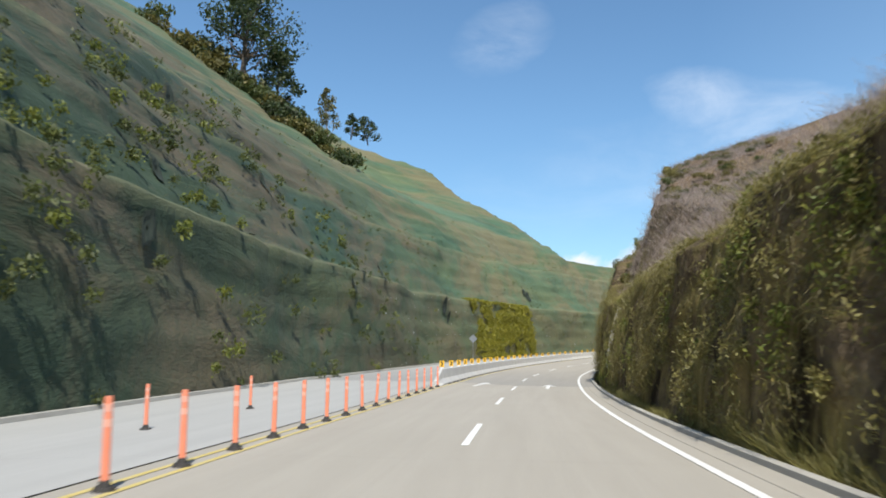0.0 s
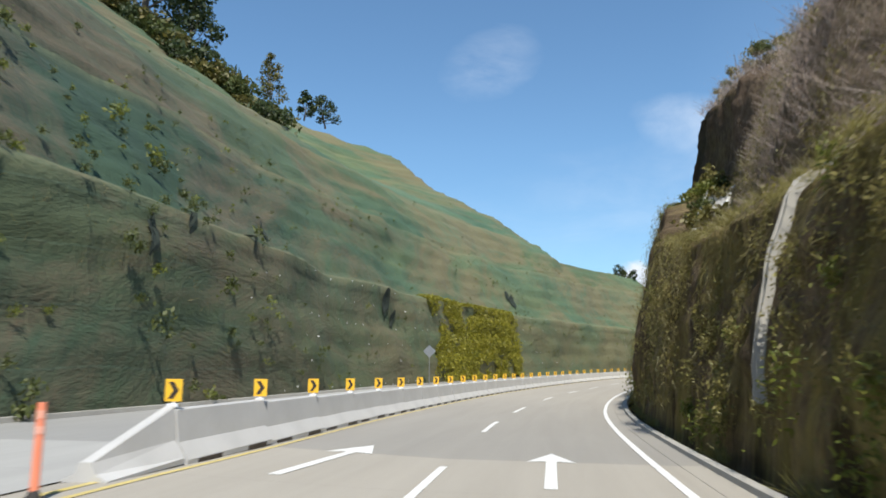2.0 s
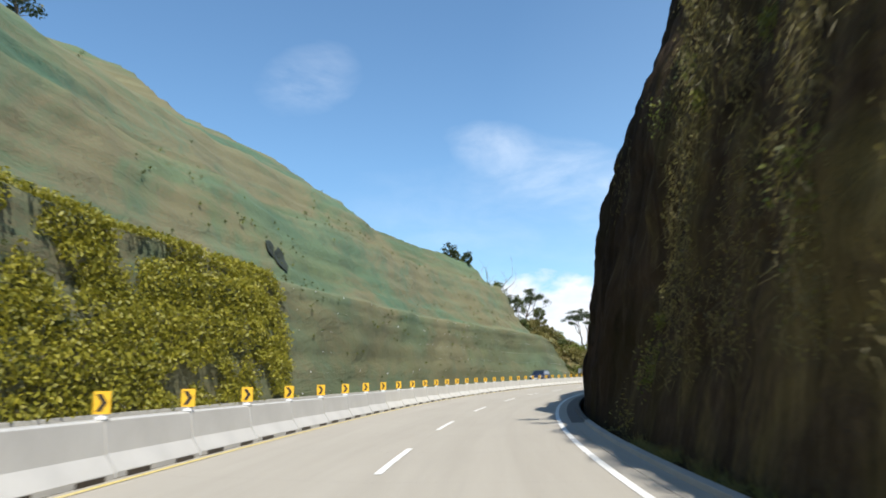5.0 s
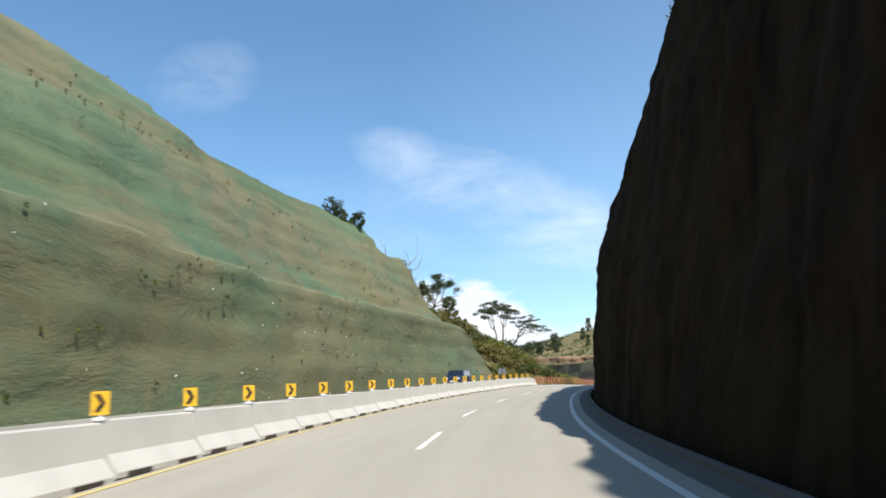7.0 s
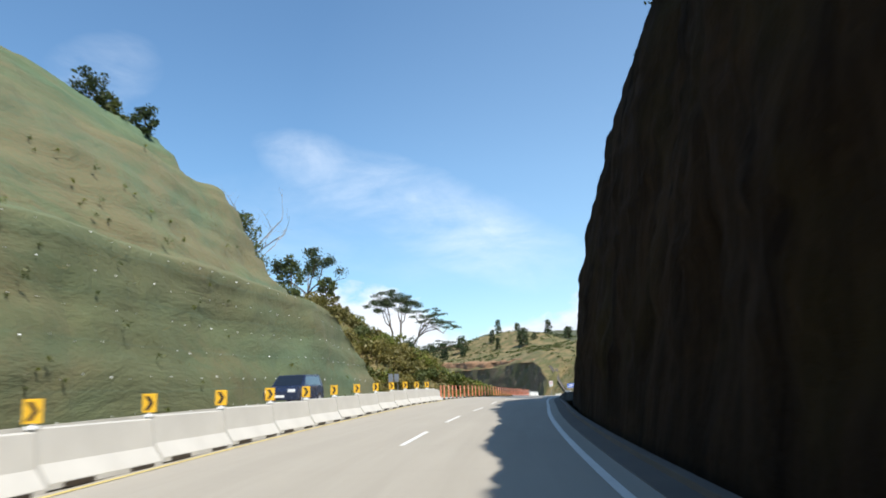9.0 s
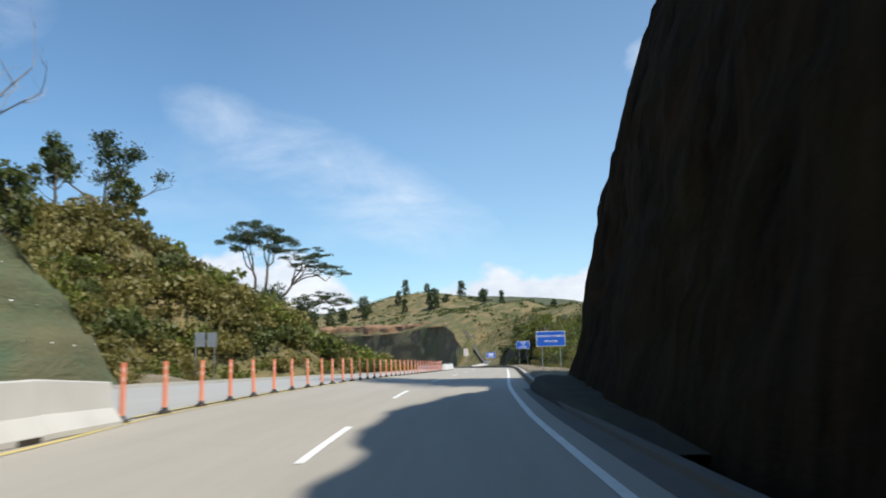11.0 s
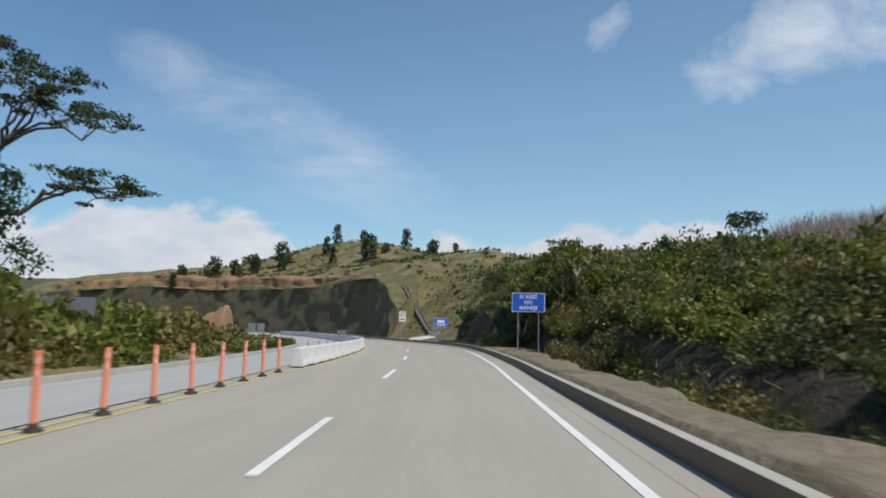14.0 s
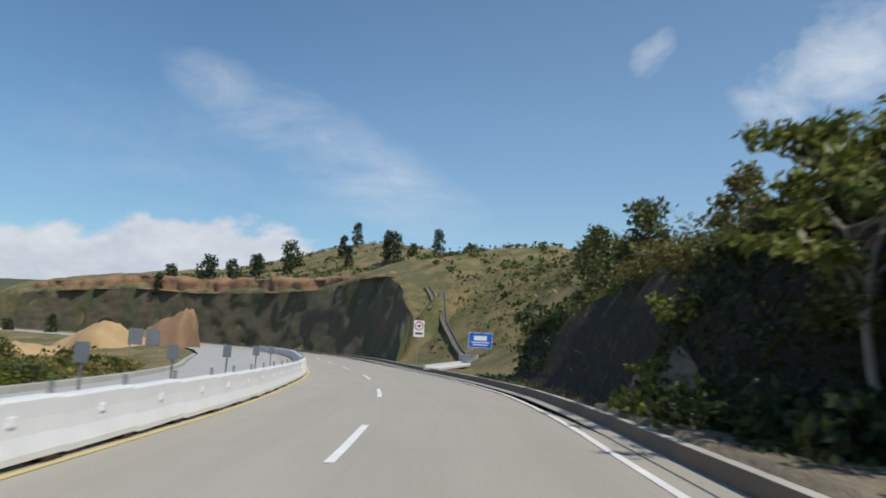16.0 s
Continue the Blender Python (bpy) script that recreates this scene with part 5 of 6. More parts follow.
# ---- dark car in the oncoming lanes ----
def suv():
    paint = plain("dark_blue_paint", (0.02, 0.03, 0.07), (0.03, 0.045, 0.09), 1.0, 0.25, 0.3, 0.01)
    glass, n, b = shader("dark_glass", 0.05)
    b.inputs["Base Color"].default_value = (0.01, 0.012, 0.015, 1)
    b.inputs["Coat Weight"].default_value = 1.0
    t = thing("car", "dark blue sport utility car on the oncoming lane", "car")
    bm = bmesh.new()
    prof = [(-2.25, 0.35), (-2.3, 0.75), (-2.1, 0.98), (-1.2, 1.06), (-0.55, 1.66), (1.75, 1.70), (2.15, 1.08), (2.22, 0.75), (2.2, 0.35)]
    a = [bm.verts.new((-0.9 + (0.13 if z > 1.2 else 0), y, z)) for y, z in prof]
    c = [bm.verts.new((0.9 - (0.13 if z > 1.2 else 0), y, z)) for y, z in prof]
    k = len(prof)
    for i in range(k):
        bm.faces.new((a[i], a[(i + 1) % k], c[(i + 1) % k], c[i]))
    bm.faces.new(a[::-1])
    bm.faces.new(c)
    bmesh.ops.recalc_face_normals(bm, faces=bm.faces)
    bmesh.ops.bevel(bm, geom=bm.edges[:], offset=0.05, segments=2, affect="EDGES")
    part("body", bm, paint, t)
    for x in (-1, 1):
        bm = bmesh.new()
        v = [bm.verts.new((x * (0.885 - (0.09 if z > 1.3 else 0.0)), y, z)) for y, z in ((-0.98, 1.12), (1.7, 1.12), (1.55, 1.58), (-0.5, 1.56))]
        bm.faces.new(v)
        part("side_window", bm, glass, t, "dark side windows")
        for y in (-1.4, 1.4):
            bm = bmesh.new()
            tube(bm, (x * 0.68, y, 0.35), (x * 0.92, y, 0.35), 0.35, 0.35, 20)
            tyre = part("wheel", bm, M_RUBBER, t)
            bm = bmesh.new()
            tube(bm, (x * 0.90, y, 0.35), (x * 0.935, y, 0.35), 0.21, 0.19, 16)
            part("rim", bm, M_STEEL, tyre)
        bm = bmesh.new()
        box(bm, (0.38, 0.06, 0.16), (x * 0.62, -2.26, 0.82), 0.02)
        part("headlight", bm, M_WHITE, t, "clear headlight")
    bm = bmesh.new()
    v = [bm.verts.new(p) for p in ((-0.76, -1.2, 1.10), (0.76, -1.2, 1.10), (0.70, -0.62, 1.62), (-0.70, -0.62, 1.62))]
    bm.faces.new(v)
    part("windscreen", bm, glass, t)
    bm = bmesh.new()
    box(bm, (0.5, 0.03, 0.13), (0, -2.31, 0.55), 0.005)
    part("number_plate", bm, M_WHITE, t, "white plate without writing")
    return t


suv().matrix_basis = stand(176.0, -9.9, 0.02)


# ---- plants: the netted slope ----
def on_slope(s, v):
    l, h = slope_place(s, v)
    x, y = plan(s, -l)
    return np.stack([x, y, road_z(s) + h], -1)


n = 2200
s_t = rng.uniform(-8, 196, n)
v_t = np.abs(rng.uniform(1.0, 58, n) * rng.uniform(0.3, 1, n))
keep_ = (np.interp(v_t, TIER_V, TIER_H) < crest(s_t) - 0.6) & ((fbm(s_t / 12, v_t / 6, 3, 41) > np.interp(s_t, [60, 110], [0.10, 0.30])) | (rng.uniform(size=n) < np.interp(s_t, [70, 110], [0.22, 0.08])))
keep_ &= rng.uniform(size=n) < np.interp(v_t, [10, 26], [1.0, 0.4])
s_t, v_t = s_t[keep_], v_t[keep_]
tuft = on_slope(s_t, v_t)
tx, ty = plan(s_t, np.zeros(len(s_t)))
out_ = unit(np.stack([tx, ty, tuft[:, 2]], -1) - tuft)
big = rng.uniform(0.16, 0.42, len(tuft)) * np.where(rng.uniform(size=len(tuft)) < 0.14, 2.1, 1.0) * np.interp(s_t, [32, 56, 80, 120], [1.9, 1.1, 0.75, 0.5]) * np.interp(v_t, [14, 30], [1.0, 0.8])
k_ = np.repeat(np.arange(len(tuft)), np.where(s_t < 60, 70, 30))
off = rng.normal(size=(len(k_), 3)) * (big[k_] * 0.27)[:, None] + out_[k_] * (big[k_] * 0.95)[:, None] + np.stack([0 * big[k_], 0 * big[k_], big[k_] * 0.35], -1)
cells = tuft[k_] + off
pick = rng.uniform(size=len(tuft))[k_] < 0.35
stuff("slope_tufts", leaves(cells[~pick], np.clip(big[k_] * 0.34, 0.10, 0.24)[~pick], 0.5, 0.7, 5, 0.42), M_LEAF, "small green tufts growing through the netting", "plants")
stuff("slope_tufts", leaves(cells[pick], np.clip(big[k_] * 0.34, 0.10, 0.24)[pick], 0.5, 0.7, 4, 0.42), M_LEAF_BRIGHT, "bright yellow-green tufts growing through the netting", "plants")
n = 5200
s_t, v_t = rng.uniform(-5, 190, n), rng.uniform(0.6, 55, n)
keep_ = (np.interp(v_t, TIER_V, TIER_H) < crest(s_t) - 0.6) & (fbm(s_t / 11, v_t / 6, 4, 77) > 0.32)
base = on_slope(s_t[keep_], v_t[keep_])
k_ = np.repeat(np.arange(len(base)), 9)
stuff("slope_straw", blades(base[k_] + rng.normal(size=(len(k_), 3)) * [0.25, 0.25, 0.12], 0.30, 0.016, 0.5, 0.8, 6), M_STRAW, "dry straw tufts on the slope", "grass")

# yellow flowering creeper on the first tier
n = 46000
s_t = rng.uniform(88.6, 115.0, n)
v_t = rng.uniform(0.6, 9.3, n)
ragged = 0.9 * vnoise(v_t / 1.4, v_t * 0 + 3, 5)
keep_ = (s_t > 89.5 + ragged) & (s_t < 114 + ragged) & (fbm(s_t / 2.2, v_t / 1.6, 4, 61) > -0.35)
yp = on_slope(s_t[keep_], v_t[keep_])
out_ = rng.uniform(0, 0.45, len(yp))[:, None] * np.array([0.9, -0.35, 0.25])
stuff("creeper", leaves(yp + out_ + rng.normal(size=yp.shape) * 0.08, 0.19, 0.6, 0.3, 8, 0.5), M_LEAF_YELLOW, "yellow-green flowering creeper over the netting", "creeper")

# white fixing pegs in rows on the lowest tier
s_p, v_p = np.meshgrid(np.arange(60, 203, 1.5), np.arange(0.9, 9.0, 1.45), indexing="ij")
s_p, v_p = s_p.ravel() + rng.normal(size=s_p.size) * 0.08, v_p.ravel() + rng.normal(size=s_p.size) * 0.05
keep_ = (np.interp(v_p, TIER_V, TIER_H) < crest(s_p) - 0.3) & (rng.uniform(size=len(s_p)) < np.where(s_p > 150, 0.95, 0.4))
peg = on_slope(s_p[keep_], v_p[keep_]) + [0.08, -0.03, 0.03]
stuff("netting_pegs", leaves(np.repeat(peg, 2, 0), 0.085, 0.3, 0.2, 9, 0.8), M_WHITE, "white plastic pegs holding the netting", "pegs")

# hollows torn in the netting, their shade laid on as flat dark patches
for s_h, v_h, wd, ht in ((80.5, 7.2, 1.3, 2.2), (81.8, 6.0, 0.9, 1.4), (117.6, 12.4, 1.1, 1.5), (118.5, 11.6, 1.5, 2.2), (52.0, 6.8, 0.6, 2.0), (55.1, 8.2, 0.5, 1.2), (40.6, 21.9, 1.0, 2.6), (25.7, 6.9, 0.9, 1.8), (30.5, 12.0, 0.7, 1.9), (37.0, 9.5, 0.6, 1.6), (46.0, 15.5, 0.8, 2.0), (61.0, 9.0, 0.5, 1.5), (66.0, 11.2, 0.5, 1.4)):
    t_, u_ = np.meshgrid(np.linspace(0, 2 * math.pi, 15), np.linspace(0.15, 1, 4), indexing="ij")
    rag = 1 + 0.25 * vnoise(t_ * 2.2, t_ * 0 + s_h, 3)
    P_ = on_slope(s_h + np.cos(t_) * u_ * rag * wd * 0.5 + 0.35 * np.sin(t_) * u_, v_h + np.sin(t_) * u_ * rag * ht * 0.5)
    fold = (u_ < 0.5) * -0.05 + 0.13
    hole = grid_object("torn_hollow_shade", P_[..., 0] + fold, P_[..., 1] - fold * 0.3, P_[..., 2] + 0.05, M_HOLLOW, smooth=False)
    tagged(hole, "flat dark patch standing for the shade in a torn hollow", "hollow", "torn hollows")

# ---- plants: bushes shared by all banks ----
BUSH = []
for i, (mat_, lab) in enumerate(((M_LEAF, "dense green roadside bush"), (M_LEAF_OLIVE, "olive green scrub bush"), (M_LEAF_DARK, "dark green leafy bush"),
                                 (M_LEAF_BRIGHT, "bright yellow-green creeper mound"), (M_LEAF, "broad-leaved green bush by the road"), (M_LEAF_SCRUB, "dry olive scrub bush on the bank"))):
    ob = new("bush", quads_mesh("bush", leaves(clumped(1600, 24, 1.25, 1.0, 50 + i, 0.55), 0.155 if i != 4 else 0.21, 0.5, 0.35, 60 + i, 0.48), mat_))
    tagged(ob, lab, "bush", "roadside scrub")
    BUSH.append([ob, 0])


LIGHT = [leaves(clumped(440, 16, 1.25, 1.0, 70 + i), 0.26, 0.5, 0.6, 80 + i, 0.55) for i in range(6)]
JOINED = [[] for _ in range(6)]


def bush(kind, x, y, z, k, near=False):
    turn_, sx, sy, sz = float(rng.uniform(0, 360)), float(rng.uniform(0.85, 1.2)), float(rng.uniform(0.85, 1.2)), float(rng.uniform(0.8, 1.25))
    if near and sum(b[1] for b in BUSH) < 285:
        ob, used = BUSH[kind]
        m = pose(x, y, z, 0, 0, turn_)
        if used:
            ob = copy_thing(ob, m)
        BUSH[kind][1] += 1
        ob.matrix_basis = m
        ob.scale = (k * sx, k * sy, k * sz)
        return
    a = radians(turn_)
    rot = np.array([[math.cos(a), math.sin(a), 0], [-math.sin(a), math.cos(a), 0], [0, 0, 1]])
    JOINED[kind].append((LIGHT[kind] * [k * sx, k * sy, k * sz]) @ rot + [x, y, z])


n = 9000
s_h, l_h = np.where(rng.uniform(size=n) < 0.6, rng.uniform(272, 281.5, n), rng.uniform(293, 301, n)), rng.uniform(5.5, 7.6, n)
x, y = plan(s_h, l_h)
z = road_z(s_h) + bank_height(s_h, l_h, x, y)
stuff("bank_creeper", leaves(np.stack([x, y, z], -1) + rng.normal(size=(n, 3)) * 0.08, 0.17, 0.5, -0.2, 45, 0.6), M_LEAF_DARK, "dark creeper and roots over the steep bank", "creeper")
# near bank: scrub behind the verge, thick and high where the bank nears the road
for s_ in np.arange(206, 282, 1.75):
    for row in range(6):
        l_ = np.interp(s_, [206, 216, 226, 236, 256, 263, 273, 282], [8.8, 8.6, 7.4, 6.7, 7.2, 8.4, 8.4, 7.2]) + row * 2.0 + rng.uniform(-0.7, 0.7)
        if row > 3 and s_ < 240 and rng.uniform() < 0.5:
            continue
        x, y, z = land(s_ + rng.uniform(-0.8, 0.8), l_)
        bush(int(rng.choice([0, 1, 2, 3, 4, 5], p=[0.26, 0.22, 0.10, 0.18, 0.1, 0.14])), x, y, z - 0.25, float(rng.uniform(0.7, 1.25) * (0.7 if row == 0 else 0.85 + 0.09 * row) * np.interp(s_, [214, 236, 250], [0.62, 0.68, 1.0])), row < 4)
for s_ in np.arange(280, 299, 1.2):
    for row in range(6):
        x, y, z = land(s_ + rng.uniform(-0.5, 0.5), 7.9 + row * 1.5 + rng.uniform(-0.3, 0.3))
        bush(int(rng.choice([0, 2, 3, 4], p=[0.4, 0.3, 0.2, 0.1])), x, y, z - 0.35, float(rng.uniform(0.32, 0.52) + 0.09 * row), row < 3)
for k in range(80):
    s_ = rng.uniform(262, 286)
    x, y, z = land(s_, np.interp(s_, [262, 274, 286], [8.8, 8.4, 7.4]) + rng.uniform(0, 5.5))
    bush(int(rng.choice([0, 1, 3, 5], p=[0.2, 0.3, 0.2, 0.3])), x, y, z - 0.3, float(rng.uniform(0.5, 0.95)), True)
# creepers hanging down the dark face, and low scrub at its foot
for s_, l_, k in ((280.6, 5.8, 0.42), (281.2, 5.6, 0.36), (281.0, 6.2, 0.5), (280.4, 6.6, 0.55), (279.6, 5.9, 0.6), (278.4, 6.1, 0.7), (277.0, 6.3, 0.8), (275.6, 6.6, 0.8), (274.2, 6.9, 0.8),
                  (272.8, 8.2, 0.8), (271.2, 8.4, 0.75), (269.6, 8.5, 0.7), (267.8, 8.6, 0.7), (275.0, 5.9, 0.3), (268.2, 6.3, 0.28), (264.6, 6.2, 0.3), (262.6, 6.4, 0.25), (271.5, 6.2, 0.22), (293.5, 6.6, 0.35), (297, 6.8, 0.4)):
    x, y, z = land(s_, l_)
    bush(3 if 279.5 < s_ < 284 else int(rng.choice([0, 2, 4])), x, y, z - 0.25 * k, k, True)
for s_ in np.arange(297, 312, 1.8):
    for row in range(6):
        x, y, z = land(s_ + rng.uniform(-0.8, 0.8), np.interp(s_, [297, 304, 312], [8.0, 12.5, 16.5]) + row * 2.0 + rng.uniform(-0.6, 0.6))
        bush(int(rng.choice([0, 1, 2], p=[0.4, 0.3, 0.3])), x, y, z - 0.3, float(rng.uniform(0.8, 1.3)))
# far bank past the end of the netted slope
for s_ in np.arange(206, 300, 1.7):
    lie = np.interp(s_, [200, 206, 214, 223, 229, 236, 270], [1.0, 3.7, 6.9, 6.9, 2.8, 1.5, 0.7])
    for row in range(11):
        l_ = -(12.4 - opp_shift(s_) + lie + 0.7 + row * 1.75 + rng.uniform(-0.8, 0.8))
        x, y, z = land(s_ + rng.uniform(-1, 1), l_)
        bush(int(rng.choice([0, 1, 2, 3, 5], p=[0.12, 0.28, 0.0, 0.20, 0.40])), x, y, z - 0.3, float(rng.uniform(0.75, 1.4) * (0.7 if row == 0 else 1.15) * np.interp(s_, [244, 260, 280], [1, 0.8, 0.6])), row < 1)
for k in range(120):
    x, y = rng.uniform(96, 142), 0.0
    y = rng.uniform(282, 318) + (x - 96) * 0.25
    s2_, l2_ = locate(np.array([x]), np.array([y]))
    if l2_[0] > -17 or (x - 121) > 0.14 * (y - 228):
        continue
    z = float(road_z(s2_[0]) + bank_height(s2_, l2_, np.array([x]), np.array([y]))[0])
    bush(int(rng.choice([0, 1, 5], p=[0.3, 0.4, 0.3])), float(x), float(y), z - 0.3, float(rng.uniform(1.2, 2.2)))
n = 26000
s_h = rng.uniform(207, 292, n)
lo_ = 12.6 - opp_shift(s_h) + np.interp(s_h, [200, 206, 214, 223, 229, 236, 270], [1.0, 3.7, 6.9, 6.9, 2.8, 1.5, 0.7])
l_h = -(lo_ + rng.uniform(0, 26, n))
x, y = plan(s_h, l_h)
z = road_z(s_h) + bank_height(s_h, l_h, x, y)
stuff("bank_undergrowth", leaves(np.stack([x, y, z], -1) + np.abs(rng.normal(size=(n, 3))) * [0.2, 0.2, 0.22], 0.30, 0.6, 0.5, 46, 0.55), M_LEAF_SCRUB, "dry olive undergrowth covering the far bank", "undergrowth")
# the strip of trees and scrub up the edge of the first netted face
for k in range(46):
    v_ = 40 + k * 1.0
    p = on_slope(np.array([95.5 + rng.uniform(-2.0, 3.0) - 0.05 * max(v_ - 45, 0)]), np.array([v_ + rng.uniform(-1, 1)]))[0]
    bush(int(rng.choice([0, 1, 2], p=[0.3, 0.4, 0.3])), p[0], p[1], p[2] - 0.4, float(rng.uniform(1.4, 2.6)))

# ---- trees ----
def fan_tree(name, label, material, seed):
    """Upright stems under a dense layered crown, and long limbs arching to one side with flat fans of leaves."""
    r = np.random.default_rng(seed)
    t = thing(name, label, "tree")
    bm = bmesh.new()
    base = 4.0
    trunk = bend(r, (0, 0, -0.5), (0, 0, 1), base + 0.8, 0.04, 4)
    limb(bm, trunk, 0.46, 0.34, 10)
    pads = []

    def arch(a, b, sag, r0, r1, steps=7):
        pts = []
        for j in range(steps + 1):
            u = j / steps
            p = Vector(a).lerp(Vector(b), u)
            p.z += math.sin(u * math.pi) * sag
            pts.append(p + Vector(r.normal(size=3)) * (0.20 if 0 < j < steps else 0))
        limb(bm, pts, r0, r1, 7)
        return pts

    # two leaning stems fork under the dense, flat-topped crown
    for a_, tips in (((-2.0, 0.4, 6.4), ((-4.6, -0.5, 9.8), (-3.6, 1.6, 10.6), (-2.2, -1.6, 11.1))), ((0.1, -0.5, 6.8), ((-0.9, 0.9, 11.2), (0.4, -0.6, 10.5), (1.4, 1.6, 9.5)))):
        fork = arch(trunk[3], (a_[0], a_[1], base + a_[2]), 0.3, 0.24, 0.15)[-1]
        for x0, y0, z0 in tips:
            pts = arch(fork, (x0, y0, base + z0), 0.5, 0.11, 0.04, 5)
            for j in (2, 3, 3, 4, 4, 5, 5, 5):
                d = r.normal(size=3)
                l2 = bend(r, pts[j], (d[0], d[1], 0.4), r.uniform(0.8, 2.0), 0.25, 3, 0.05)
                limb(bm, l2, 0.04, 0.012, 5)
                if j > 2:
                    pads.append((l2[-1], r.uniform(0.7, 1.3), 230, 0.45))
    # two long limbs arch out to the side and fork under airy fans
    for a_, sag, tips in (((3.0, 0.0, 4.4), 0.5, ((3.6, -1.2, 8.1), (5.0, 1.4, 8.2), (6.6, -0.8, 7.5), (7.6, 1.8, 6.6), (8.9, 0.2, 5.3), (5.8, -2.4, 6.8))),
                          ((4.4, 0.6, 1.2), 0.5, ((8.2, 2.4, 2.7), (9.8, 1.0, 1.9), (7.2, -0.6, 2.1)))):
        fork = arch(trunk[2], (a_[0], a_[1], base + a_[2]), sag, 0.24, 0.14)[-1]
        for x0, y0, z0 in tips:
            pts = arch(fork, (x0, y0, base + z0), 0.5, 0.10, 0.03, 6)
            for j in (3, 4, 4, 5, 5, 5, 6, 6, 6):
                d = r.normal(size=3)
                l2 = bend(r, pts[j], (d[0] + 0.2, d[1], 0.3), r.uniform(0.7, 1.7), 0.22, 3, 0.04)
                limb(bm, l2, 0.035, 0.01, 5)
                pads.append((l2[-1], r.uniform(0.5, 1.0), 80, 0.24))
    part("trunk", bm, M_BARK, t)
    pos = np.vstack([np.array(tuple(c))[None, :] + unit(r.normal(size=(n_, 3))) * (rad * r.uniform(0.1, 1.0, n_) ** 0.6)[:, None] * [1, 1, flat] for c, rad, n_, flat in pads])
    crown = new("crown", quads_mesh("crown", leaves(pos, 0.21, 0.5, 0.2, seed, 0.5), material))
    crown.parent = t
    return t


x, y, z = land(241.0, -35.6)
place(umbrella_tree("umbrella_tree", 12.5, 4.2, 5, "thin umbrella-shaped tree with a bare leaning trunk on the far bank", M_LEAF_DARK, 0.30, 3600, 0.24, 0.30, lean=(0.10, -0.05)), x, y, z, 20)
place(fan_tree("umbrella_tree", "wide umbrella tree with an upright crown and long arching limbs", M_LEAF_DARK, 15), 103.4, 252.3, 1.8, -41.5, 1.1)
place(round_tree("broadleaf_tree", 6.5, 3.2, 12, "dark bushy tree at the foot of the umbrella tree", M_LEAF_DARK, 0.34, 2600, 16, 0.2), *land(262.5, -24.0), 0)
for i, (x, y, hh, rr) in enumerate(((101.2, 242.7, 8.6, 3.6), (104.2, 243.6, 8.2, 3.2), (97.5, 240.0, 9.0, 3.6), (93.1, 232.5, 7.2, 3.4))):
    place(round_tree("broadleaf_tree", hh, rr, 150 + i, "dark bushy tree at the foot of the umbrella tree", M_LEAF_DARK, 0.24, 4200, 26, 0.2, 0.12), x, y, 0.6, i * 70)
x, y, z = land(224.5, -36.5)
place(umbrella_tree("bare_tree", 17.0, 8.0, 23, "leafless pale tree with fine twigs on the bank", M_LEAF, trunk_r=0.2, fork=0.3, bark=M_BARK_PALE, sparse=True), x, y, z, 0)
place(umbrella_tree("bare_tree", 13.0, 6.0, 29, "leafless pale tree with fine twigs on the bank", M_LEAF, trunk_r=0.15, fork=0.25, bark=M_BARK_PALE, sparse=True), *land(214.0, -33.0), 40)
for i, (s_, l_, hh) in enumerate(((206, -27, 10.0), (210, -31, 9.0), (216, -27, 6.0), (230, -33, 6), (236, -30, 5))):
    place(round_tree("broadleaf_tree", hh, hh * 0.42, 40 + i, "green broad-leaved tree on the far bank", M_LEAF, 0.32, 1500, 12, 0.14), *land(s_, l_), i * 50)
for i, (s_, v_, hh, mat_) in enumerate(((177.8, 26.0, 2.8, M_LEAF_DARK), (179.6, 25.6, 2.0, M_LEAF), (182.5, 24.5, 2.0, M_LEAF_DARK), (186.5, 21.0, 1.7, M_LEAF))):
    p = on_slope(np.array([s_]), np.array([v_]))[0]
    place(round_tree("ridge_tree", hh, hh * 0.7, 70 + i, "small dark tree on the crest of the slope", mat_, 0.24, 1100, 13, 0.07, 0.05), p[0], p[1], p[2] - 0.2, i * 70)
p = on_slope(np.array([96.5]), np.array([66.0]))[0]
place(round_tree("broadleaf_tree", 19.0, 10.5, 81, "large dark spreading tree on the ridge above the netting", M_LEAF_DARK, 0.6, 5200, 30, 0.55, 0.35), -33.6, 115.2, 42.5, 0)
place(round_tree("broadleaf_tree", 12.0, 5.5, 82, "dark broad-leaved tree on the ridge", M_LEAF_DARK, 0.55, 2600, 18, 0.3, 0.3), -28.5, 117.0, 38.5, 90)
place(round_tree("slender_tree", 14.5, 3.6, 83, "slender tall tree with tufted crown and pale trunk", M_LEAF_OLIVE, 0.5, 1100, 11, 0.22, 0.45, 0.9, M_BARK_PALE), -25.1, 152.2, 41.0, 0)
place(round_tree("ridge_tree", 6.5, 3.6, 84, "dark tree on the crest of the far netted face", M_LEAF_DARK, 0.5, 1100, 11, 0.2, 0.2), -18.9, 173.2, 49.5, 0)
place(round_tree("ridge_tree", 5.5, 3.0, 85, "dark tree on the crest of the far netted face", M_LEAF_DARK, 0.5, 900, 10, 0.2, 0.2), -22.5, 168.5, 49.5, 60)
place(umbrella_tree("umbrella_tree", 6.5, 3.8, 87, "small flat-topped tree on the dry grass hill", M_LEAF_DARK, 0.4, 900, 0.16, 0.4), 194.6, 247.8, 11.0, 0)


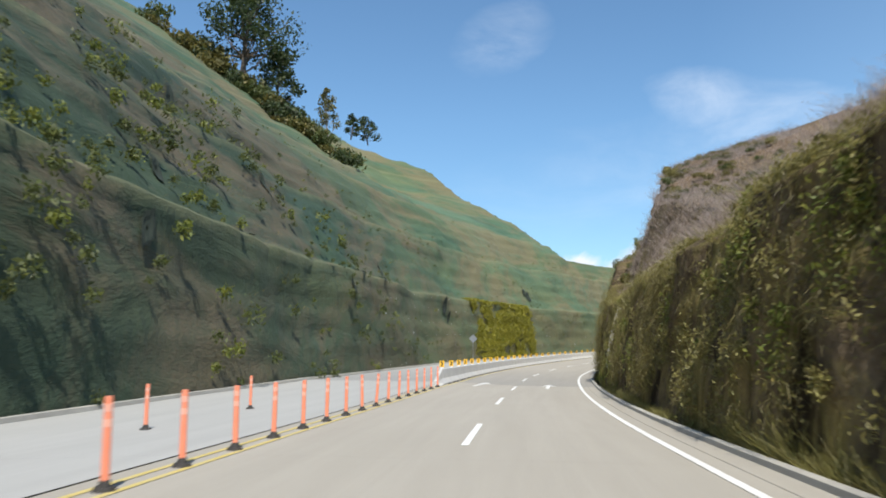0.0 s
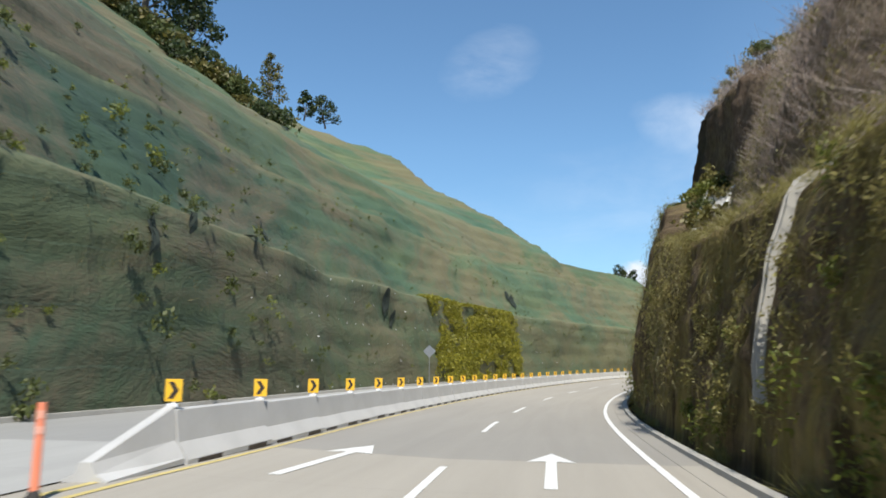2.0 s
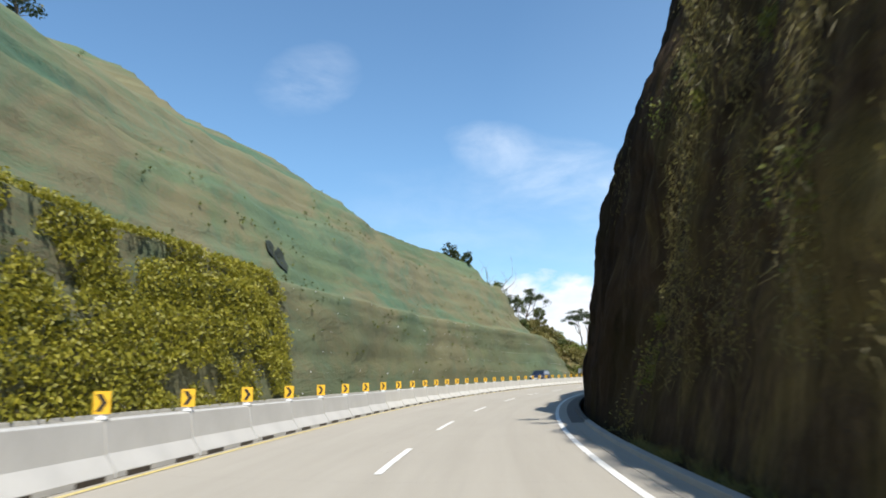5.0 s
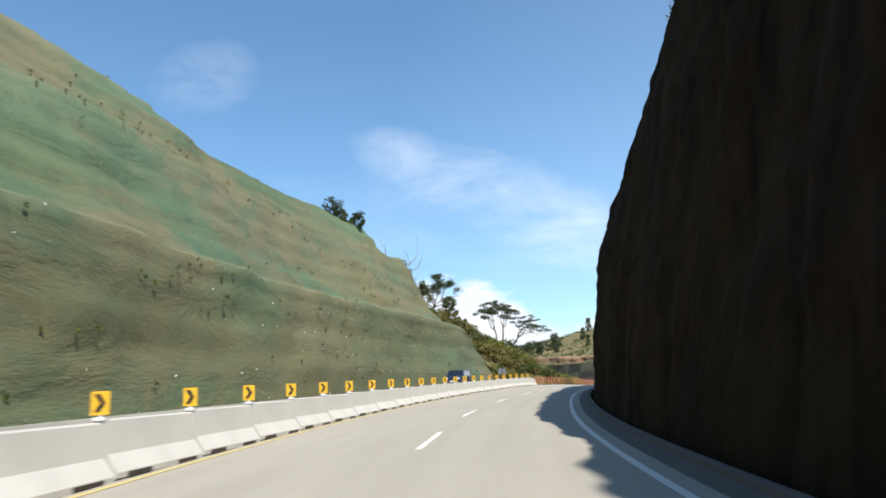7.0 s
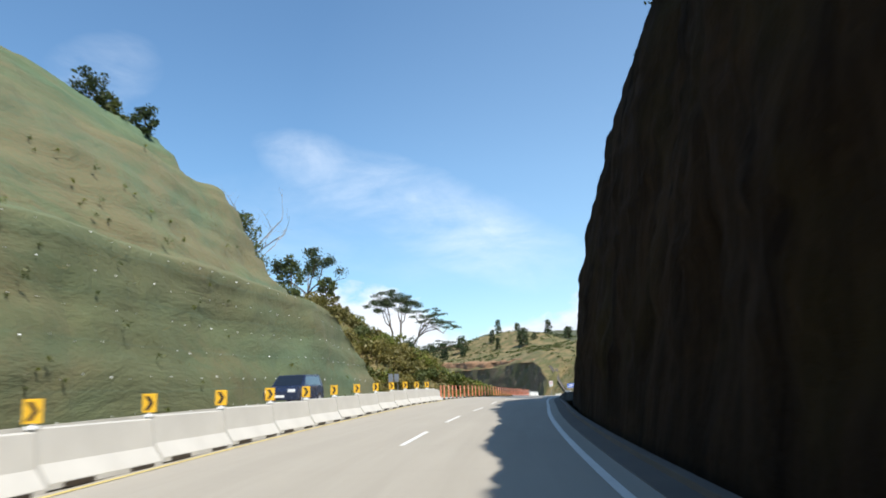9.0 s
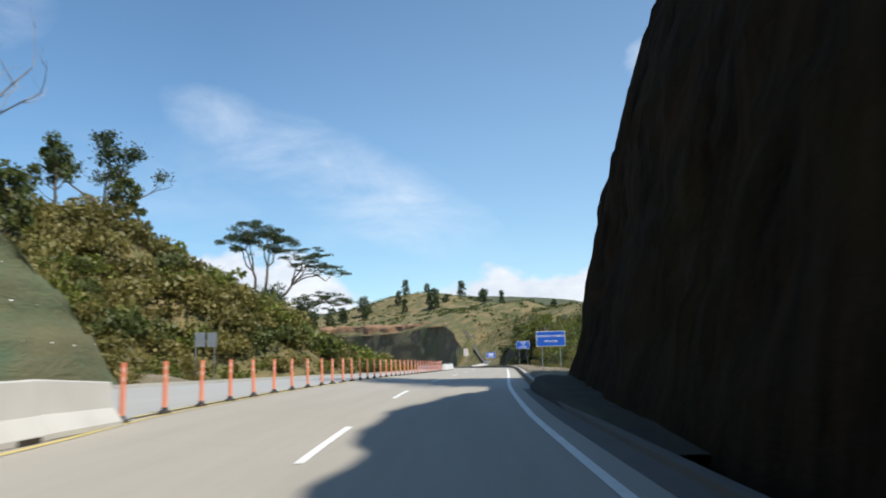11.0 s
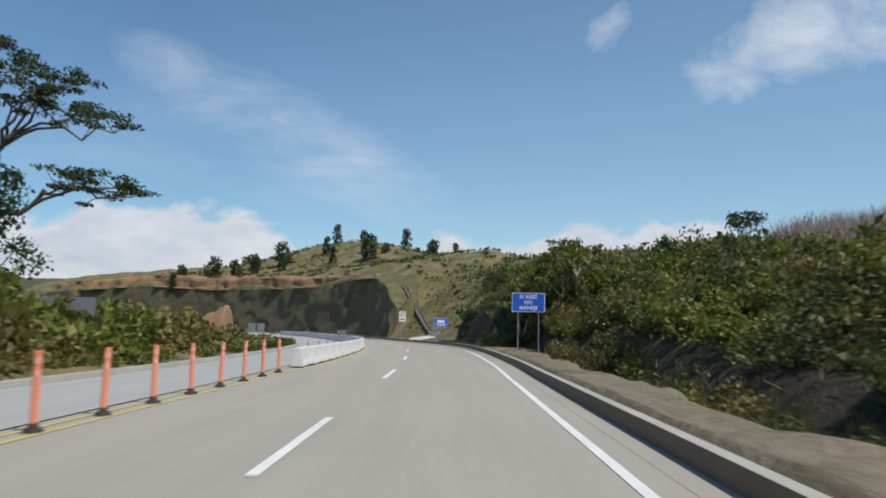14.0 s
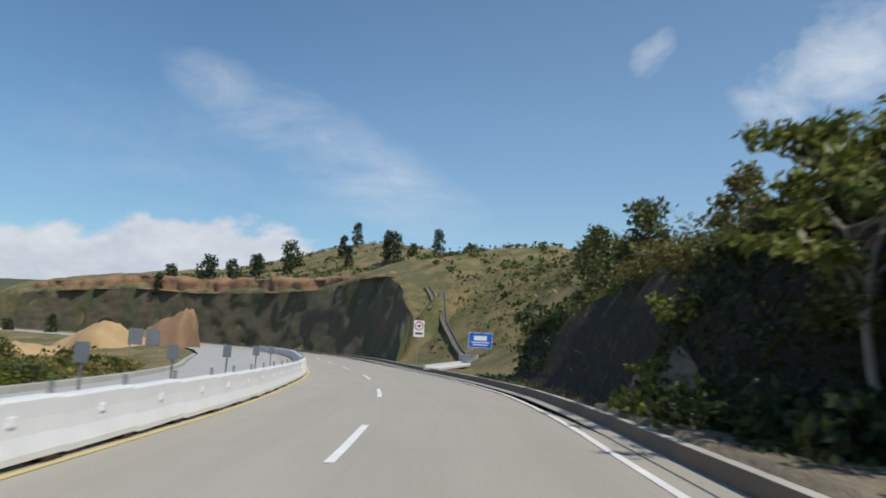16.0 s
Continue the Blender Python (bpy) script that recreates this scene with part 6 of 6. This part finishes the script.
def forked_tree(name, label, seed, height):
    """Slender pale stems that fork low, with drooping tufts of broad leaves at the ends."""
    r = np.random.default_rng(seed)
    t = thing(name, label, "tree")
    bm = bmesh.new()
    tips = []
    for i in range(3):
        a = i * 2.1 + r.uniform(-0.4, 0.4)
        stem = bend(r, (0.15 * math.cos(a), 0.15 * math.sin(a), -0.3), (0.35 * math.cos(a), 0.35 * math.sin(a), 1), height * r.uniform(0.5, 0.62), 0.16, 5)
        limb(bm, stem, 0.075, 0.045, 7)
        for k in (2, 3, 4, 5, 5, 5):
            d = r.normal(size=3)
            l2 = bend(r, stem[k], (d[0] * 0.8, d[1] * 0.8, 0.9), height * r.uniform(0.22, 0.42), 0.22, 4)
            limb(bm, l2, 0.035, 0.012, 5)
            tips += [l2[-1], l2[-2]]
    part("trunk", bm, M_BARK_PALE, t)
    c = np.array([tuple(p) for p in tips])
    k = r.integers(0, len(c), 1500)
    pos = c[k] + unit(r.normal(size=(1500, 3))) * r.uniform(0.05, 0.5, 1500)[:, None] * [1, 1, 0.45]
    crown = new("crown", quads_mesh("crown", leaves(pos, 0.24, 0.45, 0.3, seed, 0.42), M_LEAF_BRIGHT))
    crown.parent = t
    return t


for i, (s_, l_, hh) in enumerate(((269.5, 9.4, 5.0), (272.0, 9.6, 4.6), (277.5, 8.6, 2.9), (274.9, 7.4, 4.8))):
    place(forked_tree("forked_tree", "pale-stemmed tree with tufts of broad leaves by the road", 140 + i, hh), *land(s_, l_), i * 80)
for i, (s_, l_, hh) in enumerate(((283.5, 9.5, 2.6), (288, 8.6, 2.8), (269.0, 9.2, 2.2), (293, 9.0, 3.2), (297, 10.0, 3.6), (273.2, 8.6, 3.0), (278, 10.5, 2.6), (266, 13.5, 2.4), (303, 15.0, 4.0), (309, 17.0, 4.5))):
    place(round_tree("roadside_tree", hh, hh * 0.5, 90 + i, "leafy roadside tree with open feathery branches", M_LEAF if i % 2 else M_LEAF_OLIVE, 0.16, 1900, 17, 0.06, 0.2), *land(s_, l_), i * 37)

# trees out of view above the cutting, set here for their dappled shade
for i, (s_, l_, hh, base) in enumerate(((194.5, 16.8, 15.0, 21.5), (197.0, 16.2, 15.0, 19.5),
                                               (195.5, 19.5, 18.0, 23.0), (193.5, 22.0, 19.0, 25.0), (188.5, 22.0, 18.0, 31.0), (191.0, 21.5, 18.0, 29.0))):
    x, y = plan(s_, l_)
    place(round_tree("roadside_tree", hh, hh * 0.30, 120 + i, "tall leafy tree over the end of the rock cutting", M_LEAF if i % 2 else M_LEAF_DARK, 0.40, 1900, 18, 0.2, 0.3), float(x), float(y), float(road_z(s_)) + base, i * 51)

# ---- the hill: trees, scrub, cut and heap ----
hill_tree = [round_tree("hill_tree", 6.0, 2.0, 101, "small dark upright tree on the hill", M_LEAF_DARK, 0.46, 800, 22, 0.16, 0.10, 0.9),
             round_tree("hill_tree", 5.0, 2.7, 102, "round dark tree on the hill", M_LEAF_DARK, 0.46, 900, 24, 0.16, 0.10, 0.9)]


def ground_z(x, y):
    """Height of the ground sheet at a place."""
    i, j = np.clip(np.searchsorted(gx, x) - 1, 0, len(gx) - 2), np.clip(np.searchsorted(gy, y) - 1, 0, len(gy) - 2)
    u, v = (x - gx[i]) / (gx[i + 1] - gx[i]), (y - gy[j]) / (gy[j + 1] - gy[j])
    return Zg[i, j] * (1 - u) * (1 - v) + Zg[i + 1, j] * u * (1 - v) + Zg[i, j + 1] * (1 - u) * v + Zg[i + 1, j + 1] * u * v


def hill_z(x, y):
    """Height of whichever lies higher, the ground sheet or the bank beside the road."""
    s, l = locate(x, y)
    b = np.clip((l - 34) / 22, 0, 1)
    near = (road_z(s) + bank_height(s, l, x, y)) * (1 - b) + np.maximum(hills(x, y), 2) * b
    return np.where((l > 5) & (l < 58), np.maximum(ground_z(x, y), near), ground_z(x, y))


spots = [(211.8, 358.0, 1, 1.35), (223.1, 391.0, 0, 1.0), (215.0, 434.0, 1, 1.1), (228, 384, 1, 0.7), (217, 368, 0, 0.7), (200, 384, 1, 0.8), (246, 372, 1, 0.8), (190, 392, 1, 0.9), (180, 405, 1, 0.9), (235.6, 372.3, 0, 1.15), (241, 366, 1, 1.0), (214, 383, 0, 0.9), (205, 392, 1, 1.3), (198, 396, 1, 1.0),
         (194, 388, 0, 0.8), (186, 398, 1, 1.2), (176, 402, 0, 0.9), (230, 360, 0, 0.7), (247, 362, 0, 0.9), (254, 354, 1, 0.9), (262, 350, 0, 1.1), (209, 372, 0, 0.8),
         (168, 410, 1, 1.0), (158, 418, 0, 0.9), (150, 424, 1, 0.8), (140, 430, 0, 0.8), (130, 436, 1, 0.9), (120, 440, 0, 0.8), (112, 446, 1, 0.8), (104, 450, 0, 0.7),
         (243, 350, 1, 0.8), (268, 340, 1, 1.1), (258, 338, 0, 0.9), (270, 330, 0, 1.0), (250, 330, 1, 0.8), (238, 345, 0, 0.7), (220, 362, 1, 0.6)]
for i, (x, y, kind, k) in enumerate(spots):
    src = hill_tree[kind]
    z = float(hill_z(np.array([x]), np.array([y]))[0]) - 0.3
    if src.get("used"):
        again(src, x, y, z, i * 67, k * 1.05)
    else:
        src["used"] = 1
        place(src, x, y, z, i * 67, k * 1.05)
for src in hill_tree:
    del src["used"]
n = 7000
hx, hy = rng.uniform(150, 320, n), rng.uniform(270, 420, n)
s_h, l_h = locate(hx, hy)
keep_ = (l_h > 16) & (fbm(hx / 12, hy / 12, 3, 91) > -0.2)
hx, hy = hx[keep_], hy[keep_]
hz = hill_z(hx, hy)
k_ = np.repeat(np.arange(len(hx)), 14)
size_ = rng.uniform(0.3, 1.0, len(hx)) * rng.uniform(0.5, 1.3, len(hx))
pp = np.stack([hx[k_], hy[k_], hz[k_]], -1) + rng.normal(size=(len(k_), 3)) * (size_[k_] * 0.6)[:, None] * [1, 1, 0.4] + [0, 0, 0.35]
stuff("hill_scrub", leaves(pp, 0.42, 0.5, 0.4, 13, 0.7), M_LEAF, "low green scrub scattered over the hill", "scrub")
n = 6000
s_h, l_h = rng.uniform(305, 346, n), rng.uniform(9.0, 34, n)
x, y = plan(s_h, l_h)
z = road_z(s_h) + bank_height(s_h, l_h, x, y)
keep_ = (fbm(x / 3, y / 3, 3, 93) > 0.02) & (np.abs(l_h - 9.8 - (s_h - 317.5) * 0.104) > 0.9) & (s_h + 0.0 < 334 + 0.8 * (l_h - 6.5))
stuff("drain_slope_scrub", leaves((np.stack([x, y, z], -1) + rng.normal(size=(n, 3)) * 0.3 + [0, 0, 0.25])[keep_], 0.36, 0.6, 0.5, 14, 0.6), M_LEAF_OLIVE, "low scrub on the slope beside the drain", "scrub")

# red band of bare earth over a bench along the top of the far cut
def cut_cap(s):
    return np.interp(s, [331.8, 332.6, 335, 340, 345, 351, 362, 378, 431, 460, 505], [0.2, 2.6, 4.6, 6.8, 8.5, 9.9, 10.3, 9.7, 10.5, 11.8, 10])


ss_ = np.arange(352, 505, 1.2)
tt_ = np.linspace(0, 1, 12)
S_, V_ = np.meshgrid(ss_, tt_, indexing="ij")
L_ = 5.2 + edge_shift(S_) + cut_cap(S_) / 3.2 + np.interp(V_, [0, 0.35, 0.5, 1], [-0.3, 1.5, 1.8, 3.4]) + 0.9 * fbm(S_ / 5, V_ * 2, 4, 19)
H_ = cut_cap(S_) + np.interp(V_, [0, 0.35, 0.5, 0.9, 1], [-0.1, 0.2, 1.9, 2.5, 2.3]) * np.interp(S_, [352, 362, 380, 430, 505], [0.1, 0.6, 0.9, 1.4, 1.2]) + 0.45 * fbm(S_ / 4, V_ * 2, 4, 20) * (V_ > 0.4)
X_, Y_ = plan(S_, L_)
band_ = grid_object("cut_red", X_, Y_, road_z(S_) + H_, M_REDCUT, np.stack([S_, V_], -1))
tagged(band_, "band of bare red-brown earth above a pale bench", "cut", kind="structure")
ss_ = np.arange(331.8, 505, 0.8)
tt_ = np.linspace(0, 1, 30)
S_, V_ = np.meshgrid(ss_, tt_, indexing="ij")
L_ = 5.2 + edge_shift(S_) + V_ * cut_cap(S_) / 3.2 + 0.35 * fbm(S_ / 5, V_ * 3, 5, 23)
X_, Y_ = plan(S_, L_)
cutf = grid_object("cut_face", X_, Y_, road_z(S_) + V_ * cut_cap(S_) - 0.05, M_CUT, np.stack([S_, V_ * 10], -1))
tagged(cutf, "dark earth cut with thin grass along the bend", "cut", kind="structure")


def heap(name, label, x, y, z, rx, ry, hh, turn, material, sharp=0.0, seed=0):
    a, r_ = np.meshgrid(np.linspace(0, 2 * math.pi, 49), np.linspace(0, 1, 18), indexing="ij")
    shape = (1 - r_ ** 1.6) * (1 + 0.22 * fbm(np.cos(a) * r_ * 2.5, np.sin(a) * r_ * 2.5, 4, seed))
    px, py = np.cos(a) * r_ * rx, np.sin(a) * r_ * ry
    if sharp:
        px = np.where(px > rx * 0.62, rx * 0.62 + (px - rx * 0.62) * 0.12, px)
        shape = shape * np.clip(0.55 + 0.75 * (px / rx + 0.2), 0.3, 1.3)
    ob = grid_object(name, px, py, hh * shape - 0.3, material)
    ob.matrix_basis = pose(x, y, z, 0, 0, turn)
    return tagged(ob, label, "earth mound")


def earth_remnant():
    """An uncut block of earth: it slopes up from one side to a sheer end."""
    u, v = np.meshgrid(np.linspace(0, 1, 34), np.linspace(0, 1, 26), indexing="ij")
    px = np.interp(u, [0, 0.55, 0.86, 0.94, 1.0], [-7.5, -1.5, 3.2, 3.75, 4.0])
    top = np.interp(u, [0, 0.2, 0.55, 0.75, 0.86, 0.94, 1.0], [0.0, 3.0, 6.0, 8.0, 8.9, 5.2, 0.0])
    side = np.interp(v, [0, 0.2, 0.35, 0.65, 0.8, 1.0], [0.0, 0.72, 1.0, 1.0, 0.72, 0.0])
    hh = top * side * (1 + 0.10 * fbm(px / 1.6, v * 4, 4, 5)) - 0.3
    ob = grid_object("earth_mound", px + 0.25 * fbm(hh / 1.2, v * 5, 3, 9), -5.0 + 10.0 * v, hh, M_SOIL_BROWN)
    ob.matrix_basis = pose(154.6, 328.6, -5.0, 0, 0, -38)
    tagged(ob, "tall remnant of brown earth with a sheer end beside the road", "earth mound")


earth_remnant()
heap("earth_mound", "heap of bare yellow earth below the road", 146.4, 325.2, -5.0, 9.5, 6.0, 6.2, -38, M_EARTH_HEAP, 0, 6)
heap("earth_mound", "low spread of yellow earth", 136.0, 320.5, -5.2, 10.0, 6.0, 3.9, 0, M_EARTH_HEAP, 0, 7)
heap("earth_mound", "low pale spoil heap on the verge", *land(212.0, -16.0), 4.5, 2.0, 0.9, -40, M_VERGE, 0, 8)

n = 30000
s_h, l_h = rng.uniform(204, 300, n), rng.uniform(8.5, 34, n)
x, y = plan(s_h, l_h)
z = road_z(s_h) + bank_height(s_h, l_h, x, y)
stuff("bank_undergrowth", leaves(np.stack([x, y, z], -1) + np.abs(rng.normal(size=(n, 3))) * [0.2, 0.2, 0.25], 0.26, 0.6, 0.5, 47, 0.5), M_LEAF_OLIVE, "olive undergrowth covering the near bank", "undergrowth")
# dry canes on the hill behind the near scrub, and over the first rock face
n = 80000
s_h, l_h = rng.uniform(206, 300, n), rng.uniform(17, 50, n)
x, y = plan(s_h, l_h)
b_ = np.clip((l_h - 34) / 22, 0, 1)
z = (road_z(s_h) + bank_height(s_h, l_h, x, y)) * (1 - b_) + np.maximum(hills(x, y), 2) * b_
keep_ = (fbm(x / 6, y / 6, 3, 95) > -0.5) & (l_h > np.interp(s_h, [206, 240, 262, 300], [15.5, 17.5, 22, 36]))
stuff("dry_canes", blades(np.stack([x, y, z], -1)[keep_], np.interp(s_h, [206, 240, 262], [2.0, 1.9, 1.5])[keep_], 0.045, 0.2, 0.24, 15), M_DRY, "tall dry grey-brown canes on the hill", "canes")
n = 36000
s_h = rng.uniform(-4, 57, n)
edge_ = shelf_height(s_h) + 0.3
h_h = edge_ + rng.uniform(0, 1, n) * np.maximum(wall_top(s_h) - edge_, 0.2)
x, y = plan(s_h, wall_face(s_h, h_h) + 0.05)
z = road_z(s_h) + h_h - 0.1
stuff("dry_brush", blades(np.stack([x, y, z], -1), 0.5, 0.02, 0.4, 0.6, 16), M_DRY, "dry grey brush on the slope over the rock", "brush")
n = 9000
s_h = rng.uniform(-10, 57, n)
h_h = shelf_height(s_h) + rng.normal(size=n) * 0.14
x, y = plan(s_h, wall_face(s_h, h_h) - 0.04)
stuff("crest_grass", blades(np.stack([x, y, road_z(s_h) + h_h], -1), 0.26, 0.012, 0.6, 0.9, 35), M_FOOT, "pale straw grass along the lip of the rock", "grass")
for k in range(170):
    s_ = rng.uniform(-8, 57)
    h_ = float(shelf_height(s_) + (wall_top(s_) - shelf_height(s_)) * rng.uniform(0.08, 1.02) ** 1.3)
    x, y = plan(s_, wall_face(np.array(s_), np.array(h_)) + 0.3)
    bush(int(rng.choice([1, 1, 5, 5])), float(x), float(y), float(road_z(s_)) + h_ - 0.3, float(rng.uniform(0.2, 0.42)))
for k in range(48):
    s_ = rng.uniform(60, 90) if k % 3 else rng.uniform(52, 66)
    h_ = float(shelf_height(np.array(s_))) + 0.7
    x, y = plan(s_, wall_face(np.array(s_), np.array(h_)) - rng.uniform(0.2, 1.8))
    bush(int(rng.choice([0, 1, 3, 5])), float(x), float(y), float(road_z(s_)) + h_ - 0.4, float(rng.uniform(0.35, 0.8)))
for k in range(16):
    s_ = rng.uniform(58, 98)
    x, y = plan(s_, wall_face(np.array(s_), wall_top(np.array(s_))) + 1.0)
    bush(int(rng.choice([1, 5])), float(x), float(y), float(road_z(s_)) + float(wall_top(s_)) + 0.1, float(rng.uniform(0.4, 0.8)))

for k in range(190):
    s_ = rng.uniform(40, 86)
    dl_ = rng.uniform(0.2, 9.0)
    x, y = plan(s_, wall_face(np.array(s_), wall_top(np.array(s_))) + dl_)
    bush(int(rng.choice([1, 5, 5, 0])), float(x), float(y), float(road_z(s_)) + float(wall_top(s_) + np.interp(dl_, EXT_L, EXT_H) * rise_behind(s_)) + 0.1, float(rng.uniform(0.2, 0.42)))
n = 22000
s_h, dl_ = rng.uniform(34, 90, n), rng.uniform(-0.4, 11.0, n)
x, y = plan(s_h, wall_face(s_h, wall_top(s_h)) + dl_)
z = road_z(s_h) + wall_top(s_h) + np.interp(dl_, np.r_[0, EXT_L], np.r_[0, EXT_H]) * rise_behind(s_h)
stuff("dry_brush", blades(np.stack([x, y, z], -1), 0.75, 0.02, 0.4, 0.6, 33), M_DRY, "dry grey brush along the crest of the rock", "brush")

# roots, dry grass and moss hanging on the lit part of the rock
n = 52000
s_h, h_h = rng.uniform(-8, 104, n), rng.uniform(0.3, 1.0, n)
top_ = np.where(s_h < 46, 4.6, np.minimum(wall_top(s_h), 22))
h_h = h_h * top_
keep_ = fbm(s_h / 2.2, h_h / 5.0, 4, 97) > np.interp(s_h, [0, 60, 80, 104], [-0.35, -0.2, 0.05, 0.25])
keep_ &= ((s_h < 38.6) | (s_h > 40.6)) & ~((s_h > 57) & (h_h > 11.3))
s_h, h_h = s_h[keep_], h_h[keep_]
x, y = plan(s_h, wall_face(s_h, h_h) - 0.08)
P_ = np.stack([x, y, road_z(s_h) + h_h], -1)
half = len(P_) // 2
stuff("hanging_roots", blades(P_[:half], 0.22, 0.013, 0.3, 0.5, 17, True), M_STRAW, "dry roots and grass hanging on the rock", "roots")
stuff("rock_moss", leaves(P_[half:], 0.045, 0.6, 0.1, 18, 0.6), M_LEAF_OLIVE, "olive moss and small plants on the rock", "moss")
n = 420
s_c = np.where(rng.uniform(size=n) < 0.75, rng.uniform(-8, 57, n), rng.uniform(57, 90, n))
h_c = np.where(s_c < 57, rng.uniform(0.5, 4.8, n), rng.uniform(0.5, 10.5, n))
keep_ = (fbm(s_c / 4.0, h_c / 2.0, 3, 103) > -0.25) & (np.abs(s_c - 39.6) > 0.9)
s_c, h_c = s_c[keep_], h_c[keep_]
x, y = plan(s_c, wall_face(s_c, h_c) - 0.10)
c_ = np.stack([x, y, road_z(s_c) + h_c], -1)
r_ = rng.uniform(0.14, 0.50, len(c_))
k_ = np.repeat(np.arange(len(c_)), 150)
P_ = c_[k_] + rng.normal(size=(len(k_), 3)) * (r_[k_] * 0.55)[:, None] * [0.7, 1.0, 0.9] - np.stack([0 * r_[k_], 0 * r_[k_], np.abs(rng.normal(size=len(k_))) * r_[k_] * 0.7], -1)
pick = (rng.uniform(size=len(c_)) < 0.3)[k_]
stuff("rock_plants", leaves(P_[pick], 0.10, 0.6, -0.2, 63, 0.4), M_LEAF_BRIGHT, "bright small plants rooted in the rock", "plants")
stuff("rock_plants", leaves(P_[~pick], 0.09, 0.6, -0.2, 64, 0.35), M_FOOT, "straw-coloured clumps hanging on the rock", "plants")
cs_ = rng.uniform(2, 92, 46)
k_ = rng.integers(0, len(cs_), 52000)
h_h = rng.uniform(0.12, 1.0, len(k_)) * np.minimum(wall_top(cs_[k_]), 17) * (0.55 + 0.45 * np.sin(cs_[k_] * 7.0) ** 2)
s_h = cs_[k_] + rng.normal(size=len(k_)) * (0.22 + 0.3 * vnoise(cs_[k_], h_h / 2.5, 55) ** 2) + 0.5 * vnoise(cs_[k_], h_h / 4.0, 56)
keep_ = (fbm(s_h / 1.2, h_h / 2.4, 3, 57) > -0.25) & ((s_h < 38.3) | (s_h > 40.6)) & ~((s_h > 57) & (h_h > 11.3))
s_h, h_h = s_h[keep_], h_h[keep_]
x, y = plan(s_h, wall_face(s_h, h_h) - rng.uniform(0.0, 0.5, len(s_h)) * np.interp(np.abs(s_h - 38.5), [2.5, 7], [0.2, 1.0]))
P_ = np.stack([x, y, road_z(s_h) + h_h], -1)
half = len(P_) // 2
stuff("hanging_moss", leaves(P_[:half], 0.055, 0.6, -0.3, 58, 0.6), M_LEAF_SCRUB, "olive and golden moss hanging in strips on the rock", "moss")
stuff("hanging_grass", blades(P_[half:], 0.26, 0.014, 0.3, 0.5, 59, True), M_STRAW, "dry grass hanging in strips on the rock", "grass")
n = 30000
s_h = rng.uniform(-10, 92, n)
keep_ = fbm(s_h / 1.6, s_h * 0, 4, 98) > np.interp(s_h, [-10, 30, 60, 92], [-0.35, -0.05, 0.25, 0.45])
s_h = s_h[keep_]
x, y = plan(s_h, 4.85 + rng.uniform(0, 1, len(s_h)) ** 1.5 * 0.9)
stuff("foot_grass", blades(np.stack([x, y, road_z(s_h) + 0.02], -1), np.interp(s_h, [0, 20, 40, 92], [0.7, 0.5, 0.34, 0.25]) * (0.7 + 0.5 * vnoise(s_h / 0.9, s_h * 0, 99)), 0.012, 0.45, 0.6, 19), M_FOOT, "tall yellowish grass at the foot of the rock", "grass")
n = 5000
s_h = rng.uniform(200, 300, n)
l_h = np.where(rng.uniform(size=n) < 0.75, np.interp(s_h, [200, 225, 262, 300], [7.0, 7.8, 7.2, 5.3]) + rng.normal(size=n) * 0.5, rng.uniform(4.8, 7.5, n))
x, y = plan(s_h, l_h)
z = road_z(s_h) + bank_height(s_h, l_h, x, y)
stuff("verge_grass", blades(np.stack([x, y, z], -1), 0.3, 0.02, 0.3, 0.5, 20), M_STRAW, "sparse dry grass on the verge", "grass")
for k in range(70):
    s_ = rng.uniform(212, 290)
    lie = np.interp(s_, [200, 206, 214, 223, 229, 236, 270], [1.0, 3.7, 6.9, 6.9, 2.8, 1.5, 0.7])
    x, y, z = land(s_, -(12.7 - opp_shift(s_) + lie + rng.uniform(-0.8, 0.8)))
    bush(int(rng.choice([0, 1, 3])), x, y, z - 0.1, float(rng.uniform(0.25, 0.5)))

for k, (mat_, lab) in enumerate(((M_LEAF, "dense green scrub on the banks"), (M_LEAF_OLIVE, "olive scrub on the banks"), (M_LEAF_DARK, "dark green scrub on the banks"),
                                 (M_LEAF_BRIGHT, "bright creeper mounds on the banks"), (M_LEAF, "broad-leaved scrub on the banks"), (M_LEAF_SCRUB, "dry olive scrub on the banks"))):
    if JOINED[k]:
        stuff("scrub", np.vstack(JOINED[k]), mat_, lab, "scrub")
